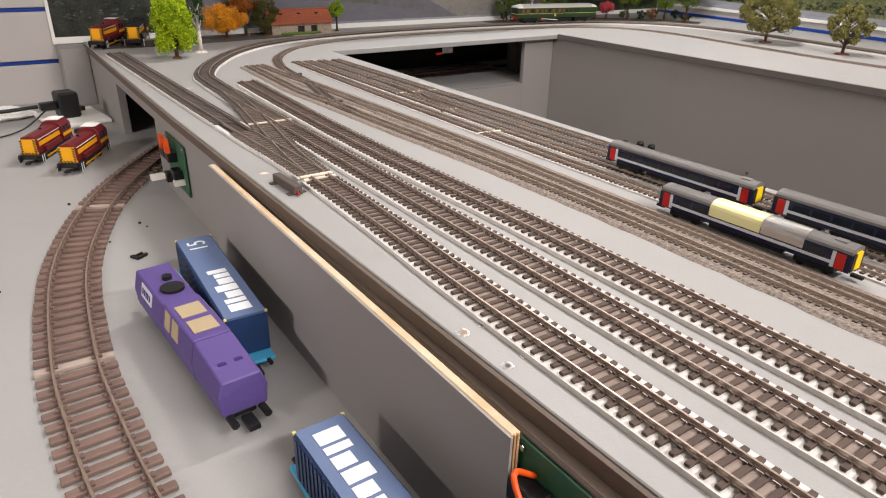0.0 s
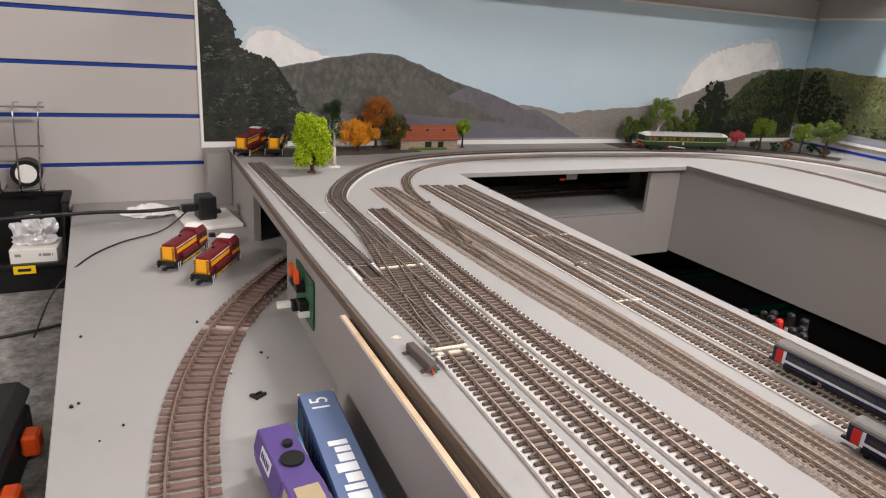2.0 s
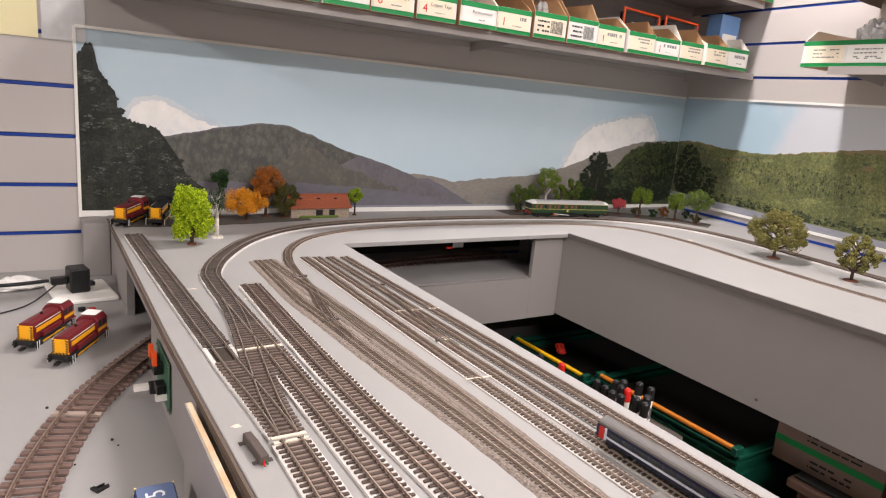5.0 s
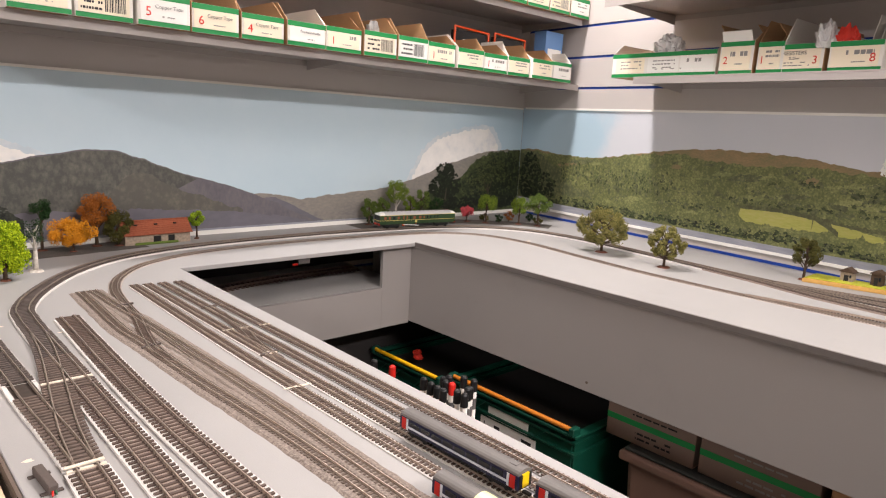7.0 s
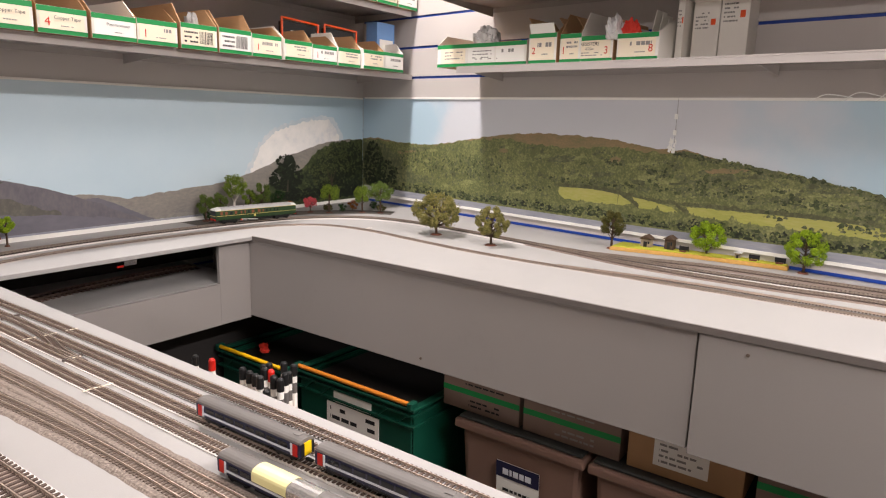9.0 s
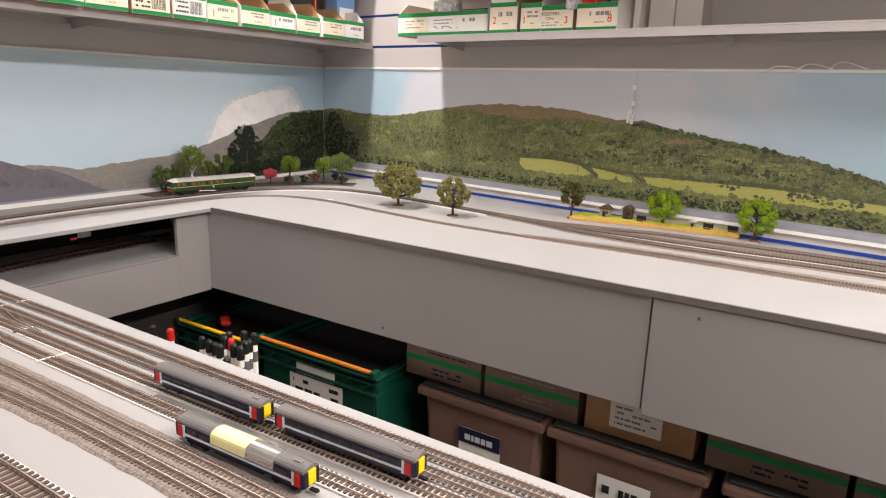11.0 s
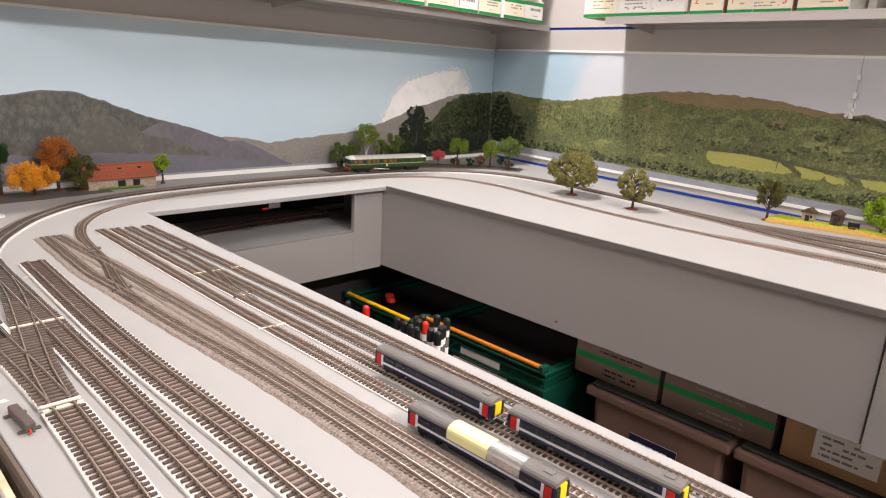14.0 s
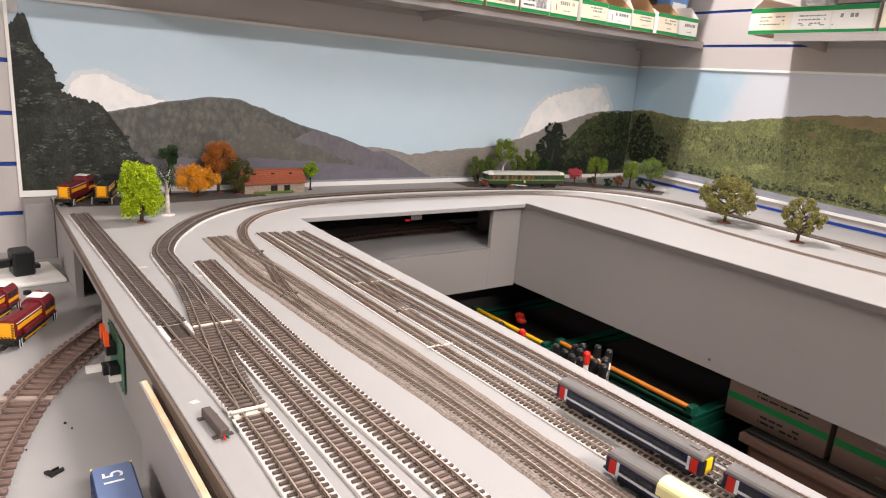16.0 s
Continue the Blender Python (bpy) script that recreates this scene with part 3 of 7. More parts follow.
leafy("dark_hill_print", [(1.74, 1.12, 0.07, 0.10, 420), (1.60, 1.09, 0.09, 0.07, 260)], 7.6, ("woodsblack", "woodsblack", "woodsdark"), BN, 51, 0.0075)
leafy("tree_crown_print", [(1.425, 1.150, 0.040, 0.036, 150), (1.405, 1.105, 0.050, 0.034, 160), (1.455, 1.105, 0.045, 0.045, 160), (1.43, 1.06, 0.06, 0.03, 110)], 10.2, ("treeblack", "treeblack", "woodsblack"), BN, 52, 0.0070)
leafy("great_tree_print", [(1.645, 1.200, 0.036, 0.030, 150), (1.605, 1.165, 0.040, 0.030, 170), (1.685, 1.165, 0.048, 0.030, 190), (1.575, 1.125, 0.046, 0.026, 160), (1.65, 1.120, 0.060, 0.034, 230), (1.725, 1.125, 0.040, 0.028, 130), (1.60, 1.085, 0.055, 0.020, 110)], 12.4, ("treeblack", "woodsblack", "treemid", "treemid", "treelight", "treelight"), BN, 53, 0.0066, lift=0.75)
leafy("shrub_print", [(1.50, 1.045, 0.10, 0.018, 150), (1.68, 1.045, 0.11, 0.022, 200)], 15.5, ("treeblack", "treeblack", "woodsblack"), BN, 54, 0.0065)
for u0, u1, z0, z1, w in ((1.425, 1.432, 1.012, 1.10, 0.005), (1.64, 1.635, 1.012, 1.11, 0.006), (1.635, 1.66, 1.07, 1.13, 0.003), (1.635, 1.61, 1.08, 1.13, 0.003)):
    patch("trunk_print", [(u0 - w, z0), (u0 + w, z0), (u1 + w * 0.5, z1), (u1 - w * 0.5, z1)], 15.2, M["trunkprint"], BN)
print_north("lake_print", [(0.13, LAKE), (0.4, LAKE), (0.8, LAKE), (1.2, LAKE), (1.5, LAKE)], 1.0005, 5.5, M["water"], BN)
for nm, bm in (("bottom_border", slab(-0.05, 1.80, 1.494, 1.4962, 0.9985, 1.011)), ("side_border", slab(-0.0535, -0.0475, 1.4935, 1.4985, 0.998, 1.383)), ("top_border", slab(-0.05, 1.80, 1.494, 1.4962, 1.3795, 1.3855))):
    part(nm, bm, M["paper"], BN)

bm = bmesh.new()
vs = box(bm, -0.0012, -0.0002, -0.62, 1.4978, 1.03, 1.386)
for v in vs:
    v.co.x += WX(v.co.y)
BE = tagged(part("backdrop_east", bm, M["skyeast"]), "printed landscape backdrop with a heather hill, woods and fields", "backdrop", kind="structure")
ridge = [(1.4985, 1.235), (1.43, 1.241), (1.28, 1.229), (1.14, 1.229), (0.988, 1.251), (0.829, 1.275), (0.703, 1.284), (0.569, 1.283), (0.462, 1.278), (0.395, 1.268), (0.33, 1.26), (0.241, 1.257), (0.154, 1.239), (0.049, 1.224), (-0.048, 1.21), (-0.139, 1.193), (-0.203, 1.179), (-0.4, 1.13), (-0.6, 1.1)]
print_east("moor_print", profile(ridge, rough=0.004, seed=11), 1.06, 1, M["moor"], BE)
woodline = [(1.4985, 1.236), (1.28, 1.23), (1.14, 1.228), (0.988, 1.248), (0.829, 1.263), (0.703, 1.252), (0.569, 1.248), (0.462, 1.258), (0.33, 1.249), (0.241, 1.253), (0.154, 1.240), (0.049, 1.225), (-0.05, 1.211), (-0.203, 1.180), (-0.4, 1.131), (-0.6, 1.101)]
print_east("woods_print", profile(woodline, rough=0.008, seed=12), 1.06, 2, M["woods"], BE)
print_east("dark_tree_print", profile([(1.4985, 1.222), (1.42, 1.225), (1.34, 1.20), (1.26, 1.15), (1.2, 1.12), (1.12, 1.09), (1.02, 1.06)], 0.003, 0.012, 13, 0.008), 1.05, 3, M["woodsmid"], BE)
re_ = random.Random(5)
for k in range(70):
    y, f = re_.uniform(-0.45, 1.25), re_.random()
    top = next(zb + (za - zb) * (y - yb) / (ya - yb) for (ya, za), (yb, zb) in zip(woodline, woodline[1:]) if yb <= y <= ya)
    lo = 1.148 if y < 0.68 else 1.095
    z, w, h = lo + (top - 0.012 - lo) * f, re_.uniform(0.014, 0.06), re_.uniform(0.003, 0.008)
    ring = [(y + w * math.cos(u), z + h * math.sin(u) - 0.12 * w * math.cos(u)) for u in (i * math.pi / 5 for i in range(10))]
    patch("wood_patch_print", blob(ring, 300 + k, 0.006), 2.2 + 0.01 * k, M[("woodsmid", "woodslight", "woodslight", "moor")[k % 3 if f < 0.75 or y < 0.1 else k % 4]], BE, False)
f1 = [(0.615, 1.133), (0.52, 1.137), (0.43, 1.130), (0.385, 1.108), (0.46, 1.100), (0.60, 1.103)]
f2 = [(0.395, 1.127), (0.33, 1.121), (0.27, 1.110), (0.255, 1.099), (0.32, 1.098), (0.365, 1.103)]
f3 = [(0.235, 1.118), (0.10, 1.120), (-0.05, 1.122), (-0.212, 1.120), (-0.40, 1.10), (-0.2, 1.094), (0.0, 1.094), (0.2, 1.097)]
for i, f in enumerate((f1, f2, f3)):
    patch("field_print", blob(f, 20 + i, 0.004), 3, M["field"], BE, False)
for k, (line, th) in enumerate((([(0.63, 1.136), (0.50, 1.139), (0.40, 1.131), (0.30, 1.121), (0.12, 1.123), (-0.1, 1.125), (-0.4, 1.11)], 0.006), ([(0.425, 1.134), (0.39, 1.118), (0.36, 1.098)], 0.009), ([(0.262, 1.118), (0.245, 1.108), (0.225, 1.096)], 0.010))):
    top = profile([(y, z + th) for y, z in line], 0.003, 0.006, 50 + k, 0.004)
    low = [(y, z) for y, z in line]
    print_east("hedge_line_print", top, lambda y, low=low: next((zb + (za - zb) * (y - yb) / (ya - yb) for (ya, za), (yb, zb) in zip(low, low[1:]) if yb <= y <= ya), low[-1][1]) - 0.002, 4.5 + 0.1 * k, M["hedge"], BE)
print_east("hedge_print", profile([(1.3, 1.085), (0.9, 1.088), (0.62, 1.088), (0.45, 1.093), (0.25, 1.098), (0.1, 1.09), (-0.1, 1.088), (-0.3, 1.085), (-0.6, 1.08)], 0.003, 0.014, 14, 0.008), 1.045, 4, M["woods"], BE)
print_east("lake_print", [(1.49, 1.06), (1.1, 1.054), (0.5, 1.05), (0.0, 1.054), (-0.6, 1.056)], 1.0305, 5, M["water"], BE)
re2 = random.Random(9)
bushes = [(y, 1.072 + 0.012 * noise.noise((y * 9, 2, 0)), 0.022, 0.013, 26) for y in (1.33 - 0.034 * k for k in range(58))]
leafy("shore_bush_print", bushes, 6.0, ("woodsblack", "woodsdark", "woodsmid", "woods", "woodslight"), BE, 61, 0.0072, north=False, low=1.056)
scatter = []
for k in range(150):
    y, f = re2.uniform(-0.58, 1.2), re2.random()
    top = next(zb + (za - zb) * (y - yb) / (ya - yb) for (ya, za), (yb, zb) in zip(woodline, woodline[1:]) if yb <= y <= ya)
    lo = 1.142 if y < 0.64 else 1.095
    if top - 0.012 > lo:
        scatter.append((y, lo + (top - 0.012 - lo) * f, re2.uniform(0.008, 0.03), re2.uniform(0.003, 0.008), 9))
leafy("hill_tree_print", scatter, 3.2, ("woodsmid", "woodsmid", "woods", "woodslight"), BE, 62, 0.0045, north=False, flat=0.75)
conifers = [(y, 1.17 + 0.02 * noise.noise((y * 7, 5, 0)), 0.02, 0.04, 60) for y in (1.27 - 0.035 * k for k in range(13))]
leafy("conifer_print", conifers, 3.4, ("woodsmid", "woods", "woodsdark", "woodslight"), BE, 63, 0.0042, north=False, flat=1.5)
ridgewood = []
for k in range(46):
    y = 0.27 - 0.0185 * k
    top = next(zb + (za - zb) * (y - yb) / (ya - yb) for (ya, za), (yb, zb) in zip(woodline, woodline[1:]) if yb <= y <= ya)
    ridgewood.append((y, top - 0.004 + 0.006 * noise.noise((y * 30, 3, 0)), 0.012, 0.006, 14))
    ridgewood.append((y + 0.3 * re2.random(), top - 0.03 - 0.02 * re2.random(), 0.03, 0.010, 14))
leafy("ridge_tree_print", ridgewood, 4.2, ("woodsdark", "woodsmid", "woodsmid", "woodsdark", "woods"), BE, 66, 0.0055, north=False)
belt = [(y, (1.155 if y < 0.64 else 1.12) + 0.010 * noise.noise((y * 8, 9, 0)), 0.03, 0.009, 18) for y in (0.85 - 0.045 * k for k in range(27))]
leafy("tree_belt_print", belt, 4.0, ("woodsmid", "woodsdark", "woodsmid", "woods", "woodslight"), BE, 67, 0.0056, north=False)
leafy("corner_wood_print", [(1.44, 1.14, 0.06, 0.085, 320), (1.36, 1.10, 0.06, 0.06, 200)], 4.0, ("treeblack", "woodsblack", "woodsdark"), BE, 64, 0.0075, north=False)
for nm, z0, z1 in (("bottom_border", 1.026, 1.034), ("top_border", 1.382, 1.3885)):
    bm = bmesh.new()
    for v in box(bm, -0.0065, -0.0045, -0.62, 1.485, z0, z1):
        v.co.x += WX(v.co.y)
    part(nm, bm, M["paper"], BE)

# ---------------------------------------------------------------- railway tracks


def sweep(bm, pts, side, w, z0, z1, mi=0):
    """A bar of width w and the given heights, offset sideways from a line of points."""
    rings = []
    for i, p in enumerate(pts):
        t = pts[min(i + 1, len(pts) - 1)] - pts[max(i - 1, 0)]
        n = Vector((t.y, -t.x, 0)).normalized()
        rings.append([bm.verts.new(Vector((p.x, p.y, z)) + n * (side + d)) for d, z in ((-w / 2, z0), (-w / 2, z1), (w / 2, z1), (w / 2, z0))])
    for a, b in zip(rings, rings[1:]):
        for k in range(4):
            bm.faces.new((a[k], a[(k + 1) % 4], b[(k + 1) % 4], b[k])).material_index = mi
    bm.faces.new(rings[0]), bm.faces.new(rings[-1][::-1])
    bmesh.ops.recalc_face_normals(bm, faces=bm.faces)


SLEEPERS = {}


def sleeper_mesh(length, width, height, material):
    key = (length, width, height, material.name)
    if key not in SLEEPERS:
        bm = bmesh.new()
        box(bm, -length / 2, length / 2, -width / 2, width / 2, 0, height, min(width, height) * 0.16)
        SLEEPERS[key] = mesh_of(bm, "sleeper", material)
    return SLEEPERS[key]


def track(label, points, z, gauge, length, width, pitch, material, railmat, pieces=True, joints=(), base=0.0045, chairs=True, railw=0.0011, railh=0.0026, sh=0.0019, wide=None, ties=True, core=None, coremat=None):
    """One run of track: two rails, chairs, and its sleepers."""
    t = thing("railway_track", label, "track", 0, 0, z, group="railway tracks")
    pts = spline([(x, y, 0) for x, y in points], pitch)
    fine = spline([(x, y, 0) for x, y in points], 0.0095)
    for s in (-1, 1):
        bm = bmesh.new()
        sweep(bm, fine, s * gauge / 2, railw, base + sh, base + sh + railh)
        sweep(bm, fine, s * gauge / 2, railw * 1.9, base + sh - 0.0002, base + sh + 0.0005)
        part("rail", bm, railmat, t)
    near = sorted(range(len(pts)), key=lambda i: (pts[i] - Vector((0.1, 0.3, 0))).length)[:280] if pieces else []
    near = set(near)
    rest = []
    for i, p in enumerate(pts if ties else []):
        d = pts[min(i + 1, len(pts) - 1)] - pts[max(i - 1, 0)]
        a = math.atan2(d.y, d.x) - math.pi / 2
        if i in near:
            white = any((p - Vector((jx, jy, 0))).length < pitch * 0.55 for jx, jy in joints)
            ob = new("sleeper", sleeper_mesh(length, width, sh, (M["joint"] if gauge < 0.02 else M["jointdull"]) if white else material))
            ob.parent = t
            ob.matrix_basis = pose(p.x + random.uniform(-1, 1) * 0.0003, p.y, base, 0, 0, math.degrees(a) + random.uniform(-0.8, 0.8))
        else:
            rest.append((p, a))
    if rest:
        va, fa = [], []
        for p, a in rest:
            c, s = math.cos(a), math.sin(a)
            k = len(va)
            for zz in (base, base + sh):
                for u, v in ((-1, -1), (1, -1), (1, 1), (-1, 1)):
                    lx, ly = u * length / 2, v * width / 2
                    va.append((p.x + c * lx - s * ly, p.y + s * lx + c * ly, zz))
            fa += [(k + 4, k + 5, k + 6, k + 7), (k, k + 1, k + 5, k + 4), (k + 1, k + 2, k + 6, k + 5), (k + 2, k + 3, k + 7, k + 6), (k + 3, k, k + 4, k + 7)]
        me = bpy.data.meshes.new("sleeper_run")
        me.from_pydata(va, [], fa)
        me.materials.append(material)
        ob = new("sleeper_run", me)
        ob.parent = t
        tagged(ob, kind="stuff")
    if chairs and ties:
        va, fa = [], []
        for i, p in enumerate(pts):
            d = (pts[min(i + 1, len(pts) - 1)] - pts[max(i - 1, 0)]).normalized()
            n = Vector((d.y, -d.x, 0))
            for s in (-1, 1):
                for o in (-1, 1):
                    c = p + n * (s * gauge / 2 + o * railw * 1.6)
                    k = len(va)
                    for zz in (base + sh - 0.0001, base + sh + railh * 0.42):
                        for u, v in ((-1, -1), (1, -1), (1, 1), (-1, 1)):
                            q = c + n * (u * railw * 0.7) + d * (v * width * 0.3)
                            va.append((q.x, q.y, zz))
                    fa += [(k + 4, k + 5, k + 6, k + 7), (k, k + 1, k + 5, k + 4), (k + 1, k + 2, k + 6, k + 5), (k + 2, k + 3, k + 7, k + 6), (k + 3, k, k + 4, k + 7)]
        me = bpy.data.meshes.new("chairs")
        me.from_pydata(va, [], fa)
        me.materials.append(material)
        ob = new("rail_chair_run", me)
        ob.parent = t
        tagged(ob, kind="stuff")
    if core:
        bm = bmesh.new()
        sweep(bm, fine, 0, core, base - 0.0001, base + 0.0005)
        part("dark_web", bm, coremat or (M["core"] if gauge > 0.01 else M["ncore"]), t, "dark web between the sleepers")
    if wide:
        bm = bmesh.new()
        sweep(bm, fine, 0, wide[0], 0.0, base - 0.0002)
        part("underlay", bm, wide[1], t, "raised underlay strip beneath the sleepers")
    return t


OO = dict(base=0.0034, gauge=0.0165, length=0.0315, width=0.0037, pitch=0.0076, core=0.0245, railmat=M["rail"])
N = dict(gauge=0.009, length=0.0175, width=0.0027, pitch=0.0056, railmat=M["railn"], railw=0.0008, railh=0.0019, sh=0.0013, pieces=False, chairs=False, base=0.0018)
BED = (0.0338, M["bed"])
NEAR = {**OO, "core": 0.0158, "coremat": M["dirty"], "width": 0.0031, "material": M["sleepernear"], "wide": (0.0352, M["bedgrey"])}
track("dark plastic siding track along the bench edge", [(0.026, 1.285), (0.034, 1.0), (0.039, 0.834), (0.042, 0.74), (0.044, 0.685)], DECK, material=M["sleeperdark"], wide=BED, **{**OO, "railmat": M["railworn"]})
track("brown sleepered track with worn nickel rails", [(0.053, 0.455), (0.0525, 0.39), (0.050, 0.30), (0.046, 0.18), (0.044, -0.2), (0.044, -0.7)], DECK, joints=[(0.053, 0.452)], **NEAR)
track("brown sleepered siding track beside the turnout", [(0.098, 0.638), (0.098, 0.57), (0.0985, 0.45), (0.0985, 0.25), (0.099, -0.2), (0.1, -0.7)], DECK, **NEAR)
track("brown sleepered dead-end siding track", [(0.1455, 0.916), (0.1415, 0.75), (0.1395, 0.62), (0.1395, 0.56), (0.1405, 0.47), (0.1435, 0.38), (0.1465, 0.28), (0.1475, 0.1), (0.148, -0.3), (0.148, -0.7)], DECK, **NEAR)
track("through road of the turnout", [(0.097, 0.862), (0.098, 0.70), (0.098, 0.6395)], DECK, material=M["sleeper"], ties=False, wide=BED, **OO)
track("edge road of the turnout", [(0.044, 0.684), (0.046, 0.62), (0.051, 0.53), (0.053, 0.46)], DECK, material=M["sleeperdark"], ties=False, wide=BED, **{**OO, "railmat": M["railworn"]})
LEG = [(0.097, 0.862), (0.090, 0.77), (0.074, 0.65), (0.059, 0.54), (0.053, 0.46)]
track("turnout leg crossing from the curve to the edge track", LEG, DECK, material=M["sleeper"], ties=False, **{**OO, "base": 0.0037, "sh": 0.0016, "railmat": M["railworn"]})
# long timbers that carry several roads at once
tm = thing("turnout_timbers", "brown turnout timbers under the crossing rails", "track", 0, 0, DECK, group="railway tracks")
leg, sid, edg = spline([(x, y, 0) for x, y in LEG], 0.002), [(0.097, 0.862), (0.098, 0.640)], [(0.044, 0.685), (0.046, 0.62), (0.051, 0.53), (0.053, 0.46)]


def road_x(line, y):
    for (xa, ya), (xb, yb) in zip(line, line[1:]):
        if yb <= y <= ya:
            return xb + (xa - xb) * (y - yb) / (ya - yb)
    return None


for k in range(53):
    y = 0.858 - 0.0076 * k
    xs = [road_x([(p.x, p.y) for p in leg], y) or 0.07, road_x(sid, y), road_x(edg, y)]
    xs = [x for x in xs if x and abs(x - xs[0]) < 0.027]
    m = M["joint"] if k in (25, 52) else M["sleeperdark"] if k < 14 else M["sleepermid"]
    ob = new("timber", sleeper_mesh(round(max(xs) - min(xs) + 0.0315, 3), 0.0037, 0.0018, m))
    ob.parent = tm
    ob.matrix_basis = pose((max(xs) + min(xs)) / 2, y, 0.00395, 0, 0, random.uniform(-1, 1))
CURVE = [(0.097, 0.862), (0.098, 0.93), (0.105, 1.0), (0.145, 1.095), (0.222, 1.208), (0.329, 1.295), (0.476, 1.345), (0.675, 1.366), (0.938, 1.364), (1.223, 1.326), (1.385, 1.25), (1.475, 1.13), (1.497, 0.98), (1.482, 0.80), (1.455, 0.61), (1.436, 0.42), (1.427, 0.17), (1.432, -0.05), (1.445, -0.25), (1.445, -0.8)]
track("long brown main line track curving round the bench", CURVE, DECK, material=M["sleeperdark"], wide=BED, **{**OO, "railmat": M["railworn"]})
NCURVE = [(0.232, 0.66), (0.230, 0.753), (0.229, 0.86), (0.234, 0.94), (0.250, 1.052), (0.288, 1.146), (0.365, 1.230), (0.505, 1.288), (0.713, 1.307), (0.967, 1.292), (1.16, 1.255), (1.275, 1.17), (1.306, 1.02), (1.285, 0.84), (1.263, 0.65), (1.259, 0.5), (1.262, 0.36), (1.272, 0.06), (1.274, -0.24), (1.274, -0.8)]


def bed(label, points, width, material, z=DECK, h=0.0011):
    bm = bmesh.new()
    pts = spline([(x, y, 0) for x, y in points], 0.01)
    rings = []
    for i, p in enumerate(pts):
        t = pts[min(i + 1, len(pts) - 1)] - pts[max(i - 1, 0)]
        n = Vector((t.y, -t.x, 0)).normalized()
        w = width / 2 * (1 + 0.10 * noise.noise((p.x * 60, p.y * 60, 1)))
        w2 = width / 2 * (1 + 0.10 * noise.noise((p.x * 60, p.y * 60, 5)))
        rings.append([bm.verts.new((p.x + n.x * d, p.y + n.y * d, zz)) for d, zz in ((-w, z + 0.0001), (-w * 0.82, z + h), (w2 * 0.82, z + h), (w2, z + 0.0001))])
    for a, b in zip(rings, rings[1:]):
        for k in range(3):
            bm.faces.new((a[k], a[k + 1], b[k + 1], b[k]))
    bmesh.ops.recalc_face_normals(bm, faces=bm.faces)
    ob = part("ballast_bed", bm, material)
    return tagged(ob, label, "ballast", kind="stuff")


bed("pale gravel ballast under the narrow main line", NCURVE, 0.023, M["ballastpink"])
track("narrow ballasted main line track", NCURVE, DECK, material=M["ballastsleeper"], **{**N, "core": None, "base": 0.0008, "railmat": M["railworn"]})
NB_A = [(0.199, 1.06), (0.194, 0.90), (0.193, 0.82), (0.199, 0.74), (0.207, 0.59), (0.216, 0.477), (0.223, 0.36), (0.225, 0.24), (0.226, 0.1), (0.226, -0.3), (0.226, -0.8)]
NB_B = [(0.2165, 1.06), (0.222, 0.95), (0.2285, 0.87), (0.234, 0.76), (0.239, 0.64), (0.243, 0.54), (0.2455, 0.45), (0.2465, 0.30), (0.2495, 0.13), (0.252, -0.3), (0.252, -0.8)]
for pts, w, h in ((NB_A, 0.036, 0.0018), (NB_B, 0.034, 0.0023)):
    bed("grey-brown gravel ballast round narrow tracks", pts, w, M["ballast"], h=h)
    track("narrow track sunk in grey-brown ballast", pts, DECK, material=M["ballastsleeper"], **{**N, "core": None, "base": 0.0010 + 0.25 * h})
SIDINGS = (
    [(0.285, 1.063), (0.2845, 0.80), (0.286, 0.58), (0.289, 0.44), (0.292, 0.30), (0.297, 0.10), (0.300, -0.2), (0.300, -0.8)],
    [(0.307, 1.060), (0.311, 0.75), (0.3165, 0.50), (0.320, 0.35), (0.3245, 0.20), (0.330, 0.05), (0.334, -0.2), (0.334, -0.8)],
    [(0.331, 1.056), (0.337, 0.80), (0.3425, 0.54), (0.346, 0.36), (0.351, 0.15), (0.356, -0.2), (0.356, -0.8)],
    [(0.358, 1.052), (0.366, 0.74), (0.3705, 0.55), (0.373, 0.42), (0.3765, 0.15), (0.380, -0.2), (0.380, -0.8)],
)
for k, pts in enumerate(SIDINGS):
    track("narrow storage siding track", pts, DECK, material=M["nsleeper"], wide=(0.0205 if k < 2 else 0.0182, M["bedgrey"] if k < 2 else M["deck"]), **N)
# small turnouts: crossing rails over closely set timbers, with dark plastic frogs and tie-bars
for label, pts in (
    ("narrow crossover track between two sidings", [(0.3375, 0.86), (0.336, 0.80), (0.331, 0.73), (0.319, 0.665), (0.3155, 0.60)]),
    ("narrow crossover track between ballasted lines", [(0.2325, 0.93), (0.226, 0.86), (0.212, 0.79), (0.2015, 0.72), (0.2025, 0.67)]),
):
    track(label, pts, DECK, material=M["nsleeper"], **{**N, "base": 0.0019, "railmat": M["railworn"]})
for x, y, turn in ((0.2335, 0.945, 12), (0.2025, 0.735, 12), (0.3375, 0.868, 8), (0.3155, 0.625, 8)):
    ob = part("tie_bar", slab(-0.0135, 0.0135, -0.0016, 0.0016, 0.0, 0.0035, 0.0004), M["sleeperdark"])
    ob.matrix_basis = pose(x, y, DECK + 0.0012, 0, 0, turn)
    tagged(ob, "dark plastic tie-bar across a narrow turnout", "tie-bar", "tie-bars")
STATION = {**OO, "pieces": False, "material": M["sleepermid"], "railmat": M["railworn"], "wide": (0.0345, M["dirty"])}
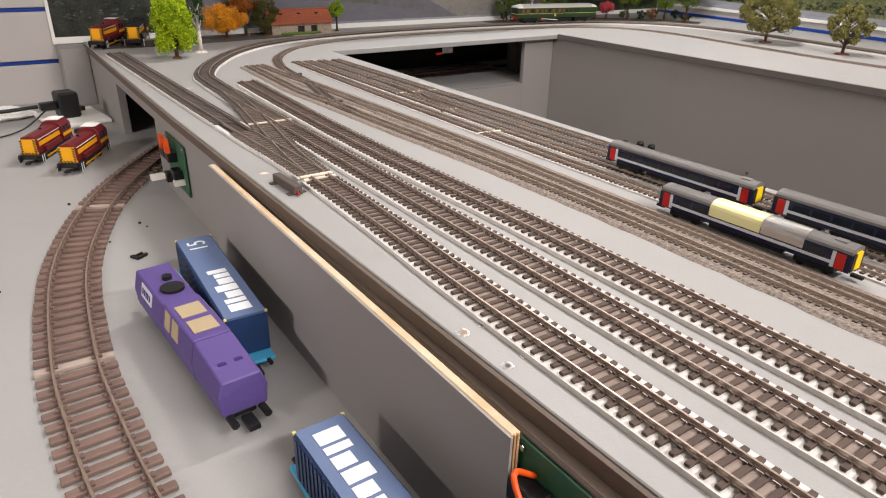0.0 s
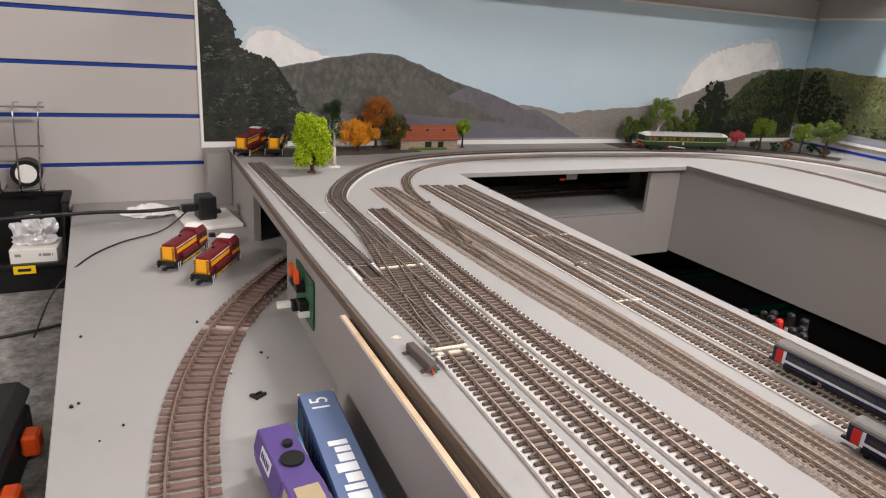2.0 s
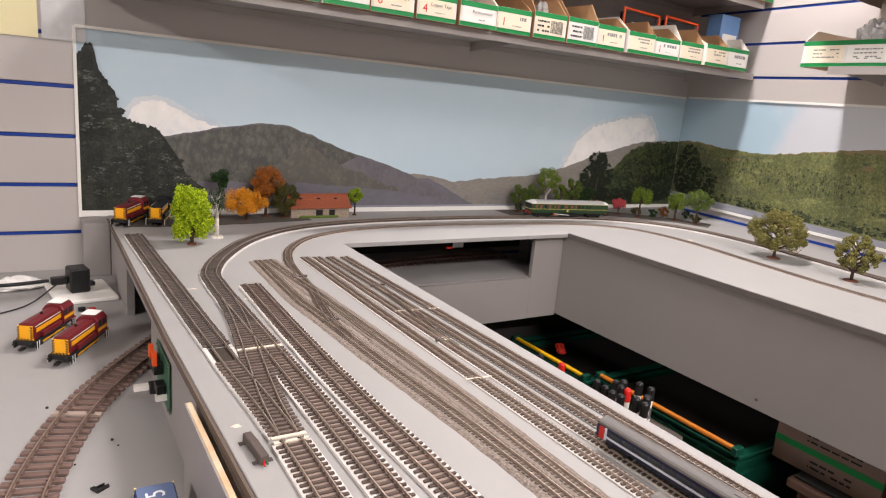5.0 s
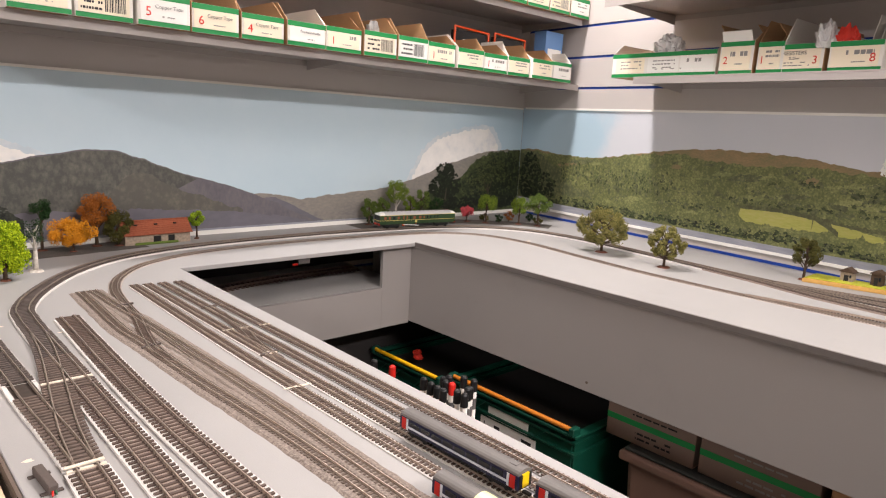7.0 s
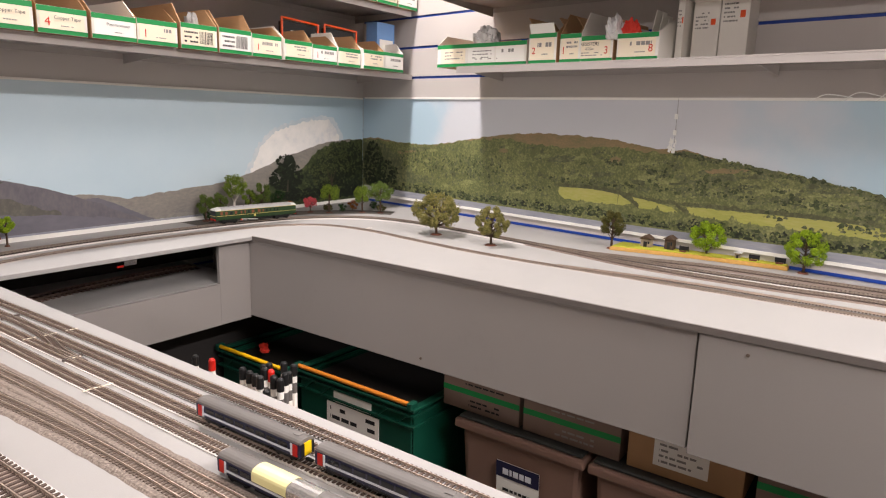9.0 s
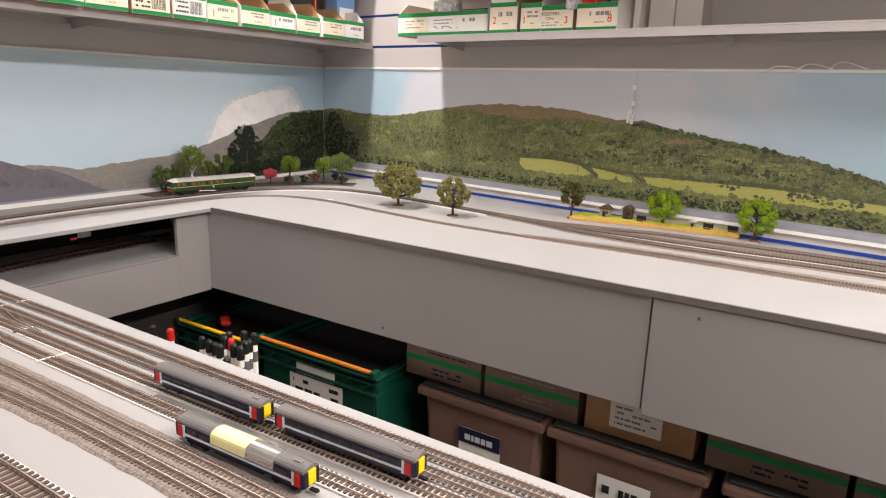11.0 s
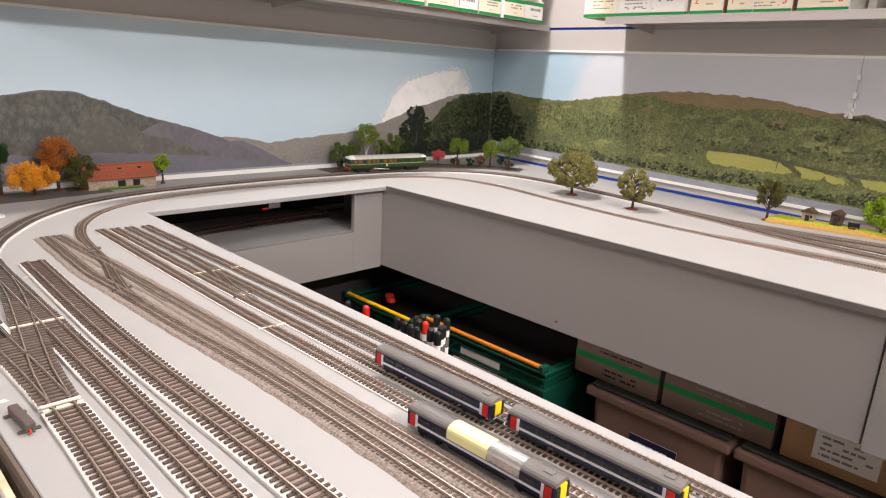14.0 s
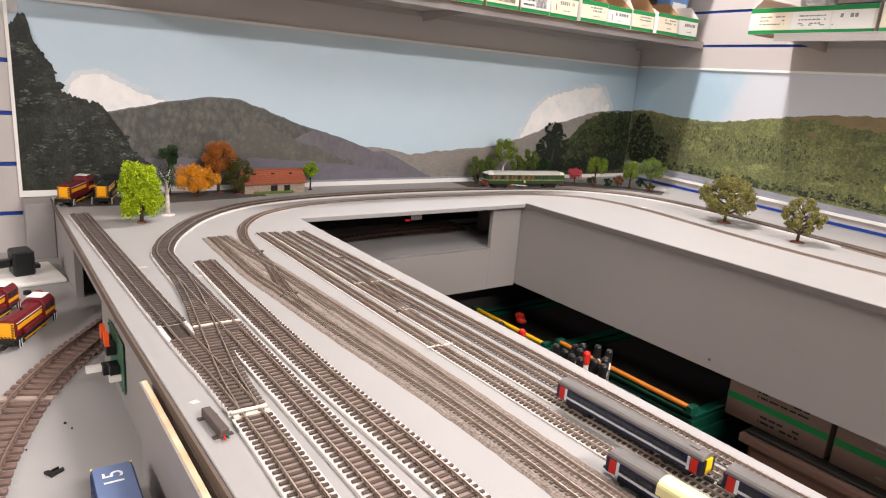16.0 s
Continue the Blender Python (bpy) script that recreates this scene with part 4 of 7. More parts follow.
for pts in (
    [(1.456, 0.60), (1.425, 0.44), (1.388, 0.29), (1.376, 0.13), (1.378, -0.05), (1.392, -0.25), (1.392, -0.8)],
    [(1.436, 0.41), (1.462, 0.27), (1.492, 0.14), (1.497, 0.0), (1.500, -0.25), (1.500, -0.8)],
):
    track("brown station loop track beside the main line", pts, DECK, **STATION)
track("narrow station loop track", [(1.262, 0.40), (1.292, 0.2), (1.302, 0.05), (1.302, -0.25), (1.302, -0.8)], DECK, material=M["nsleeper"], **N)

# large scale track on the lower bench
OT = dict(gauge=0.032, length=0.058, width=0.0076, pitch=0.0148, material=M["osleeper"], railmat=M["orail"], railw=0.0017, railh=0.0042, sh=0.0038, base=0.0004)
track("large brown moulded track on the lower bench", [(0.22, 1.19), (0.09, 1.085), (-0.001, 0.97), (-0.080, 0.842), (-0.128, 0.72), (-0.157, 0.60), (-0.171, 0.45), (-0.170, 0.353), (-0.165, 0.27), (-0.15, 0.1), (-0.11, -0.15), (-0.06, -0.4)], LOW, joints=[(-0.171, 0.447), (-0.097, 0.80)], **OT)
track("large dark track behind the opening", [(0.40, 1.30), (0.55, 1.36), (0.72, 1.39), (0.90, 1.40), (1.0, 1.395)], LOW, **OT)

# ---------------------------------------------------------------- more materials for the things
M.update(
    carpark=M["carpet"],
    bodygreen=mat("dark_green_enamel", srgb(34, 62, 30), 0.35, var=0.06, scale=60),
    cream=mat("cream_lining", srgb(226, 206, 120), 0.45, var=0.04),
    roofgrey=mat("pale_grey_roof", srgb(190, 190, 190), 0.5, var=0.05, scale=50),
    enamelwhite=mat("white_enamel", srgb(236, 236, 232), 0.4, var=0.03),
    seat=mat("brown_seat", srgb(128, 74, 48), 0.6, var=0.1),
    bufferred=mat("red_enamel", srgb(200, 34, 24), 0.4, var=0.06),
    underframe=mat("black_underframe", srgb(22, 22, 22), 0.55, var=0.2, scale=90),
    window=glass("tinted_window"),
    navy=mat("navy_enamel", srgb(24, 28, 62), 0.35, var=0.06, scale=60),
    trainroof=mat("grey_ribbed_roof", srgb(110, 106, 103), 0.55, var=0.06, scale=50),
    bandwhite=mat("white_band", srgb(216, 220, 228), 0.4, var=0.03),
    yellow=mat("warning_yellow", srgb(240, 200, 20), 0.45, var=0.04),
    tape=mat("pale_yellow_film", srgb(242, 236, 176), 0.3, var=0.03, scale=30),
    foil=mat("clear_film", srgb(206, 206, 204), 0.12, metal=0.75, var=0.1, scale=90),
    maroon=mat("maroon_enamel", srgb(108, 30, 36), 0.38, var=0.06, scale=60),
    locoyellow=mat("golden_yellow_enamel", srgb(240, 168, 24), 0.4, var=0.05, scale=60),
    blackpaint=mat("black_enamel", srgb(26, 26, 28), 0.42, var=0.1, scale=60),
    purple=mat("purple_card", srgb(90, 72, 134), 0.5, var=0.05, scale=25, fine=300),
    purpledark=mat("deep_purple_card", srgb(58, 38, 108), 0.5, var=0.05, scale=25),
    sand=mat("cream_window_film", srgb(178, 160, 128), 0.5, var=0.04, scale=30),
    # the container top takes a lighter blue than its sides
    containertop=mat("slate_blue_top", srgb(98, 116, 152), 0.45, var=0.06, scale=25, stain=0.1),
    containerside=mat("deep_blue_side", srgb(32, 56, 96), 0.4, var=0.06, scale=25),
    wagonblue=mat("sky_blue_paint", srgb(72, 170, 214), 0.45, var=0.06, scale=60),
    lettering=mat("white_lettering", srgb(236, 238, 240), 0.5, var=0.02),
    pcb=mat("green_circuit_board", srgb(54, 100, 74), 0.45, var=0.12, scale=90),
    orange=mat("orange_plastic", srgb(230, 84, 26), 0.4, var=0.06),
    bar=mat("orange_bar", srgb(206, 124, 40), 0.35, var=0.05),
    baryellow=mat("yellow_bar", srgb(240, 186, 30), 0.35, var=0.05),
    crate=mat("green_crate_plastic", srgb(12, 72, 56), 0.4, var=0.08, scale=18),
    crateblack=mat("black_crate_plastic", srgb(18, 18, 18), 0.45, var=0.1, scale=18),
    tan=mat("dusty_pink_plastic", srgb(124, 97, 85), 0.5, var=0.06, scale=10, stain=0.1),
    tanlid=mat("dark_grey_lid", srgb(52, 54, 52), 0.5, var=0.1, scale=14),
    steel=mat("chrome_wire", srgb(190, 190, 192), 0.22, metal=1.0, var=0.08, scale=60),
    brick=mat("red_tile_roof", srgb(150, 86, 60), 0.8, var=0.15, scale=220, second=srgb(140, 70, 46), rand=0.1),
    stone=mat("pale_stone", srgb(170, 154, 136), 0.85, var=0.2, scale=200, second=srgb(134, 120, 106)),
    grass=mat("bright_grass", srgb(150, 166, 50), 0.9, var=0.3, scale=260, fine=900, bump=0.001, second=srgb(196, 184, 60)),
    platform=mat("ochre_platform", srgb(206, 160, 88), 0.85, var=0.15, scale=160),
    bark=mat("bark", srgb(84, 66, 52), 0.9, var=0.3, scale=200),
    birch=mat("white_bark", srgb(226, 220, 210), 0.7, var=0.12, scale=160, second=srgb(180, 170, 160)),
    plinth=mat("brown_tree_base", srgb(104, 62, 46), 0.85, var=0.2, scale=160),
    clear=mat("clear_acrylic", srgb(206, 206, 206), 0.08, metal=0.3, var=0.05),
    bag=mat("crinkled_clear_bag", srgb(222, 222, 222), 0.25, metal=0.2, var=0.1, scale=60),
    bluebox=mat("light_blue_card", srgb(110, 150, 200), 0.5, var=0.05),
    tissue=mat("white_tissue", srgb(240, 238, 234), 0.85, var=0.04),
    # white card with the under-bench shade mixed into its colour
    shadedcard=mat("shaded_white_card", srgb(130, 110, 99), 0.7, var=0.06, scale=16, stain=0.1),
    note=mat("cream_note", srgb(232, 222, 176), 0.7, var=0.02),
)
for key, a, b in (("limebright", (98, 132, 8), (200, 218, 44)), ("lime", (84, 116, 14), (164, 190, 48)), ("orange_leaf", (204, 126, 18), (240, 172, 54)), ("rust_leaf", (142, 82, 28), (184, 112, 50)), ("olive", (58, 58, 26), (104, 100, 50)), ("green_leaf", (64, 88, 22), (140, 160, 60)), ("mid_leaf", (50, 72, 26), (118, 136, 64)), ("darkgreen", (20, 44, 24), (56, 84, 44)), ("dry_leaf", (66, 68, 28), (158, 150, 88)), ("pink_leaf", (190, 62, 74), (224, 106, 112))):
    M[key] = island_leaf(key + "_foliage", srgb(*a), srgb(*b))


def words(name, body, size, material, parent, m, label=""):
    """Lettering with the built-in font, as a mesh."""
    cu = bpy.data.curves.new(name, "FONT")
    cu.body, cu.size, cu.align_x, cu.align_y, cu.extrude = body, size, "CENTER", "CENTER", 0.0001
    tmp = new(name, cu)
    bpy.context.view_layer.update()
    me = bpy.data.meshes.new_from_object(tmp.evaluated_get(bpy.context.evaluated_depsgraph_get()))
    bpy.data.objects.remove(tmp)
    me.materials.clear()
    me.materials.append(material)
    ob = new(name, me)
    ob.parent = parent
    ob.matrix_basis = m
    if label:
        ob["label"] = label
    return ob


def bars(bm, u0, u1, v0, v1, rows, at, seed, fill=0.6):
    """Unreadable writing: short bars in rows inside a rectangle; at() places a flat quad."""
    r = random.Random(seed)
    h = (v1 - v0) / rows
    for k in range(rows):
        u = u0
        while u < u1:
            w = (u1 - u0) * r.uniform(0.06, 0.22)
            if r.random() < 0.82:
                at(bm, u, min(u1, u + w), v0 + k * h + h * (1 - fill) / 2, v0 + k * h + h * (1 + fill) / 2)
            u += w + (u1 - u0) * 0.035


# ---------------------------------------------------------------- shelves and their boxes


def quad_y(y):
    return lambda bm, u0, u1, v0, v1: bm.faces.new([bm.verts.new((u, y, v)) for u, v in ((u0, v0), (u1, v0), (u1, v1), (u0, v1))])


def bin_box(x, y, z, turn, width=0.1, front=0.058, seed=0, style=0, number="", depth=0.24, text=""):
    """An open-topped parts carton: low front with a printed label between green bands, rising sides, brown card inside."""
    r = random.Random(seed)
    kinds = ("white and green open-topped parts carton on the shelf", "white and green parts carton with a printed barcode label", "plain white label carton with red marks on the shelf")
    t = thing("parts_carton", kinds[style % 3], "carton", x, y, z, turn, "cartons on the shelves")
    w = width / 2 - 0.0015
    back = front + r.uniform(0.02, 0.055)
    part("front_panel", slab(-w, w, 0, 0.0015, 0, front), M["white"], t)
    for s in (-1, 1):
        part("side_panel", prism([(0.0016, 0), (depth, 0), (depth, back), (0.03 + 0.02 * r.random(), back), (0.0016, front)], "x", s * w - 0.0008, s * w + 0.0008), M["white"] if r.random() < 0.4 or number == "8" or width > 0.2 else M["card"], t)
    part("base_panel", slab(-w + 0.001, w - 0.001, 0.002, depth, 0.0005, 0.002), M["card"], t)
    part("back_panel", slab(-w + 0.001, w - 0.001, depth, depth + 0.0015, 0, back), M["card"], t, "brown card back")
    part("contents", slab(-w + 0.004, w - 0.004, 0.03, depth - 0.01, 0.003, front * r.uniform(0.55, 0.95), 0.003), M["card"] if r.random() < 0.6 else M["paper"], t)
    part("green_band", slab(-w, w, -0.0006, -0.0001, 0.0005, 0.009), M["green"], t, "bright green printed band")
    part("green_band", slab(-w, w, -0.0006, -0.0001, front - 0.011, front - 0.0003), M["green"], t, "bright green printed band")
    if width > 0.2:
        for k, kind in enumerate(("creamlabel", "paper")):
            u = w * (-0.62 + 0.66 * k)
            extra = part("paper_label", slab(u - 0.046, u + 0.046, -0.0012, -0.0007, 0.0105, front - 0.0125), M[kind], t)
            bm = bmesh.new()
            bars(bm, u - 0.03, u + 0.036, front * 0.3, front * 0.72, 3, quad_y(-0.0015), seed + 20 + k, 0.35)
            part("print", bm, M["greyink"], extra)
    lab = part("paper_label", slab(w - 0.098 if width > 0.2 else -w + 0.004, w - 0.006, -0.0012, -0.0007, 0.0095, front - 0.0115), M["paper"] if seed % 3 == 2 else M["creamlabel"], t)
    bm = bmesh.new()
    q = quad_y(-0.0015)
    if style % 3 == 1:
        u = 0.0
        while u < w - 0.012:
            d = r.uniform(0.0008, 0.0022)
            q(bm, u, u + d, 0.014, front - 0.016)
            u += d + r.uniform(0.0008, 0.002)
        bars(bm, -w + 0.008, -0.004, 0.012, front - 0.015, 3, q, seed, 0.4)
    elif style == 3:
        bars(bm, -w * 0.7, w * 0.45, 0.013, 0.025, 2, q, seed, 0.4)
    elif text:
        bars(bm, -w * 0.1, w * 0.4, front * 0.26, front * 0.36, 1, q, seed + 5, 0.4)
        words("hand_lettering", text, 0.0098 if len(text) < 12 else 0.0090, M["softink"], lab, pose(w * 0.18, -0.0017, front * 0.6, 90, 0, 0), "hand-written black lettering")
    else:
        bars(bm, w - 0.08 if width > 0.2 else -w * 0.35, w * 0.9 if width > 0.2 else w * 0.7, front * 0.48, front * 0.76, 2 if style % 3 else 1, q, seed, 0.5)
        bars(bm, -w * 0.1, w * 0.4, front * 0.26, front * 0.36, 1, q, seed + 5, 0.4)
    part("print", bm, M["ink"] if style == 1 else M["greyink"], lab)
    if number:
        words("red_number", number, 0.024, M["red"], lab, pose(w * (0.66 if style == 3 or number in ("4", "8") and width > 0.103 else -0.62), -0.0017, front * 0.42, 90, 0, 0), "red hand-written figure")
    return t


def shelf(name, label, x, y, z, length, depth, turn):
    t = thing(name, label, "shelf", x, y, z, turn)
    part("shelf_board", slab(0, length, 0, depth - 0.003, -0.004, 0.0, 0.0005), M["shelf"], t)
    part("front_lip", slab(0, length, 0, 0.0015, -0.019, -0.0042, 0.0004), M["shelf"], t)
    part("rear_lip", slab(0, length, depth - 0.02, depth - 0.0185, -0.019, -0.0042, 0.0004), M["shelf"], t)
    n = max(2, int(length / 0.6))
    for i in range(n + 1):
        u = 0.02 + (length - 0.04) * i / n
        part("bracket", prism([(0.03, -0.0045), (depth - 0.021, -0.0045), (depth - 0.021, -0.03), (0.03, -0.012)], "x", u - 0.0012, u + 0.0012), M["shelf"], t)
    return t


SA, SB = 1.465, 1.465
shelf("wall_shelf", "grey steel wall shelf filled with small parts cartons", -0.02, 1.235, SA, 1.79, 0.262, 0)
shelf("wall_shelf", "grey steel upper wall shelf with parts cartons", 0.2, 1.235, 1.672, 1.56, 0.262, 0)
NUM = ["", "", "5", "6", "4", "", "1", "", "", "1", "", "1", "", "", ""]
STY = [0, 1, 0, 0, 0, 2, 0, 1, 1, 0, 2, 0, 2, 2, 0]
for k in range(15):
    bin_box(0.195 + 0.1038 * k, 1.213 + 0.004 * math.sin(k * 2.3), SA, 0.8 * math.sin(k * 1.7), seed=30 + k, style=STY[k], number=NUM[k], text={2: "Copper Tape", 3: "Copper Tape", 4: "Copper Tape", 5: "Potentiometer"}.get(k, ""), front=0.056 + 0.004 * math.sin(k))
for k in range(6):
    bin_box(1.20 + 0.1035 * k, 1.216, 1.672, 0, seed=60 + k, style=k, front=0.058)
# side wall shelves run along y; their own x axis points to -y
turnB = -90 - math.degrees(math.atan(0.1278))
shelf("wall_shelf", "grey steel side wall shelf with cartons and loose bags", WX(0.87) - 0.215, 0.87, SB, 1.6, 0.21, turnB)
shelf("wall_shelf", "grey steel upper side wall shelf", WX(0.93) - 0.3, 0.93, 1.655, 1.6, 0.295, turnB)
b_at = ((0.798, 0.314, 0, ""), (0.445, 0.1, 3, "3"), (0.335, 0.104, 0, "8"))
for k, (y, w, sty, num) in enumerate(b_at):
    t = bin_box(1.502 + (y - 0.6) * 0.1, y, SB, -90 - 5, width=w, seed=80 + k, style=sty, number=num, front=0.062, depth=0.2)
    if sty == 3:
        resist = t
for wd, size, zz in (("RESISTERS", 0.0115, 0.042), ("0.25w", 0.009, 0.031)):
    words("carton_lettering", wd, size, M["ink"], resist, pose(-0.012, -0.0017, zz, 90, 0, 0), "printed black lettering")
torn = bin_box(1.495, 0.59, SB, -95, width=0.085, seed=91, style=0, number="2", front=0.075, depth=0.2)
torn["label"] = "torn brown and white carton with a barcode front"
slim = bin_box(1.49, 0.51, SB, -95, width=0.062, seed=93, style=2, number="1", front=0.07, depth=0.2)
for holder, w, h in ((torn, 0.04, 0.085), (resist, 0.046, 0.08), (slim, 0.029, 0.08)):
    part("open_flap", prism([(-w, h), (-w + 0.0016, h), (-w - 0.024, h + 0.035), (-w - 0.0256, h + 0.034)], "y", 0.03, 0.16), M["card"], holder, "raised brown card flap")
part("torn_lid", prism([(0.0, 0.074), (0.0016, 0.074), (-0.010, 0.098), (-0.0116, 0.097)], "x", -0.036, 0.036), M["paper"], torn, "ragged white card edge")
t = thing("white_sleeves", "white card sleeves leaning in a parts carton", "sleeves", 1.52, 0.345, SB + 0.004, -95)
for k in range(4):
    part("sleeve", prism([(0.006 + 0.009 * k, 0.0), (0.0075 + 0.009 * k, 0.0), (0.0275 - 0.002 * k + 0.009 * k, 0.115 - 0.008 * k), (0.026 - 0.002 * k + 0.009 * k, 0.116 - 0.008 * k)], "y", 0.02 + 0.02 * k, 0.08 + 0.02 * k), M["white"], t)


def tall_carton(x, y, z, w, d, h, label, seed, material):
    t = thing("tall_carton", label, "carton", x, y, z, -95, "tall white cartons")
    part("carton_body", slab(-w / 2, w / 2, 0, d, 0, h, 0.0008), material, t)
    part("open_flap", prism([(0, h), (0.002, h), (-0.02, h + 0.03), (-0.022, h + 0.03)], "x", -w / 2, w / 2), material, t)
    bm = bmesh.new()
    bars(bm, -w * 0.4, w * 0.1, h * 0.55, h * 0.85, 5, quad_y(-0.0006), seed, 0.4)
    part("print", bm, M["greyink"], t)
    bm = bmesh.new()
    quad_y(-0.0007)(bm, w * 0.18, w * 0.36, h * 0.62, h * 0.72)
    part("price_tag", bm, M["orange"], t)
    return t


tall_carton(1.575, 0.213, SB, 0.06, 0.15, 0.135, "tall white carton open at the top", 3, M["white"])
tall_carton(1.57, 0.15, SB, 0.062, 0.15, 0.155, "tall white carton with a printed end", 4, M["white"])
tall_carton(1.545, 0.262, SB, 0.016, 0.12, 0.14, "narrow white and green carton", 5, M["white"])


def crumple(name, label, category, x, y, z, sx, sy, sz, material, seed):
    bm = bmesh.new()
    bmesh.ops.create_icosphere(bm, subdivisions=4, radius=1)
    for v in bm.verts:
        k = 1 + 0.35 * noise.noise(v.co * 2.2 + Vector((seed, 0, 0))) + 0.16 * noise.noise(v.co * 6 + Vector((0, seed, 0)))
        v.co = Vector((v.co.x * sx, v.co.y * sy, max(-0.55, v.co.z) * sz + 0.55 * sz)) * k
        v.co.z = max(0.0004, v.co.z)
    ob = part(name, bm, material)
    ob.location = (x, y, z)
    return tagged(ob, label, category)


crumple("plastic_bag", "crinkled clear plastic bag in a carton", "bag", 1.56, 0.80, SB + 0.045, 0.03, 0.04, 0.04, M["bag"], 3)
crumple("plastic_bag", "crinkled clear plastic bag in a carton", "bag", 1.50, 0.40, SB + 0.05, 0.03, 0.02, 0.035, M["bag"], 8)
crumple("plastic_bag", "crinkled clear plastic bag standing in a carton", "bag", 0.965, 1.30, SA + 0.045, 0.02, 0.02, 0.03, M["bag"], 5)
crumple("red_pouch", "small red plastic pouch in a carton", "pouch", 1.50, 0.36, SB + 0.045, 0.014, 0.022, 0.03, M["red"], 9)
t = thing("product_rack", "orange framed black product packs standing on the shelf", "packs", 1.26, 1.33, SA + 0.002)
for k in range(2):
    x0 = 0.02 + 0.17 * k
    part("pack", slab(x0, x0 + 0.13, 0, 0.02, 0.02, 0.12, 0.002), M["black"], t)
    for a, b in (((x0 - 0.006, -0.004, 0.015), (x0 - 0.006, -0.004, 0.13)), ((x0 + 0.136, -0.004, 0.0), (x0 + 0.136, -0.004, 0.125)), ((x0 - 0.006, -0.004, 0.128), (x0 + 0.136, -0.004, 0.122)), ((x0 - 0.006, -0.004, 0.018), (x0 + 0.136, -0.004, 0.002))):
        part("orange_rail", rod(a, b, 0.0035, n=6), M["orange"], t)
    part("white_label", slab(x0 + 0.03, x0 + 0.075, -0.002, -0.0005, 0.06, 0.095), M["paper"], t)
t = thing("blue_carton", "light blue carton with a white label on the shelf", "carton", 1.66, 1.30, SA)
part("carton_body", slab(0, 0.09, 0, 0.05, 0, 0.165, 0.001), M["bluebox"], t)
part("white_label", slab(0.012, 0.08, -0.0015, -0.0005, 0.02, 0.11), M["paper"], t)

# clear hanging hook strip and loose clear strands on the side wall; white enamel paints their glints
t = thing("clear_hook_strip", "clear acrylic hanging strip on the side wall", "hanger", WX(0.28) - 0.010, 0.28, 1.25, -8)
for z0 in (0.0, 0.045, 0.085):
    part("clear_hook", slab(-0.0015, 0.0015, -0.0045, 0.0045, z0, z0 + 0.013, 0.001), M["enamelwhite"], t)
part("strand", rod((0.002, 0, 0), (0.004, 0, 0.14), 0.0008, n=5), M["clear"], t)
# small white slivers drawn as the glints at the foot of the strip
rg = random.Random(17)
for k in range(11):
    u, z0 = rg.uniform(-0.011, 0.009), rg.uniform(-0.004, 0.03)
    part("crinkled_tab", prism([(u, z0), (u + rg.uniform(0.004, 0.008), z0 + 0.003), (u + rg.uniform(0.0, 0.006), z0 + rg.uniform(0.010, 0.018))], "x", -0.0035, -0.0030), M["enamelwhite"], t)
# clear strands coloured white for the highlights along them
for k in range(3):
    ob = wire("clear_strand", [(WX(-0.02 - 0.06 * k) - 0.009, -0.02 - 0.06 * k, 1.382), (WX(-0.05 - 0.06 * k) - 0.02, -0.05 - 0.06 * k, 1.395 + 0.004 * k), (WX(-0.1 - 0.06 * k) - 0.01, -0.1 - 0.06 * k, 1.388)], 0.0011, M["enamelwhite"])
    tagged(ob, "loose strand of clear plastic at the backdrop edge", "strand")

# ---------------------------------------------------------------- model trees


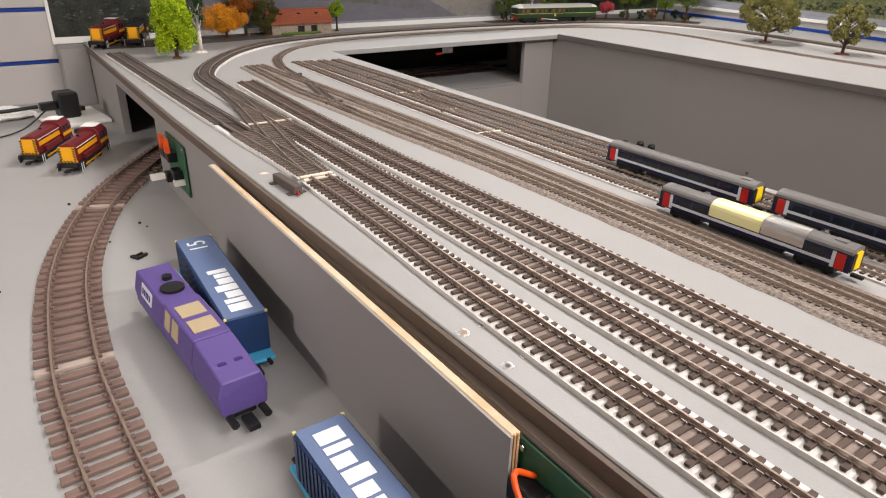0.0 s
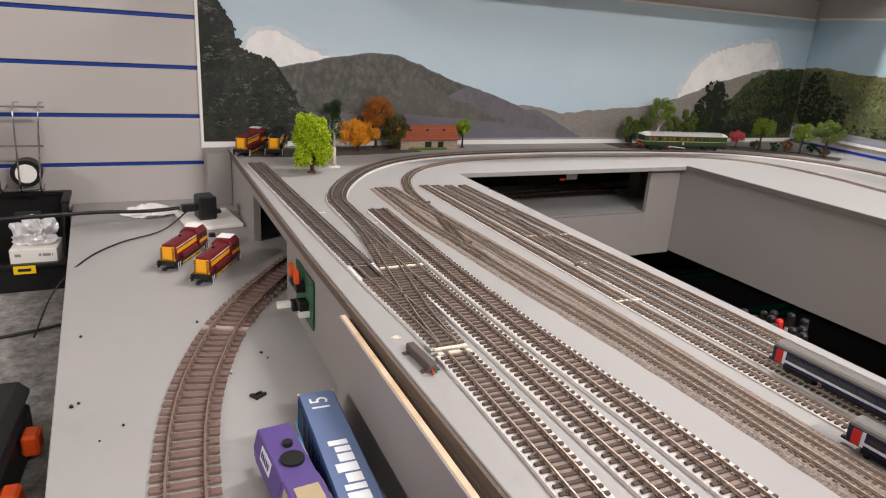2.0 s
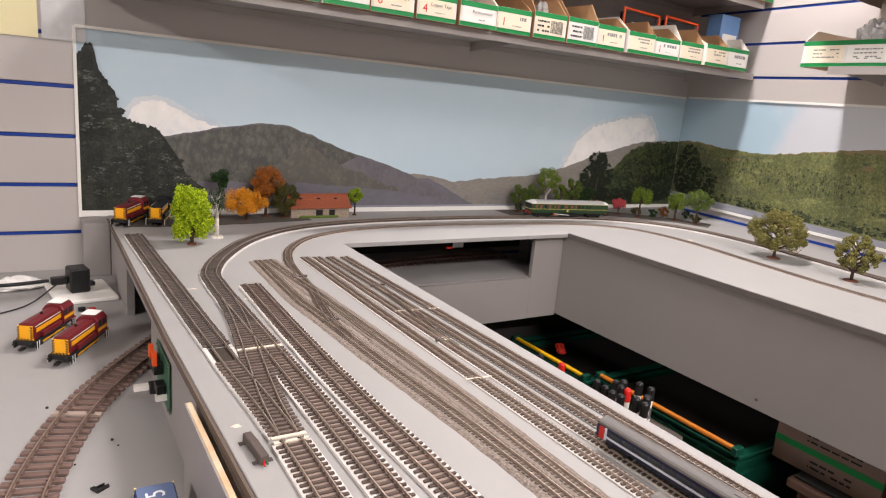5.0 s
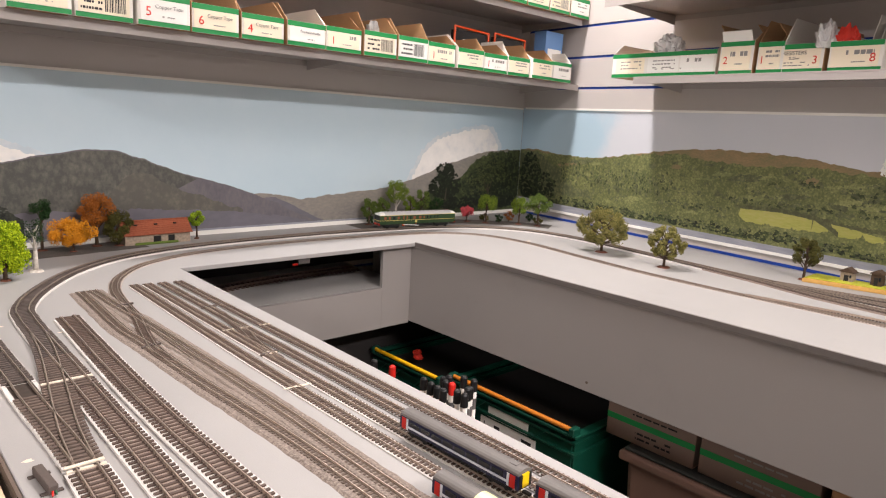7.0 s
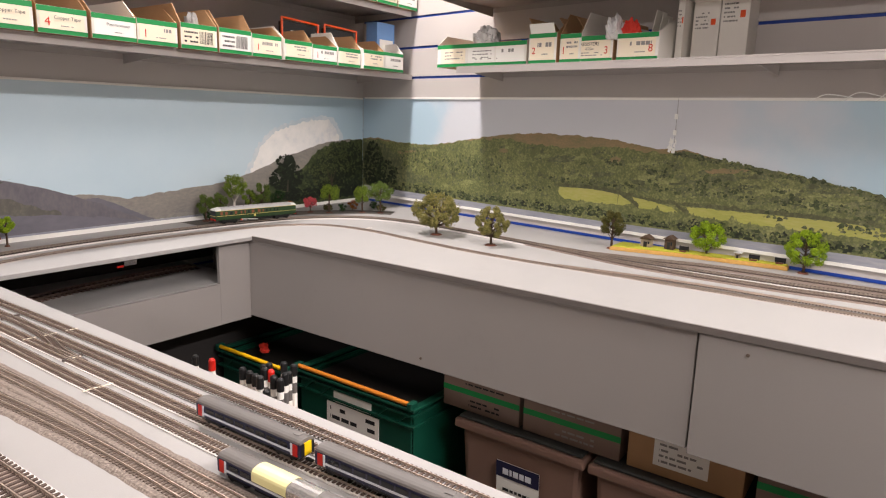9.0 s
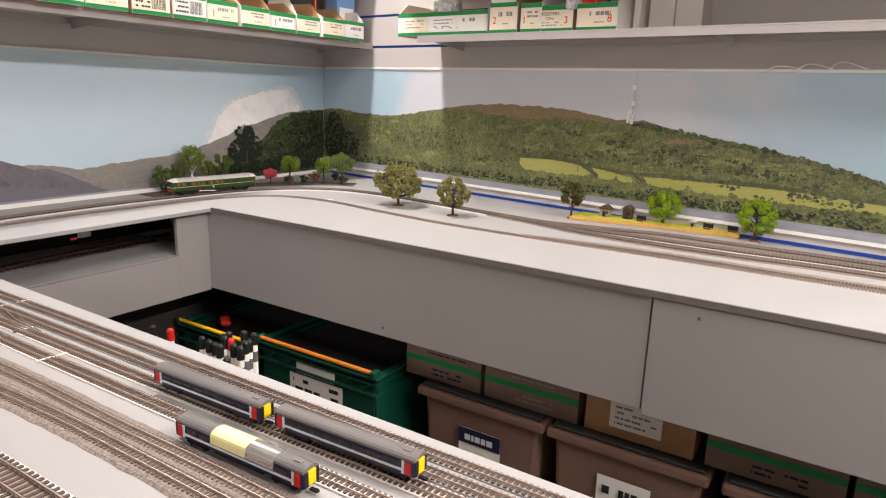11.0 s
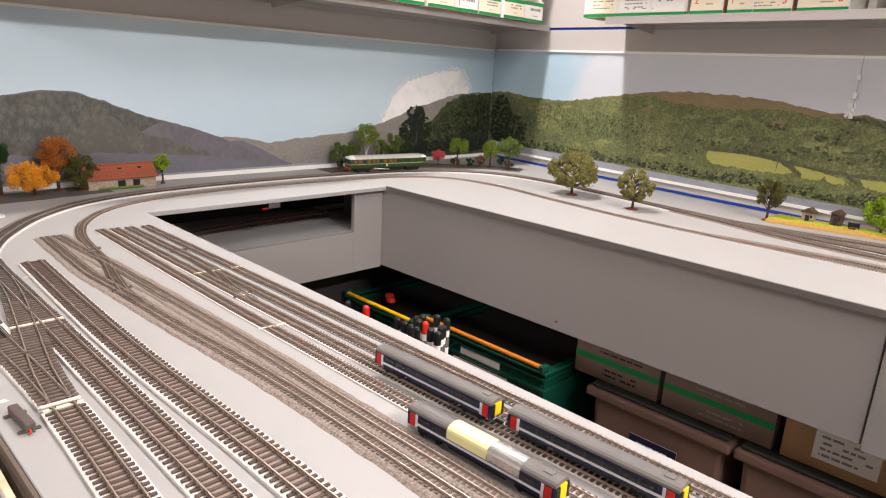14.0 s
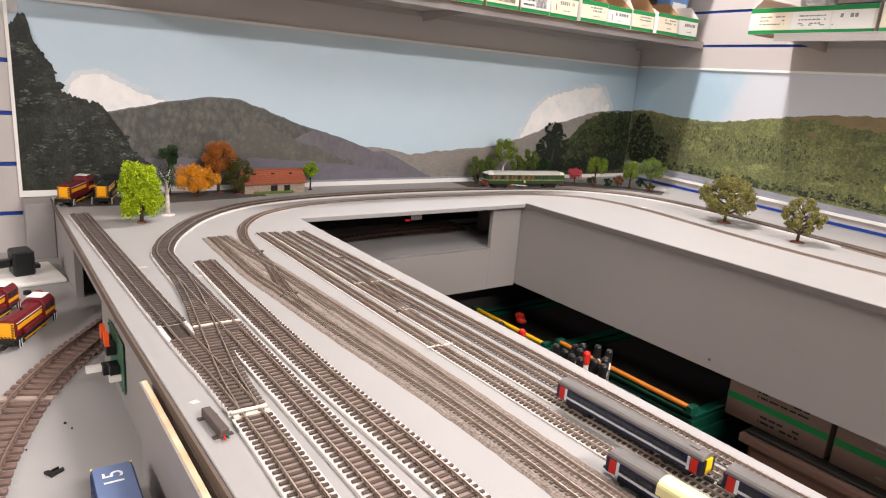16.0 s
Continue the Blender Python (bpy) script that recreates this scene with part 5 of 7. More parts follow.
def tree(x, y, h, r, leaf, label, seed, bark="bark", crown0=0.3, n=900, lobes=9, size=0.0042, base=0.012, lean=0.0, cone=False, droop=0.0, sparse=0.0, column=False, clump=1.0):
    """A modelled tree: tapered trunk, limbs, and a crown of many small leaf clumps in uneven lobes."""
    rnd = random.Random(seed)
    h, r = h * 1.13, r * 1.22
    t = thing("model_tree", label, "tree", x, y, DECK, rnd.uniform(0, 360), "model trees")
    bm = bmesh.new()
    tr = h * (0.032 if base > 0.0135 and bark == "birch" else 0.020) + 0.0006
    top = Vector((lean * h, 0, h * (0.8 if not cone else 0.95)))
    tube(bm, (0, 0, 0.0), (lean * h * 0.4, 0, h * 0.4), tr * 1.3, tr * 0.9, 8)
    tube(bm, (lean * h * 0.4, 0, h * 0.4), top, tr * 0.9, tr * 0.35, 7)
    cents = []
    for k in range(lobes):
        a = k * 2.4 + rnd.uniform(-0.4, 0.4)
        f = (k + 0.5) / lobes
        zc = h * (crown0 + (1 - crown0) * (0.15 + 0.72 * f))
        rr = r * (0.55 if column else 0.62 * math.sin(math.pi * (0.18 + 0.72 * f)) * (1.28 - 0.28 * clump) if not cone else 0.62 * (1.05 - f)) * rnd.uniform(0.75, 1.15)
        c = Vector((rr * math.cos(a) + lean * zc, rr * math.sin(a), zc))
        cents.append((c, r * clump * rnd.uniform(0.36, 0.56) * (1 if not cone else 1.15 - 0.6 * f)))
        tube(bm, (lean * zc, 0, max(h * 0.18, zc - h * 0.22)), c, tr * 0.5, tr * 0.2, 5)
    part("trunk", bm, M[bark], t, smooth=True)
    va, fa = [], []
    for k in range(int(n * 3.6)):
        c, cr = cents[rnd.randrange(len(cents))]
        d = Vector((rnd.gauss(0, 1), rnd.gauss(0, 1), rnd.gauss(0, 1) * 0.8)).normalized()
        p = c + d * cr * (rnd.random() ** 0.4)
        p.z -= droop * h * rnd.random() ** 2
        if p.z < 0.004 or (sparse and noise.noise(p * 60 + Vector((seed, 0, 0))) > 0.5 - sparse):
            continue
        s = size * 0.6 * rnd.uniform(0.55, 1.35)
        u = Vector((rnd.gauss(0, 1), rnd.gauss(0, 1), rnd.gauss(0, 1))).normalized()
        v = u.cross(Vector((rnd.gauss(0, 1), rnd.gauss(0, 1), rnd.gauss(0, 1)))).normalized()
        w = u.cross(v) * 0.35
        i = len(va)
        va += [tuple(p + q * s) for q in (u * 0.6, v * 0.5 + w, -u * 0.6, -v * 0.5 + w * 0.5, w * 1.4)]
        fa += [(i, i + 1, i + 4), (i + 1, i + 2, i + 4), (i + 2, i + 3, i + 4), (i + 3, i, i + 4), (i + 3, i + 2, i + 1, i)]
    me = bpy.data.meshes.new("crown")
    me.from_pydata(va, [], fa)
    me.materials.append(M[leaf])
    ob = new("crown", me)
    ob.parent = t
    if base:
        bm = bmesh.new()
        bmesh.ops.create_cone(bm, cap_ends=True, segments=18, radius1=base, radius2=base * 0.75, depth=0.003)
        for v in bm.verts:
            v.co.z = max(0.0, v.co.z + 0.0015)
            v.co.x *= 1 + 0.2 * noise.noise(v.co * 90)
        part("base", bm, M["birch" if bark == "birch" else "plinth"], t)
    return t


tree(0.116, 1.206, 0.104, 0.034, "limebright", "tall bright lime green model tree with hanging foliage", 1, column=True, clump=0.72, n=4400, lobes=26, crown0=0.12, droop=0.16, size=0.0050, base=0.009)
tree(0.173, 1.258, 0.088, 0.02, "darkgreen", "bare white-barked model tree on a white base", 2, bark="birch", n=160, lobes=6, crown0=0.5, base=0.014, size=0.004)
tree(0.272, 1.41, 0.062, 0.044, "orange_leaf", "bright orange autumn model tree", 3, clump=0.62, n=1900, lobes=15, crown0=0.2, base=0.008)
tree(0.330, 1.455, 0.108, 0.032, "rust_leaf", "rust brown autumn model tree", 4, n=1500, lobes=13, crown0=0.3, clump=0.75)
tree(0.372, 1.44, 0.075, 0.028, "olive", "dark olive round model tree", 5, n=1300, lobes=11, crown0=0.1, clump=0.8)
tree(0.222, 1.45, 0.098, 0.02, "darkgreen", "small dark green model tree behind the lime tree", 6, n=500, lobes=4, crown0=0.6)
tree(0.556, 1.452, 0.062, 0.02, "lime", "small round lime green model tree by the cottage", 7, n=900, lobes=8, crown0=0.42, size=0.0036, base=0.006, clump=0.8)
tree(1.085, 1.458, 0.072, 0.024, "mid_leaf", "small dark green model tree on a brown base", 8, n=900, lobes=9, crown0=0.25, clump=0.75)
tree(1.134, 1.455, 0.074, 0.022, "mid_leaf", "small green model tree on a brown base", 9, n=900, lobes=9, crown0=0.25, clump=0.75)
tree(1.178, 1.446, 0.122, 0.034, "green_leaf", "tall green model tree with a pale trunk", 10, bark="birch", n=1300, lobes=12, crown0=0.45, sparse=0.15, clump=0.62)
tree(1.236, 1.446, 0.080, 0.020, "green_leaf", "slim green model tree on a brown base", 11, n=800, lobes=9, crown0=0.2, clump=0.75)
tree(1.272, 1.435, 0.094, 0.032, "mid_leaf", "light airy green model tree", 12, n=1000, lobes=11, crown0=0.35, sparse=0.2, clump=0.62)
tree(1.345, 1.445, 0.07, 0.022, "darkgreen", "dark slender model tree against the backdrop", 13, n=500, lobes=6, crown0=0.3, sparse=0.2)
tree(1.43, 1.385, 0.045, 0.022, "pink_leaf", "small pink blossom model tree", 14, n=700, lobes=9, crown0=0.35, sparse=0.2, clump=0.7)
tree(1.468, 1.335, 0.084, 0.030, "green_leaf", "green model tree with drooping crown", 15, n=1100, lobes=8, crown0=0.55, droop=0.15, clump=0.75)
tree(1.556, 1.268, 0.080, 0.028, "green_leaf", "small light green model tree", 16, n=1000, lobes=10, crown0=0.35, clump=0.75)
tree(1.588, 1.215, 0.094, 0.038, "mid_leaf", "broad green model tree beside the curve", 17, n=1400, lobes=13, crown0=0.38, sparse=0.15, clump=0.62)
tree(1.396, 0.838, 0.108, 0.066, "dry_leaf", "large sparse dry-leaved model tree on a brown base", 18, n=4600, lobes=46, crown0=0.12, sparse=0.2, clump=0.36, size=0.0046, base=0.017)
tree(1.370, 0.642, 0.096, 0.042, "dry_leaf", "sparse dry-leaved model tree on a brown base", 19, n=2600, lobes=34, crown0=0.14, sparse=0.22, clump=0.38, size=0.0046, base=0.016)
tree(1.56, 0.39, 0.090, 0.030, "olive", "dark olive model tree by the station", 20, n=1500, lobes=15, crown0=0.3, clump=0.62)
tree(1.61, 0.165, 0.082, 0.044, "lime", "bright green model tree on the station platform", 21, n=1900, lobes=22, crown0=0.2, clump=0.45, sparse=0.1)
tree(1.59, -0.052, 0.094, 0.044, "lime", "bright green model tree at the platform end", 22, n=2100, lobes=26, crown0=0.1, clump=0.45, sparse=0.1)

# low scrub at the feet of the corner trees
for k, (x, y, r) in enumerate(((1.10, 1.472, 0.012), (1.205, 1.468, 0.014), (1.30, 1.462, 0.016), (1.375, 1.44, 0.014), (1.405, 1.452, 0.016), (1.50, 1.375, 0.016), (1.52, 1.325, 0.013), (1.575, 1.33, 0.018), (1.62, 1.24, 0.016), (1.64, 1.29, 0.016))):
    tree(x, y, 0.026 + 0.006 * math.sin(k * 2.1), r, ("darkgreen", "rust_leaf", "olive")[k % 3], "low dark scrub bush on the bench scatter", 70 + k, n=170, lobes=7, crown0=0.0, base=0, clump=0.7)
# ground scatter under the corner trees
for label, pts, w in (("grey ground scatter under the trees at the corner", [(1.02, 1.447), (1.2, 1.445), (1.36, 1.415), (1.46, 1.365), (1.56, 1.28), (1.62, 1.18)], 0.085), ("dull ground scatter beside the cottage", [(0.02, 1.42), (0.15, 1.415), (0.3, 1.43), (0.42, 1.45)], 0.10)):
    bed(label, pts, w, M["scatter"], h=0.0007)

# ---------------------------------------------------------------- cottage and station


def cottage(x, y, turn):
    t = thing("model_cottage", "low stone model cottage with a red tiled roof", "building", x, y, DECK, turn)
    L, W, H, R = 0.15, 0.05, 0.026, 0.05
    wall = bmesh.new()
    for a, b in ((-L / 2, -0.012), (0.006, 0.022), (0.038, L / 2)):
        box(wall, a, b, -W / 2, -W / 2 + 0.003, 0, H)
    for a, b in ((-0.012, 0.006), (0.022, 0.038)):
        box(wall, a, b, -W / 2, -W / 2 + 0.003, 0.019, H)
    box(wall, -L / 2, L / 2, W / 2 - 0.003, W / 2, 0, H)
    part("stone_wall", wall, M["stone"], t)
    for s in (-1, 1):
        part("gable", prism([(-W / 2 + 0.003, 0), (W / 2 - 0.003, 0), (W / 2 - 0.003, H), (0, R), (-W / 2 + 0.003, H)], "x", s * L / 2 - (0.003 if s > 0 else 0), s * L / 2 + (0.003 if s < 0 else 0)), M["stone"], t)
    for a, b in ((-0.012, 0.006), (0.022, 0.038)):
        part("dark_doorway", slab(a, b, -W / 2 + 0.0035, -W / 2 + 0.005, 0, 0.019), M["dark"], t)
    for s in (-1, 1):
        n = 7
        for k in range(n):
            f0, f1 = k / n, (k + 1.25) / n
            yo = lambda f: s * (W / 2 + 0.005) * (1 - f)
            zo = lambda f: H - 0.003 + (R - H + 0.005) * f
            part("tile_course", prism([(yo(f0), zo(f0)), (yo(f0), zo(f0) + 0.0018), (yo(min(f1, 1)), zo(min(f1, 1)) + 0.0012), (yo(min(f1, 1)), zo(min(f1, 1)))], "x", -L / 2 - 0.004, L / 2 + 0.004), M["brick"], t)
    part("ridge_tile", rod((-L / 2 - 0.004, 0, R + 0.003), (L / 2 + 0.004, 0, R + 0.003), 0.0022, n=8), M["brick"], t)
    for k in range(3):
        part("roof_light", slab(-0.05 + 0.045 * k, -0.044 + 0.045 * k, -0.014, -0.010, 0.0435, 0.0465), M["dark"], t)
    part("grass_skirt", slab(-L / 2 + 0.02, L / 2 - 0.03, -W / 2 - 0.006, -W / 2 - 0.0005, 0, 0.006, 0.002), M["mid_leaf"], t, "green grass strip along the wall")


cottage(0.455, 1.452, 2)

st = thing("station_platform", "narrow ochre platform with yellow-green grass", "platform", 0, 0, DECK)
pp = [(1.535, 0.385), (1.575, 0.20), (1.592, 0.0), (1.59, -0.02), (1.632, -0.02), (1.632, 0.1), (1.62, 0.385)]
part("platform_slab", prism(pp, "z", 0.0003, 0.009, 0.0008), M["platform"], st)
part("grass_top", prism([(x + (0.006 if x < 1.6 else -0.001), y * 0.985 + 0.003) for x, y in pp], "z", 0.0092, 0.0115, 0.0006), M["grass"], st)


def hut(name, label, x, y, w, d, h, wallm, roofm, turn=-95):
    t = thing(name, label, "building", x, y, DECK + 0.0116, turn, "station buildings")
    part("hut_wall", slab(-w / 2, w / 2, 0, d, 0, h, 0.0004), M[wallm], t)
    part("hut_roof", prism([(-w / 2 - 0.003, h), (w / 2 + 0.003, h), (w / 2 + 0.003, h + 0.001), (0, h + w * 0.45), (-w / 2 - 0.003, h + 0.001)], "y", -0.003, d + 0.003), M[roofm], t)
    part("doorway", slab(-w * 0.18, w * 0.18, -0.0008, -0.0001, 0, h * 0.7), M["dark"], t)
    part("window_pane", slab(w * 0.25, w * 0.4, -0.0009, -0.0002, h * 0.4, h * 0.75), M["window"], t)


hut("waiting_shelter", "stone and brick model shelter with a pitched roof", 1.585, 0.31, 0.026, 0.02, 0.020, "stone", "bark")
hut("signal_hut", "dark wooden model station hut", 1.592, 0.253, 0.022, 0.02, 0.026, "bark", "bark")
hut("small_shed", "tiny grey model shed on the platform", 1.604, 0.092, 0.012, 0.012, 0.012, "stone", "roofgrey")
for k, (x, y) in enumerate(((1.594, 0.215), (1.606, 0.055), (1.612, 0.0))):
    t = thing("platform_bench", "dark model platform fence panel", "fence", x, y, DECK + 0.0116, -92, "platform fences")
    part("panel", slab(-0.012, 0.012, 0, 0.0015, 0.003, 0.013), M["blackpaint"], t)
    for s in (-0.01, 0.01):
        part("post", slab(s - 0.001, s + 0.001, 0.0016, 0.003, 0, 0.014), M["blackpaint"], t)
    part("flower_bed", slab(-0.008, 0.008, -0.012, -0.003, 0, 0.003, 0.001), M["plinth"], t)

# ---------------------------------------------------------------- trains


def wheelset(t, x, gauge, r):
    for s in (-1, 1):
        part("wheel", rod((x, s * gauge / 2 - 0.0012, r), (x, s * gauge / 2 + 0.0012, r), r, n=14), M["underframe"], t)


def coach_shell(L, W, z0, H, crown, n=9):
    """Cross-section of a coach: straight sides with a tumblehome and a domed roof; returns body and roof outlines (y, z)."""
    body = [(-W / 2 * 0.95, z0), (W / 2 * 0.95, z0), (W / 2, z0 + H * 0.3), (W / 2 * 0.985, z0 + H), (-W / 2 * 0.985, z0 + H), (-W / 2, z0 + H * 0.3)]
    roof = [(W / 2 * 0.985 * math.cos(math.pi * k / n), z0 + H + crown * math.sin(math.pi * k / n)) for k in range(n + 1)]
    return body, roof


def railcar(x, y, z, turn):
    t = thing("model_railcar", "dark green model diesel railcar with cream lining and a pale roof", "train", x, y, z, turn)
    L, W, z0, H = 0.258, 0.036, 0.013, 0.026
    body, roof = coach_shell(L, W, z0, H, 0.009)
    part("body_shell", prism(body, "x", -L / 2, L / 2, 0.0006), M["bodygreen"], t)
    part("roof", prism([(a, b + 0.0002) for a, b in roof], "x", -L / 2 + 0.016, L / 2 - 0.016), M["roofgrey"], t, smooth=False)
    for s in (-1, 1):
        bm = prism([(a, b + 0.0003) for a, b in roof], "x", s * (L / 2 - 0.016) - (0 if s > 0 else 0.0165), s * (L / 2 - 0.016) + (0.0165 if s > 0 else 0))
        for v in bm.verts:
            if abs(v.co.x) > L / 2 - 0.004:
                v.co.z = z0 + H + (v.co.z - z0 - H) * 0.55
        part("white_dome", bm, M["enamelwhite"], t, "white cab roof dome")
    for k in range(14):
        for s in (-1, 1):
            part("roof_vent", rod((-L / 2 + 0.03 + k * 0.0152, s * 0.0055, z0 + H + 0.0078), (-L / 2 + 0.03 + k * 0.0152, s * 0.0055, z0 + H + 0.0102), 0.0012, n=6), M["trainroof"], t)
    for s in (-1, 1):
        yy = s * (W / 2 + 0.0003)
        for zz in (z0 + H * 0.42, z0 + H * 0.98):
            part("cream_line", slab(-L / 2, L / 2, yy - 0.0002, yy + 0.0002, zz, zz + 0.0009), M["cream"], t)
        widths = [0.009] * 4 + [0.006] * 3 + [0.01] * 2 + [0.006, 0.006] + [0.005, 0.005, 0.005]
        u = -L / 2 + 0.012
        for k, w in enumerate(widths):
            fr = part("window_frame", slab(u, u + w, yy - 0.0003, yy + 0.0003, z0 + H * 0.52, z0 + H * 0.9), M["bodygreen"], t)
            part("pane", slab(u + 0.0007, u + w - 0.0007, yy - 0.0005, yy + 0.0005, z0 + H * 0.55, z0 + H * 0.87), M["seat"] if k < 11 and k % 4 != 2 else M["window"], fr)
            u += w + 0.0055 + (0.004 if k % 4 == 3 else 0)
        part("crest", slab(-0.012, -0.007, yy - 0.0004, yy + 0.0004, z0 + H * 0.15, z0 + H * 0.36), M["cream"], t)
        part("truss_tank", slab(-0.03, 0.05, s * 0.011 - 0.004, s * 0.011 + 0.004, 0.005, 0.0125, 0.001), M["underframe"], t)
        part("exhaust_pipe", rod((-0.05, s * 0.0155, 0.011), (0.0, s * 0.0155, 0.007), 0.0012, n=6), M["enamelwhite"], t)
        for u in (-0.052, -0.012):
            part("orange_box", slab(u, u + 0.006, s * 0.0135 - 0.001, s * 0.0135 + 0.002, 0.007, 0.0125), M["orange"], t)
    for s in (-1, 1):
        e = s * L / 2
        for k, yc in enumerate((-0.011, 0, 0.011)):
            part("cab_window", slab(e - 0.0008, e + 0.0008, yc - 0.0042, yc + 0.0042, z0 + H * 0.5, z0 + H * 0.93), M["window"], t)
        part("cream_whisker", slab(e - 0.0006, e + 0.0006, -W / 2 + 0.001, W / 2 - 0.001, z0 + H * 0.38, z0 + H * 0.44), M["cream"], t)
        part("buffer_beam", slab(e - 0.0015, e + 0.0012, -W / 2 + 0.003, W / 2 - 0.003, z0 - 0.002, z0 + 0.003), M["bufferred"], t)
        part("head_code_box", slab(e - 0.004, e + 0.001, -0.005, 0.005, z0 + H + 0.001, z0 + H + 0.006, 0.0006), M["enamelwhite"], t)
        for yb in (-0.011, 0.011):
            b = part("buffer", rod((e, yb, z0), (e + s * 0.005, yb, z0), 0.0014, n=8), M["bufferred"], t)
            part("buffer_head", rod((e + s * 0.005, yb, z0), (e + s * 0.0062, yb, z0), 0.0028, n=10), M["underframe"], b)
        part("coupling", slab(min(e, e + s * 0.012), max(e, e + s * 0.012), -0.003, 0.003, 0.005, 0.0075), M["underframe"], t)
        part("bogie", slab(s * 0.085 - 0.024, s * 0.085 + 0.024, -0.012, 0.012, 0.004, 0.0128, 0.001), M["underframe"], t)
        for d in (-0.016, 0.016):
            wheelset(t, s * 0.085 + d, 0.0165, 0.006)
    part("underframe", slab(-L / 2 + 0.01, L / 2 - 0.01, -0.013, 0.013, 0.011, 0.013), M["underframe"], t)
    return t


TOP_OO = DECK + 0.0034 + 0.0019 + 0.0026
TOP_N = DECK + 0.0018 + 0.0013 + 0.0019
railcar(1.165, 1.334, TOP_OO, -9)


def unit_car(x, y, z, turn, label, film):
    """A small-scale two-tone multiple unit car: navy with a white band, red end doors and a yellow end."""
    t = thing("model_train_car", label, "train", x, y, z, turn, "small blue train cars")
    L, W, z0, H = 0.152, 0.0185, 0.007, 0.0135
    body, roof = coach_shell(L, W, z0, H, 0.0045, 8)
    part("body_shell", prism(body, "x", -L / 2, L / 2, 0.0004), M["navy"], t)
    part("roof", prism([(a, b + 0.0001) for a, b in roof], "x", -L / 2 + 0.0005, L / 2 - 0.0005), M["trainroof"], t)
    for s in (-1, 1):
        yy = s * (W / 2 + 0.0001)
        part("white_band", slab(-L / 2 + 0.011, L / 2 - 0.011, yy - 0.0002, yy + 0.0003, z0 + H * 0.26, z0 + H * 0.42), M["bandwhite"], t)
        for k in range(8):
            u = -L / 2 + 0.016 + k * 0.0152
            part("window_pane", slab(u, u + 0.0128, yy - 0.0003, yy + 0.0004, z0 + H * 0.5, z0 + H * 0.83), M["window"], t)
        for e in (-1, 1):
            u = e * (L / 2 - 0.0065)
            part("red_door", slab(u - 0.003, u + 0.003, yy - 0.0003, yy + 0.0006, z0 + H * 0.08, z0 + H * 0.93), M["bufferred"], t)
            part("white_pillar", slab(u - e * 0.0048 - 0.0012, u - e * 0.0048 + 0.0012, yy - 0.0003, yy + 0.0004, z0 + H * 0.1, z0 + H * 0.95), M["bandwhite"], t)
    for e in (-1, 1):
        part("end_panel", slab(e * L / 2 - 0.0006, e * L / 2 + 0.0006, -W / 2 + 0.001, W / 2 - 0.001, z0 + 0.001, z0 + H), M["blackpaint"], t)
        part("yellow_door", slab(e * L / 2 - 0.0009, e * L / 2 + 0.0011, -0.0042, 0.0042, z0 + H * 0.15, z0 + H * 1.05), M["yellow"] if e > 0 else M["trainroof"], t)
        part("bogie", slab(e * 0.052 - 0.014, e * 0.052 + 0.014, -0.0065, 0.0065, 0.002, 0.0069, 0.0006), M["underframe"], t)
        part("coupling", slab(e * (L / 2 + 0.003) - 0.004, e * (L / 2 + 0.003) + 0.004, -0.0016, 0.0016, 0.003, 0.005), M["underframe"], t)
        for d in (-0.009, 0.009):
            wheelset(t, e * 0.052 + d, 0.009, 0.0033)
    part("equipment_box", slab(-0.03, 0.03, -0.007, 0.007, 0.003, 0.0069, 0.0006), M["underframe"], t)
    ribs = bmesh.new()
    for k in range(46):
        u = -L / 2 + 0.004 + k * (L - 0.008) / 45
        for (ya, za), (yb, zb) in zip(roof[1:], roof[2:-1]):
            ribs.faces.new([ribs.verts.new((u + d, y, z + 0.00035)) for d, y, z in ((-0.0005, ya, za), (0.0005, ya, za), (0.0005, yb, zb), (-0.0005, yb, zb))])
    tagged(part("roof_rib_run", ribs, M["trainroof"], t), kind="stuff")
    part("roof_pod", slab(L / 2 - 0.016, L / 2 - 0.008, -0.003, 0.003, z0 + H + 0.0042, z0 + H + 0.0052, 0.0003), M["trainroof"], t)
    if film:
        _, sleeve = coach_shell(L, W * 1.06, z0, H, 0.0053, 8)
        sleeve = [(W * 0.53, z0 + H * 0.5), *sleeve, (-W * 0.53, z0 + H * 0.5)]
        part("yellow_sleeve", prism(sleeve, "x", -0.03, 0.012), M["tape"], t, "pale yellow paper sleeve round the roof")
        part("clear_sleeve", prism(sleeve, "x", 0.0125, 0.044), M["foil"], t, "shiny clear film round the roof")
    return t


unit_car(0.3215, 0.268, TOP_N, -88, "small navy and white model train car with red doors", False)
unit_car(0.3305, 0.100, TOP_N, -87.5, "small navy model train car with a yellow end", False)
unit_car(0.2735, 0.165, DECK + 0.0002, -88, "small navy model train car wrapped in yellow sleeve beside the track", True)


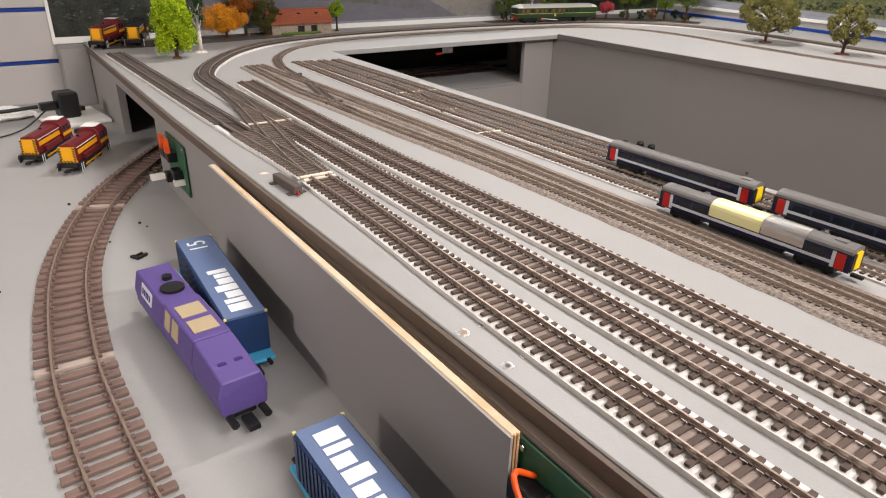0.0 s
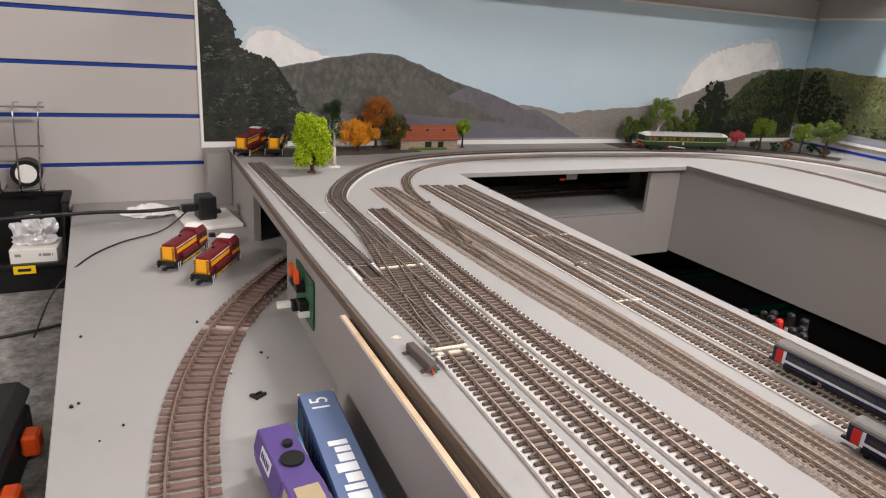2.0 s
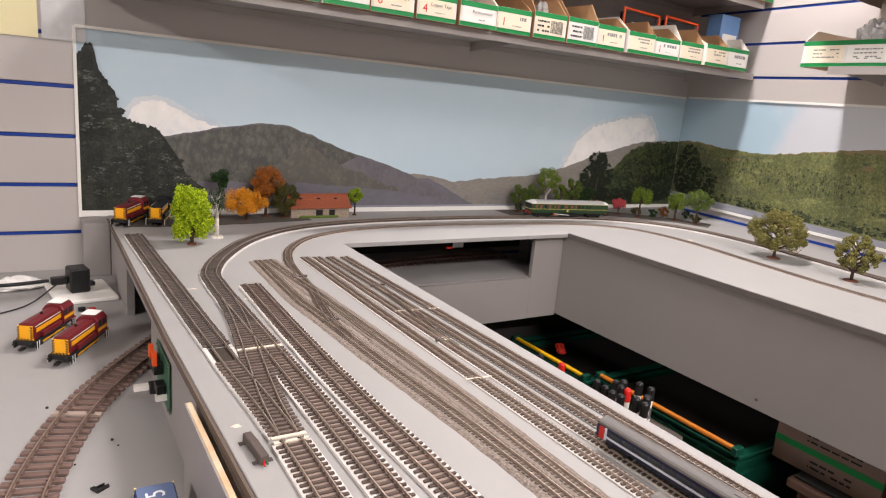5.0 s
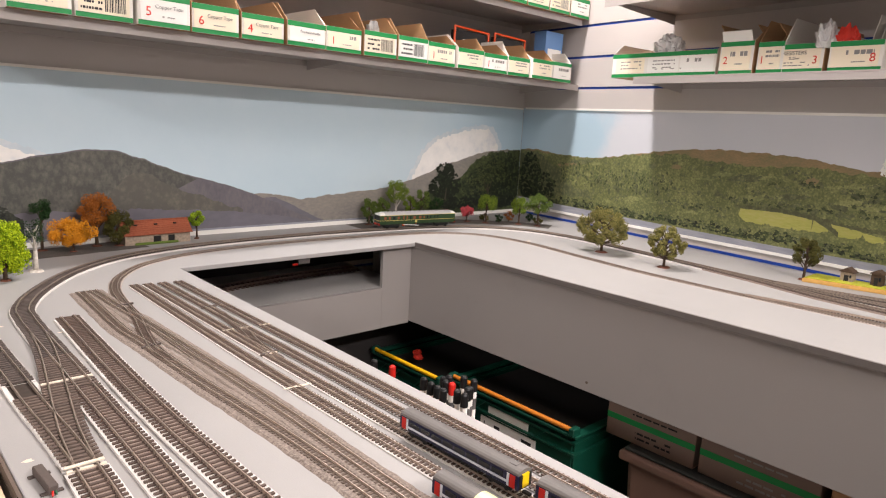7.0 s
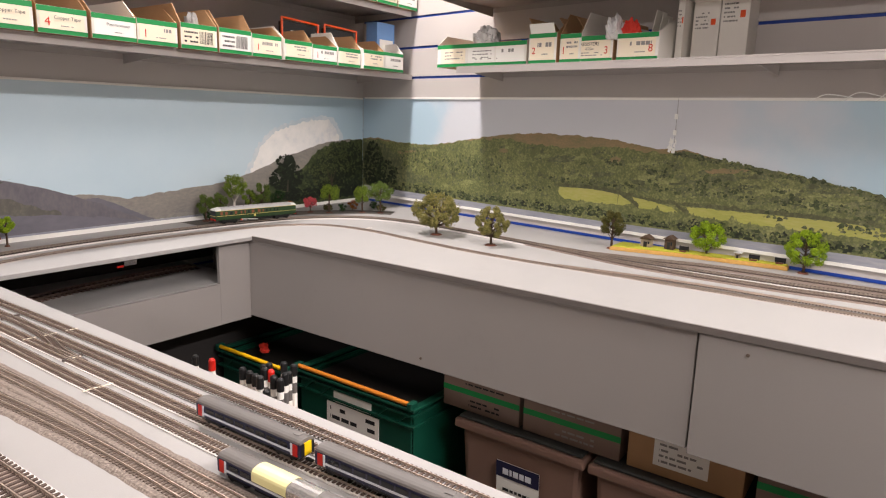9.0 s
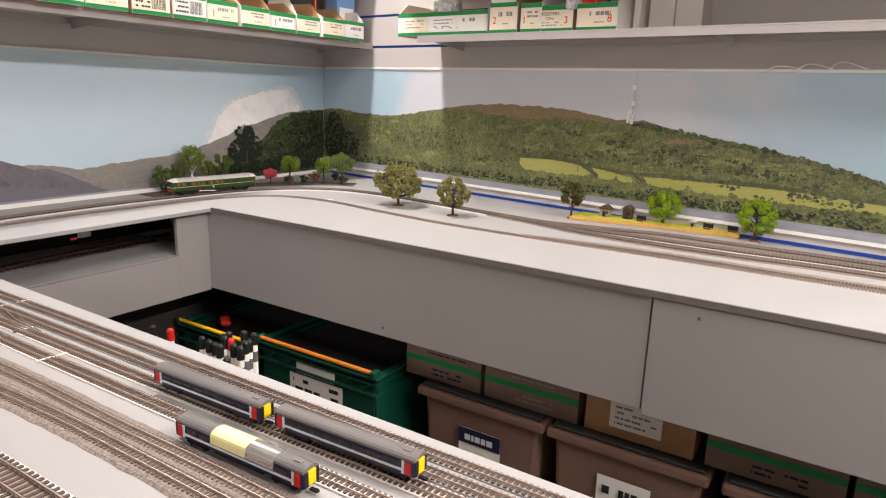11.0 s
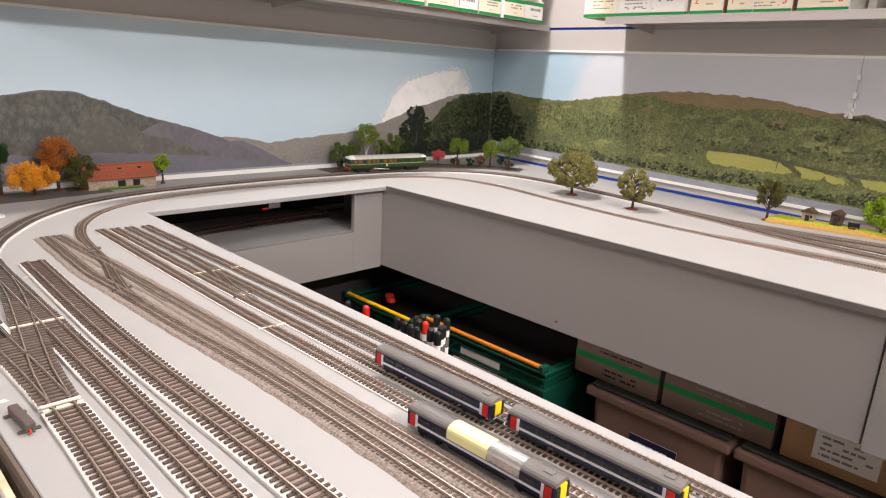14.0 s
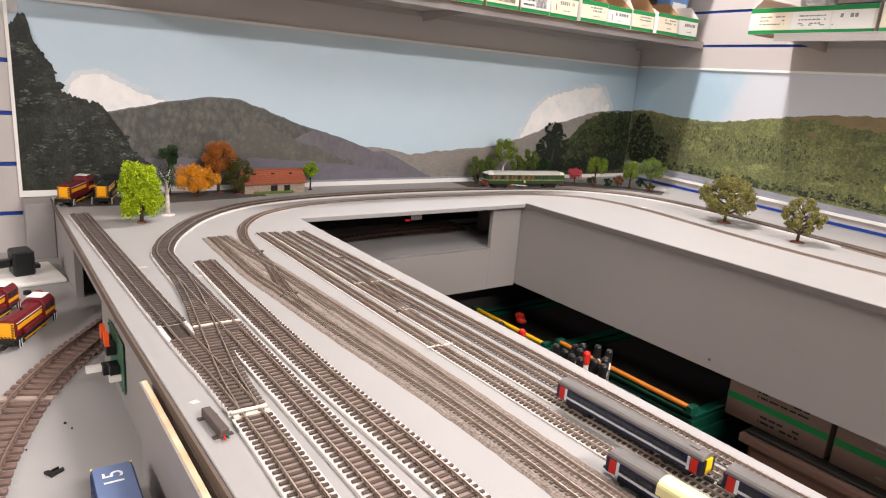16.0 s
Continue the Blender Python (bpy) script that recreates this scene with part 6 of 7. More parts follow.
def shunter(x, y, z, turn, body, label, card=True):
    """A six-wheeled diesel shunter: bonnet, cab, yellow grille end with hazard stripes, side steps, rods."""
    t = thing("model_shunter", label, "locomotive", x, y, z, turn, "model shunters")
    B = M[body]
    t.scale = (1.03, 1.02, 1.06)
    part("frame", slab(-0.056, 0.056, -0.016, 0.016, 0.011, 0.0145, 0.0005), M["blackpaint"], t)
    bon = [(-0.0115, 0.0146), (0.0115, 0.0146), (0.0115, 0.034), (0.009, 0.0385), (0.0, 0.0402), (-0.009, 0.0385), (-0.0115, 0.034)]
    part("bonnet", prism(bon, "x", -0.052, 0.022, 0.0005), B, t)
    cab = [(-0.0165, 0.0146), (0.0165, 0.0146), (0.0165, 0.036), (0.011, 0.0425), (0.0, 0.0445), (-0.011, 0.0425), (-0.0165, 0.036)]
    part("cab", prism(cab, "x", 0.0222, 0.053, 0.0006), B, t)
    part("grille", slab(-0.0545, -0.0522, -0.0105, 0.0105, 0.0175, 0.036, 0.0004), M["locoyellow"], t, "golden yellow radiator end")
    part("hazard_panel", slab(-0.0543, -0.0523, -0.0115, 0.0115, 0.0147, 0.0174), M["locoyellow"], t)
    for k in range(5):
        part("black_stripe", prism([(-0.011 + k * 0.0046, 0.0148), (-0.0088 + k * 0.0046, 0.0148), (-0.0066 + k * 0.0046, 0.0173), (-0.0088 + k * 0.0046, 0.0173)], "x", -0.0548, -0.0544), M["blackpaint"], t)
    for s in (-1, 1):
        for k in range(5):
            zz = 0.0175 + 0.0037 * k
            part("black_chevron", prism([(s * 0.0108, zz), (s * 0.0108, zz + 0.002), (s * 0.0076, zz + 0.0035), (s * 0.0076, zz + 0.0015)], "x", -0.0549, -0.0546), M["blackpaint"], t)
        part("running_box", slab(-0.035, 0.018, s * 0.0138 - 0.0022, s * 0.0138 + 0.0022, 0.0147, 0.022, 0.0006), B, t)
        part("yellow_band", slab(-0.046, 0.022, s * 0.0118 - 0.0003, s * 0.0118 + 0.0003, 0.0245, 0.0305), M["locoyellow"], t)
        part("yellow_band", slab(0.0225, 0.0527, s * 0.0168 - 0.0003, s * 0.0168 + 0.0003, 0.021, 0.0255), M["locoyellow"], t)
        part("handrail", rod((-0.05, s * 0.0128, 0.0345), (0.02, s * 0.0128, 0.0345), 0.0005, n=5), M["enamelwhite"], t)
        for u in (0.028, 0.042):
            part("cab_window", slab(u - 0.0045, u + 0.0045, s * 0.0167 - 0.0003, s * 0.0167 + 0.0004, 0.028, 0.036), M["window"], t)
        for u in (-0.052, 0.05):
            st_ = part("steps", slab(u - 0.004, u + 0.004, s * 0.0158 - 0.0008, s * 0.0158 + 0.0008, 0.003, 0.011), M["blackpaint"], t)
            for k in (-0.003, 0.003):
                part("white_edge", slab(u + k - 0.0005, u + k + 0.0005, s * 0.0172 - 0.0003, s * 0.0172 + 0.0003, 0.003, 0.0145), M["enamelwhite"], st_)
        part("coupling_rod", slab(-0.032, 0.032, s * 0.0128 - 0.0006, s * 0.0128 + 0.0006, 0.0055, 0.0075), M["locoyellow"], t)
    for u in (-0.03, 0.0, 0.03):
        wheelset(t, u, 0.0165, 0.0082)
    for e in (-1, 1):
        part("buffer_beam", slab(e * 0.0575 - 0.0012, e * 0.0575 + 0.0012, -0.0155, 0.0155, 0.0085, 0.0145), M["blackpaint"] if e < 0 else M["bufferred"], t)
        for s in (-1, 1):
            part("buffer", rod((e * 0.058, s * 0.0115, 0.0115), (e * 0.064, s * 0.0115, 0.0115), 0.002, n=8), M["underframe"], t)
        part("coupling", slab(min(e * 0.058, e * 0.068), max(e * 0.058, e * 0.068), -0.003, 0.003, 0.004, 0.0065), M["underframe"], t)
    part("exhaust", rod((-0.01, 0, 0.0395), (-0.01, 0, 0.0425), 0.002, n=8), M["underframe"], t)
    if card:
        part("paper_tag", slab(0.026, 0.05, -0.011, 0.011, 0.0447, 0.0451), M["paper"], t, "white paper tag on the cab roof")
    return t


low_turn = 61
shunter(-0.124, 1.098, LOW, low_turn, "maroon", "maroon and yellow model shunter with a paper tag")
shunter(-0.081, 1.026, LOW, low_turn, "maroon", "maroon and yellow model shunter with a paper tag")
shunter(0.038, 1.425, DECK, 62, "maroon", "maroon and yellow model shunter at the backdrop")
shunter(0.094, 1.425, DECK, 72, "blackpaint", "black model shunter with a yellow end", False)


def purple_loco(x, y, z, turn):
    t = thing("purple_model_vehicle", "long purple model rail vehicle with cream window panels", "train", x, y, z, turn)
    L, W, z0, H = 0.199, 0.036, 0.010, 0.038
    T = 0.0142  # half width of the roof; the sides lean out below it

    def hull(a, b, za, zb):
        """One length of the body: roof height za at a and zb at b, leaning sides, narrower skirt."""
        bm = bmesh.new()
        ends = []
        for x, top in ((a, za), (b, zb)):
            ring = ((-T, top), (T, top), (W / 2, z0 + H * 0.50), (W / 2 - 0.0015, z0 + 0.003), (-W / 2 + 0.0015, z0 + 0.003), (-W / 2, z0 + H * 0.50))
            ends.append([bm.verts.new((x, y, z)) for y, z in ring])
        for k in range(6):
            bm.faces.new((ends[0][k], ends[0][(k + 1) % 6], ends[1][(k + 1) % 6], ends[1][k]))
        bm.faces.new(ends[0]), bm.faces.new(ends[1])
        bmesh.ops.recalc_face_normals(bm, faces=bm.faces)
        bmesh.ops.bevel(bm, geom=list(bm.edges), offset=0.0009, segments=1, affect="EDGES")
        return bm

    part("rear_hood", hull(-L / 2, -0.0225, z0 + H - 0.0025, z0 + H - 0.0025), M["purple"], t)
    part("cab", hull(-0.022, 0.048, z0 + H, z0 + H), M["purple"], t)
    bm = hull(0.0485, L / 2, z0 + H - 0.0006, z0 + H - 0.0075)
    for v in bm.verts:
        if v.co.x > L / 2 - 0.004:
            v.co.x += 0.004 * max(0.0, 1 - (v.co.z - z0) / H) - 0.002 * (v.co.z < z0 + H * 0.3)
    part("front_hood", bm, M["purple"], t)
    part("skirt", slab(-L / 2 + 0.006, L / 2 - 0.006, -W / 2 + 0.003, W / 2 - 0.003, z0, z0 + 0.0028), M["purpledark"], t)
    for u in (0.002, 0.029):
        part("roof_window", slab(u - 0.0100, u + 0.0100, -0.0098, 0.0098, z0 + H + 0.0001, z0 + H + 0.0007), M["sand"], t)
    lean = math.degrees(math.atan2(W / 2 - T, H * 0.5))
    for s in (-1, 1):
        for u, w in ((-0.008, 0.012), (0.010, 0.014)):
            ob = part("side_window", slab(-w / 2, w / 2, -0.0003, 0.0003, -H * 0.2, H * 0.2), M["sand"], t)
            ob.matrix_basis = pose(u, s * ((W / 2 + T) / 2 + 0.0003), z0 + H * 0.745, s * lean, 0, 0)
        lab = part("name_panel", slab(-0.014, 0.014, -0.0003, 0.0003, -H * 0.16, H * 0.16), M["bandwhite"], t, "white panel with dark bars")
        lab.matrix_basis = pose(-0.064, s * ((W / 2 + T) / 2 + 0.0003), z0 + H * 0.71, s * lean, 0, 0)
        bm = bmesh.new()
        for k in range(5):
            box(bm, -0.011 + 0.0046 * k, -0.0082 + 0.0046 * k, -0.0006, 0.0006, -0.0028, 0.0028)
        part("dark_bars", bm, M["purpledark"], lab)
    part("roof_disc", rod((-0.046, 0.001, z0 + H - 0.0025), (-0.046, 0.001, z0 + H), 0.0098, n=24), M["underframe"], t, "dark round fan disc")
    part("roof_cap", rod((-0.067, 0.003, z0 + H - 0.0025), (-0.067, 0.003, z0 + H + 0.001), 0.0042, n=16), M["underframe"], t)
    for v in (-0.006, 0.006):
        part("roof_slot", slab(0.079, 0.0825, v - 0.003, v + 0.003, z0 + H - 0.0062, z0 + H - 0.0046), M["purpledark"], t)
    for e in (-1, 1):
        part("bogie", slab(e * 0.075 - 0.018, e * 0.075 + 0.018, -0.011, 0.011, 0.003, 0.0098, 0.001), M["underframe"], t)
        part("coupling", slab(min(e * 0.1, e * 0.116), max(e * 0.1, e * 0.116), -0.004, 0.004, 0.005, 0.009), M["underframe"], t)
        for s in (-1, 1):
            part("buffer", rod((e * 0.1, s * 0.012, 0.0115), (e * 0.112, s * 0.012, 0.0115), 0.003, n=8), M["underframe"], t)
        for d in (-0.012, 0.012):
            wheelset(t, e * 0.075 + d, 0.0165, 0.006)


purple_loco(-0.086, 0.4065, LOW, -86)


def container_wagon(x, y, z, turn, label):
    t = thing("container_wagon", label, "wagon", x, y, z, turn, "container wagons")
    L, W = 0.172, 0.034
    part("wagon_deck", slab(-L / 2 - 0.012, L / 2 + 0.012, -0.017, 0.017, 0.0085, 0.0115, 0.0006), M["wagonblue"], t)
    for s in (-1, 1):
        part("side_sill", prism([(-L / 2, 0.0085), (L / 2, 0.0085), (L / 2 - 0.03, 0.0045), (-L / 2 + 0.03, 0.0045)], "y", s * 0.016 - 0.001, s * 0.016 + 0.001), M["wagonblue"], t)
        for e in (-1, 1):
            part("buffer", rod((e * (L / 2 + 0.012), s * 0.011, 0.010), (e * (L / 2 + 0.018), s * 0.011, 0.010), 0.0018, n=8), M["underframe"], t)
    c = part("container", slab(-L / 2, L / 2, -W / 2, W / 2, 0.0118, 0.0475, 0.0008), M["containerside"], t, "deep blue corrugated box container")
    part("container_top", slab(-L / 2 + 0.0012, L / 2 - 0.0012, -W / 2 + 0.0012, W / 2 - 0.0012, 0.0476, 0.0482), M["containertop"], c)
    for s in (-1, 1):
        for k in range(30):
            u = -L / 2 + 0.006 + k * (L - 0.012) / 29
            part("rib", slab(u - 0.0012, u + 0.0012, s * (W / 2 + 0.0003) - 0.0004, s * (W / 2 + 0.0003) + 0.0004, 0.0145, 0.0455), M["containerside"], c)
        for e in (-1, 1):
            part("corner_casting", slab(e * (L / 2 - 0.0012) - 0.0010, e * (L / 2 - 0.0012) + 0.0010, s * (W / 2 - 0.0008) - 0.0010, s * (W / 2 - 0.0008) + 0.0010, 0.0465, 0.0484), M["cream"], c)
    # the maker's name becomes plain bars; the figures stay
    u = -0.076
    for w, h, low in ((0.0115, 0.0085, 0.0085), (0.0065, 0.0085, 0.0085), (0.0105, 0.0045, 0.0085), (0.0105, 0.0092, 0.0085), (0.0100, 0.0045, 0.0085), (0.0070, 0.0045, 0.0085), (0.0065, 0.0080, 0.0085)):
        part("white_bar", slab(u, u + w, -low, h, 0.0483, 0.0487, 0.0), M["lettering"], c)
        u += w + 0.0028
    words("white_lettering", "15", 0.024, M["lettering"], c, pose(0.0635, 0, 0.0485, 0, 0, 0), "white figures")
    for e in (-1, 1):
        part("bogie", slab(e * 0.062 - 0.016, e * 0.062 + 0.016, -0.011, 0.011, 0.003, 0.0083, 0.0008), M["underframe"], t)
        for d in (-0.011, 0.011):
            wheelset(t, e * 0.062 + d, 0.0165, 0.006)
        part("coupling", slab(min(e * 0.098, e * 0.11), max(e * 0.098, e * 0.11), -0.003, 0.003, 0.005, 0.0075), M["underframe"], t)


container_wagon(-0.0490, 0.459, LOW, 88, "blue container on a sky blue flat wagon")
container_wagon(-0.0565, 0.141, LOW, -89.5, "blue container wagon standing at the panel's foot")

# ---------------------------------------------------------------- small hardware on the benches
t = thing("point_motor", "brown plastic point motor beside the turnout", "motor", 0.0215, 0.455, DECK, 94)
t.scale = (0.78, 0.68, 0.72)
part("motor_body", slab(-0.028, 0.028, -0.0058, 0.0058, 0.0008, 0.012, 0.0012), M["sleeperdark"], t)
for u in (-0.022, 0.022):
    part("mounting_foot", slab(u - 0.003, u + 0.003, -0.0125, 0.0125, 0.0002, 0.0022, 0.0005), M["sleeperdark"], t)
part("red_wire", rod((-0.028, 0.001, 0.005), (-0.034, 0.003, 0.003), 0.0013, n=6), M["bufferred"], t)
part("green_wire", rod((-0.028, -0.002, 0.005), (-0.033, -0.002, 0.003), 0.0012, n=6), M["pcb"], t)


def circuit(x, y, z, turn, label, loops):
    t = thing("circuit_board", label, "circuit board", x, y, z, turn, "circuit boards")
    part("board", slab(-0.045, 0.045, -0.0012, 0.0, -0.03, 0.034), M["pcb"], t)
    for k, (u, v) in enumerate(((-0.028, 0.012), (-0.004, 0.012), (0.016, -0.006))):
        part("relay_block", slab(u - 0.010, u + 0.010, -0.0125, -0.0013, v - 0.006, v + 0.006, 0.0008), M["black"], t)
    for u in (-0.024, 0.002) if not loops else ():
        part("orange_tab", prism([(u - 0.006, 0.019), (u + 0.006, 0.019), (u + 0.004, 0.036), (u - 0.004, 0.036)], "y", -0.014, -0.009), M["orange"], t)
    part("white_plug", slab(0.022, 0.03, -0.014, -0.0013, -0.018, -0.011), M["white"], t)
    part("metal_plug", slab(-0.012, -0.004, -0.034, -0.0013, -0.017, -0.010), M["white"], t)
    part("plug_body", slab(-0.012, 0.004, -0.017, -0.0013, -0.02, -0.008, 0.001), M["black"], t)
    for u, v in ((-0.04, 0.03), (0.04, 0.03), (-0.04, -0.026), (0.04, -0.026)):
        part("screw", rod((u, -0.0013, v), (u, -0.003, v), 0.0018, n=8), M["steel"], t)
    for k in range(loops):
        u = -0.03 + 0.028 * k
        wire("orange_loop", [(u, -0.002, 0.02), (u + 0.004, -0.02, 0.034), (u + 0.018, -0.022, 0.022), (u + 0.022, -0.002, 0.0)], 0.0016, M["orange"], t)


circuit(-0.0015, 0.772, LOW + 0.052, -90, "green circuit board with black relays on the bench side", 0)
circuit(-0.0015, 0.062, LOW + 0.066, -90, "green circuit board with orange wire loops", 3)
t = thing("loose_coupling", "small loose black coupling hook on the bench", "part", -0.088, 0.625, LOW, 30)
part("hook", prism([(0, 0), (0.014, 0.001), (0.015, 0.004), (0.005, 0.005), (0.004, 0.011), (0.0, 0.012)], "z", 0.0002, 0.003), M["black"], t)
part("hook", slab(0.004, 0.012, 0.006, 0.0075, 0.0002, 0.004), M["black"], t)
for k, (x, y, s) in enumerate(((-0.305, 1.02, 0.0016), (-0.262, 0.836, 0.002), (-0.262, 0.67, 0.0024), (-0.256, 0.675, 0.0018), (-0.065, 0.73, 0.0018), (-0.06, 0.715, 0.0012), (-0.105, 0.69, 0.0012), (-0.215, 0.62, 0.0016), (-0.235, 0.60, 0.0012), (-0.128, 0.84, 0.002))):
    bm = bmesh.new()
    bmesh.ops.create_icosphere(bm, subdivisions=1, radius=s)
    ob = part("debris_crumb", bm, M["black"])
    ob.location = (x, y, LOW + s * 0.6)
    tagged(ob, "tiny dark crumb on the bench", "crumb", "crumbs")
for x, y, dx, dy, z in ((0.018, 0.505, 0.010, 0.004, DECK), (0.115, 0.50, 0.008, 0.006, DECK), (0.02, 0.985, 0.014, 0.004, DECK), (0.062, 0.93, 0.012, 0.003, DECK), (0.125, 0.862, 0.010, 0.003, DECK), (-0.228, 0.46, 0.006, 0.008, LOW), (1.30, 1.085, 0.018, 0.010, DECK), (1.34, 1.04, 0.02, 0.006, DECK)):
    bm = bmesh.new()
    ring = [bm.verts.new((0.55 * dx * math.cos(a) * (0.5 + random.random()), 0.6 * dy * math.sin(a) * (0.5 + random.random()), 0)) for a in (k * math.pi / 6 for k in range(12))]
    top = bm.verts.new((0, 0, 0.0006))
    for a, b in zip(ring, ring[1:] + ring[:1]):
        bm.faces.new((a, b, top))
    ob = part("glue_spot", bm, M["joint"])
    ob.location = (x, y, z + 0.0001)
    tagged(ob, "dried white glue spot on the bench paint", "spot", "glue spots")
for y, z in ((-0.053, 0.968), (0.6, 0.80)):
    ob = part("panel_screw", rod((1.0275 if y > 0.03 else 1.0245, y, z), (1.0255 if y > 0.03 else 1.0225, y, z), 0.003, n=12), M["edge"])
    tagged(ob, "painted-over screw head in the side panel", "screw", "panel screws")
t = thing("lever_switch", "small red and silver track detector under the bench top", "sensor", 0.685, 1.182, DECK - 0.0102)
part("silver_body", slab(0.0, 0.03, 0, 0.012, -0.016, -0.0002, 0.001), M["steel"], t)
part("red_arm", slab(-0.014, -0.0005, 0.002, 0.007, -0.0185, -0.014, 0.001), M["bufferred"], t)

for x, y, r, m in ((0.014, 0.177, 0.004, "card"), (0.029, 0.178, 0.0035, "edge"), (0.030, 0.140, 0.0035, "edge"), (0.015, 0.138, 0.003, "edge")):
    t = thing("filled_hole", "rough filled screw hole in the bench paint", "hole", x, y, DECK, 0, "filled holes")
    rim, pit = bmesh.new(), bmesh.new()
    for k in range(12):
        u, v = k * math.pi / 6, (k + 1) * math.pi / 6
        if k % 5 == 2:
            continue
        ro, ri = r * random.uniform(0.95, 1.35), r * random.uniform(0.6, 0.8)
        rim.faces.new([rim.verts.new(p) for p in ((ri * math.cos(u), ri * math.sin(u), 0.0002), (ro * math.cos(u), ro * math.sin(u), 0.0002), (ro * math.cos(v), ro * math.sin(v), 0.0007), (ri * math.cos(v), ri * math.sin(v), 0.0009))])
    pit.faces.new([pit.verts.new((r * random.uniform(0.3, 0.62) * math.cos(k * math.pi / 5), r * random.uniform(0.3, 0.62) * math.sin(k * math.pi / 5), 0.0003)) for k in range(10)])
    part("torn_rim", rim, M["bedgrey"], t)
    part("dark_pit", pit, M[m], t)
for x, y in ((0.312, 0.741), (0.3385, 0.739), (0.3665, 0.737), (0.2805, 0.508), (0.298, 0.506), (0.3165, 0.622), (0.3165, 0.628)):
    ob = part("track_joiner", slab(-0.0085, 0.0085, -0.0013, 0.0013, 0.0, 0.0008), M["joint"])
    ob.location = (x, y, DECK + 0.0033)
    tagged(ob, "white plastic joiner across the narrow track", "joiner", "track joiners")

# power adapter, tissue and cables on the lower bench
t = thing("white_tile", "white glazed tile lying on the bench", "tile", -0.062, 1.30, LOW, 8)
part("tile_slab", slab(-0.05, 0.052, -0.05, 0.075, 0.0002, 0.008, 0.002), M["paper"], t)
t = thing("power_adapter", "black plug-in power adapter with a cable", "adapter", -0.068, 1.312, LOW + 0.0081, 10)
part("adapter_body", slab(-0.017, 0.017, -0.02, 0.02, 0, 0.046, 0.003), M["black"], t)
part("adapter_foot", slab(0.0175, 0.028, -0.008, 0.008, 0.008, 0.016, 0.001), M["black"], t)
part("cable_plug", slab(-0.045, -0.0175, -0.008, 0.008, 0.016, 0.03, 0.002), M["black"], t)
ob = wire("power_cable", [(-0.115, 1.305, LOW + 0.032), (-0.18, 1.30, LOW + 0.03), (-0.26, 1.27, LOW + 0.04), (-0.38, 1.2, LOW + 0.055), (-0.6, 1.15, LOW + 0.06)], 0.0035, M["black"])
tagged(ob, "thick black power cable across the bench", "cable")
ob = wire("thin_cable", [(-0.10, 1.30, LOW + 0.028), (-0.15, 1.25, LOW + 0.006), (-0.22, 1.2, LOW + 0.003), (-0.27, 1.12, LOW + 0.003), (-0.31, 1.05, LOW - 0.02), (-0.34, 1.02, LOW - 0.08)], 0.0014, M["black"])
tagged(ob, "thin black lead hanging over the bench edge", "cable")
crumple("tissue", "crumpled white tissue on the lower bench", "tissue", -0.168, 1.375, LOW + 0.0003, 0.045, 0.022, 0.013, M["tissue"], 12)
for x, y, m in ((-0.052, 1.205, "bufferred"), (-0.068, 1.212, "black")):
    ob = part("bottle_cap", rod((x, y, LOW + 0.0002), (x, y, LOW + 0.006), 0.006, n=16), M[m])
    tagged(ob, "small red cap on the bench" if m != "black" else "small black cap on the bench", "cap", "caps")

# ---------------------------------------------------------------- left of the benches
structure("carpet_platform", slab(-0.899, -0.19, -2.9, 1.497, 0.70, 0.775), M["carpet"], "raised platform covered in grey speckled carpet")
structure("platform_front", slab(-0.1885, -0.1855, -2.9, 1.497, 0.0, 0.774), M["fascia"], "plain front of the carpeted platform")


def tray_crate(name, label, x, y, z, L, W, H, material, group="", front=0.08):
    t = thing(name, label, "crate", x, y, z, 0, group)
    part("crate_floor", slab(0.004, L - 0.004, 0.004, W - 0.004, 0.001, 0.006), M[material], t)
    part("front_wall", slab(0, L, 0, 0.004, 0, front, 0.001), M[material], t)
    part("front_rim", slab(-0.004, L + 0.004, -0.008, 0.006, front, front + 0.008, 0.002), M[material], t)
    part("back_wall", slab(0, L, W - 0.004, W, 0, H - 0.008, 0.001), M[material], t)
    for u in (0.0, L - 0.004):
        part("end_wall", prism([(0.0042, 0), (W - 0.0042, 0), (W - 0.0042, H - 0.008), (0.10, H - 0.008), (0.03, front + 0.008), (0.0062, front)], "x", u, u + 0.004), M[material], t)
    rim = bmesh.new()
    for b in ((-0.008, L + 0.008, W - 0.006, W + 0.008), (-0.008, 0.006, 0.10, W - 0.0062), (L - 0.006, L + 0.008, 0.10, W - 0.0062)):
        box(rim, *b, H - 0.0078, H, 0.001)
    part("rim", rim, M[material], t)
    return t


bt = tray_crate("black_crate", "black open plastic crate holding bags and cartons", -0.795, 1.30, 0.7755, 0.48, 0.185, 0.14, "crateblack", front=0.045)
part("yellow_label", slab(0.40, 0.434, -0.0095, -0.0085, 0.037, 0.052), M["yellow"], bt)
part("dark_bars", slab(0.407, 0.427, -0.0105, -0.0098, 0.042, 0.047), M["ink"], bt)
part("grip_panel", slab(0.385, 0.43, 0.1785, 0.1805, 0.088, 0.102), M["tanlid"], bt)
t = thing("white_carton", "flat white carton with printed bars in the crate", "carton", -0.402, 1.318, 0.782, -4)
part("carton_body", slab(0, 0.075, 0, 0.07, 0, 0.068, 0.001), M["white"], t)
bm = bmesh.new()
bars(bm, 0.008, 0.068, 0.052, 0.062, 1, quad_y(-0.0006), 5, 0.5)
part("print", bm, M["greyink"], t)
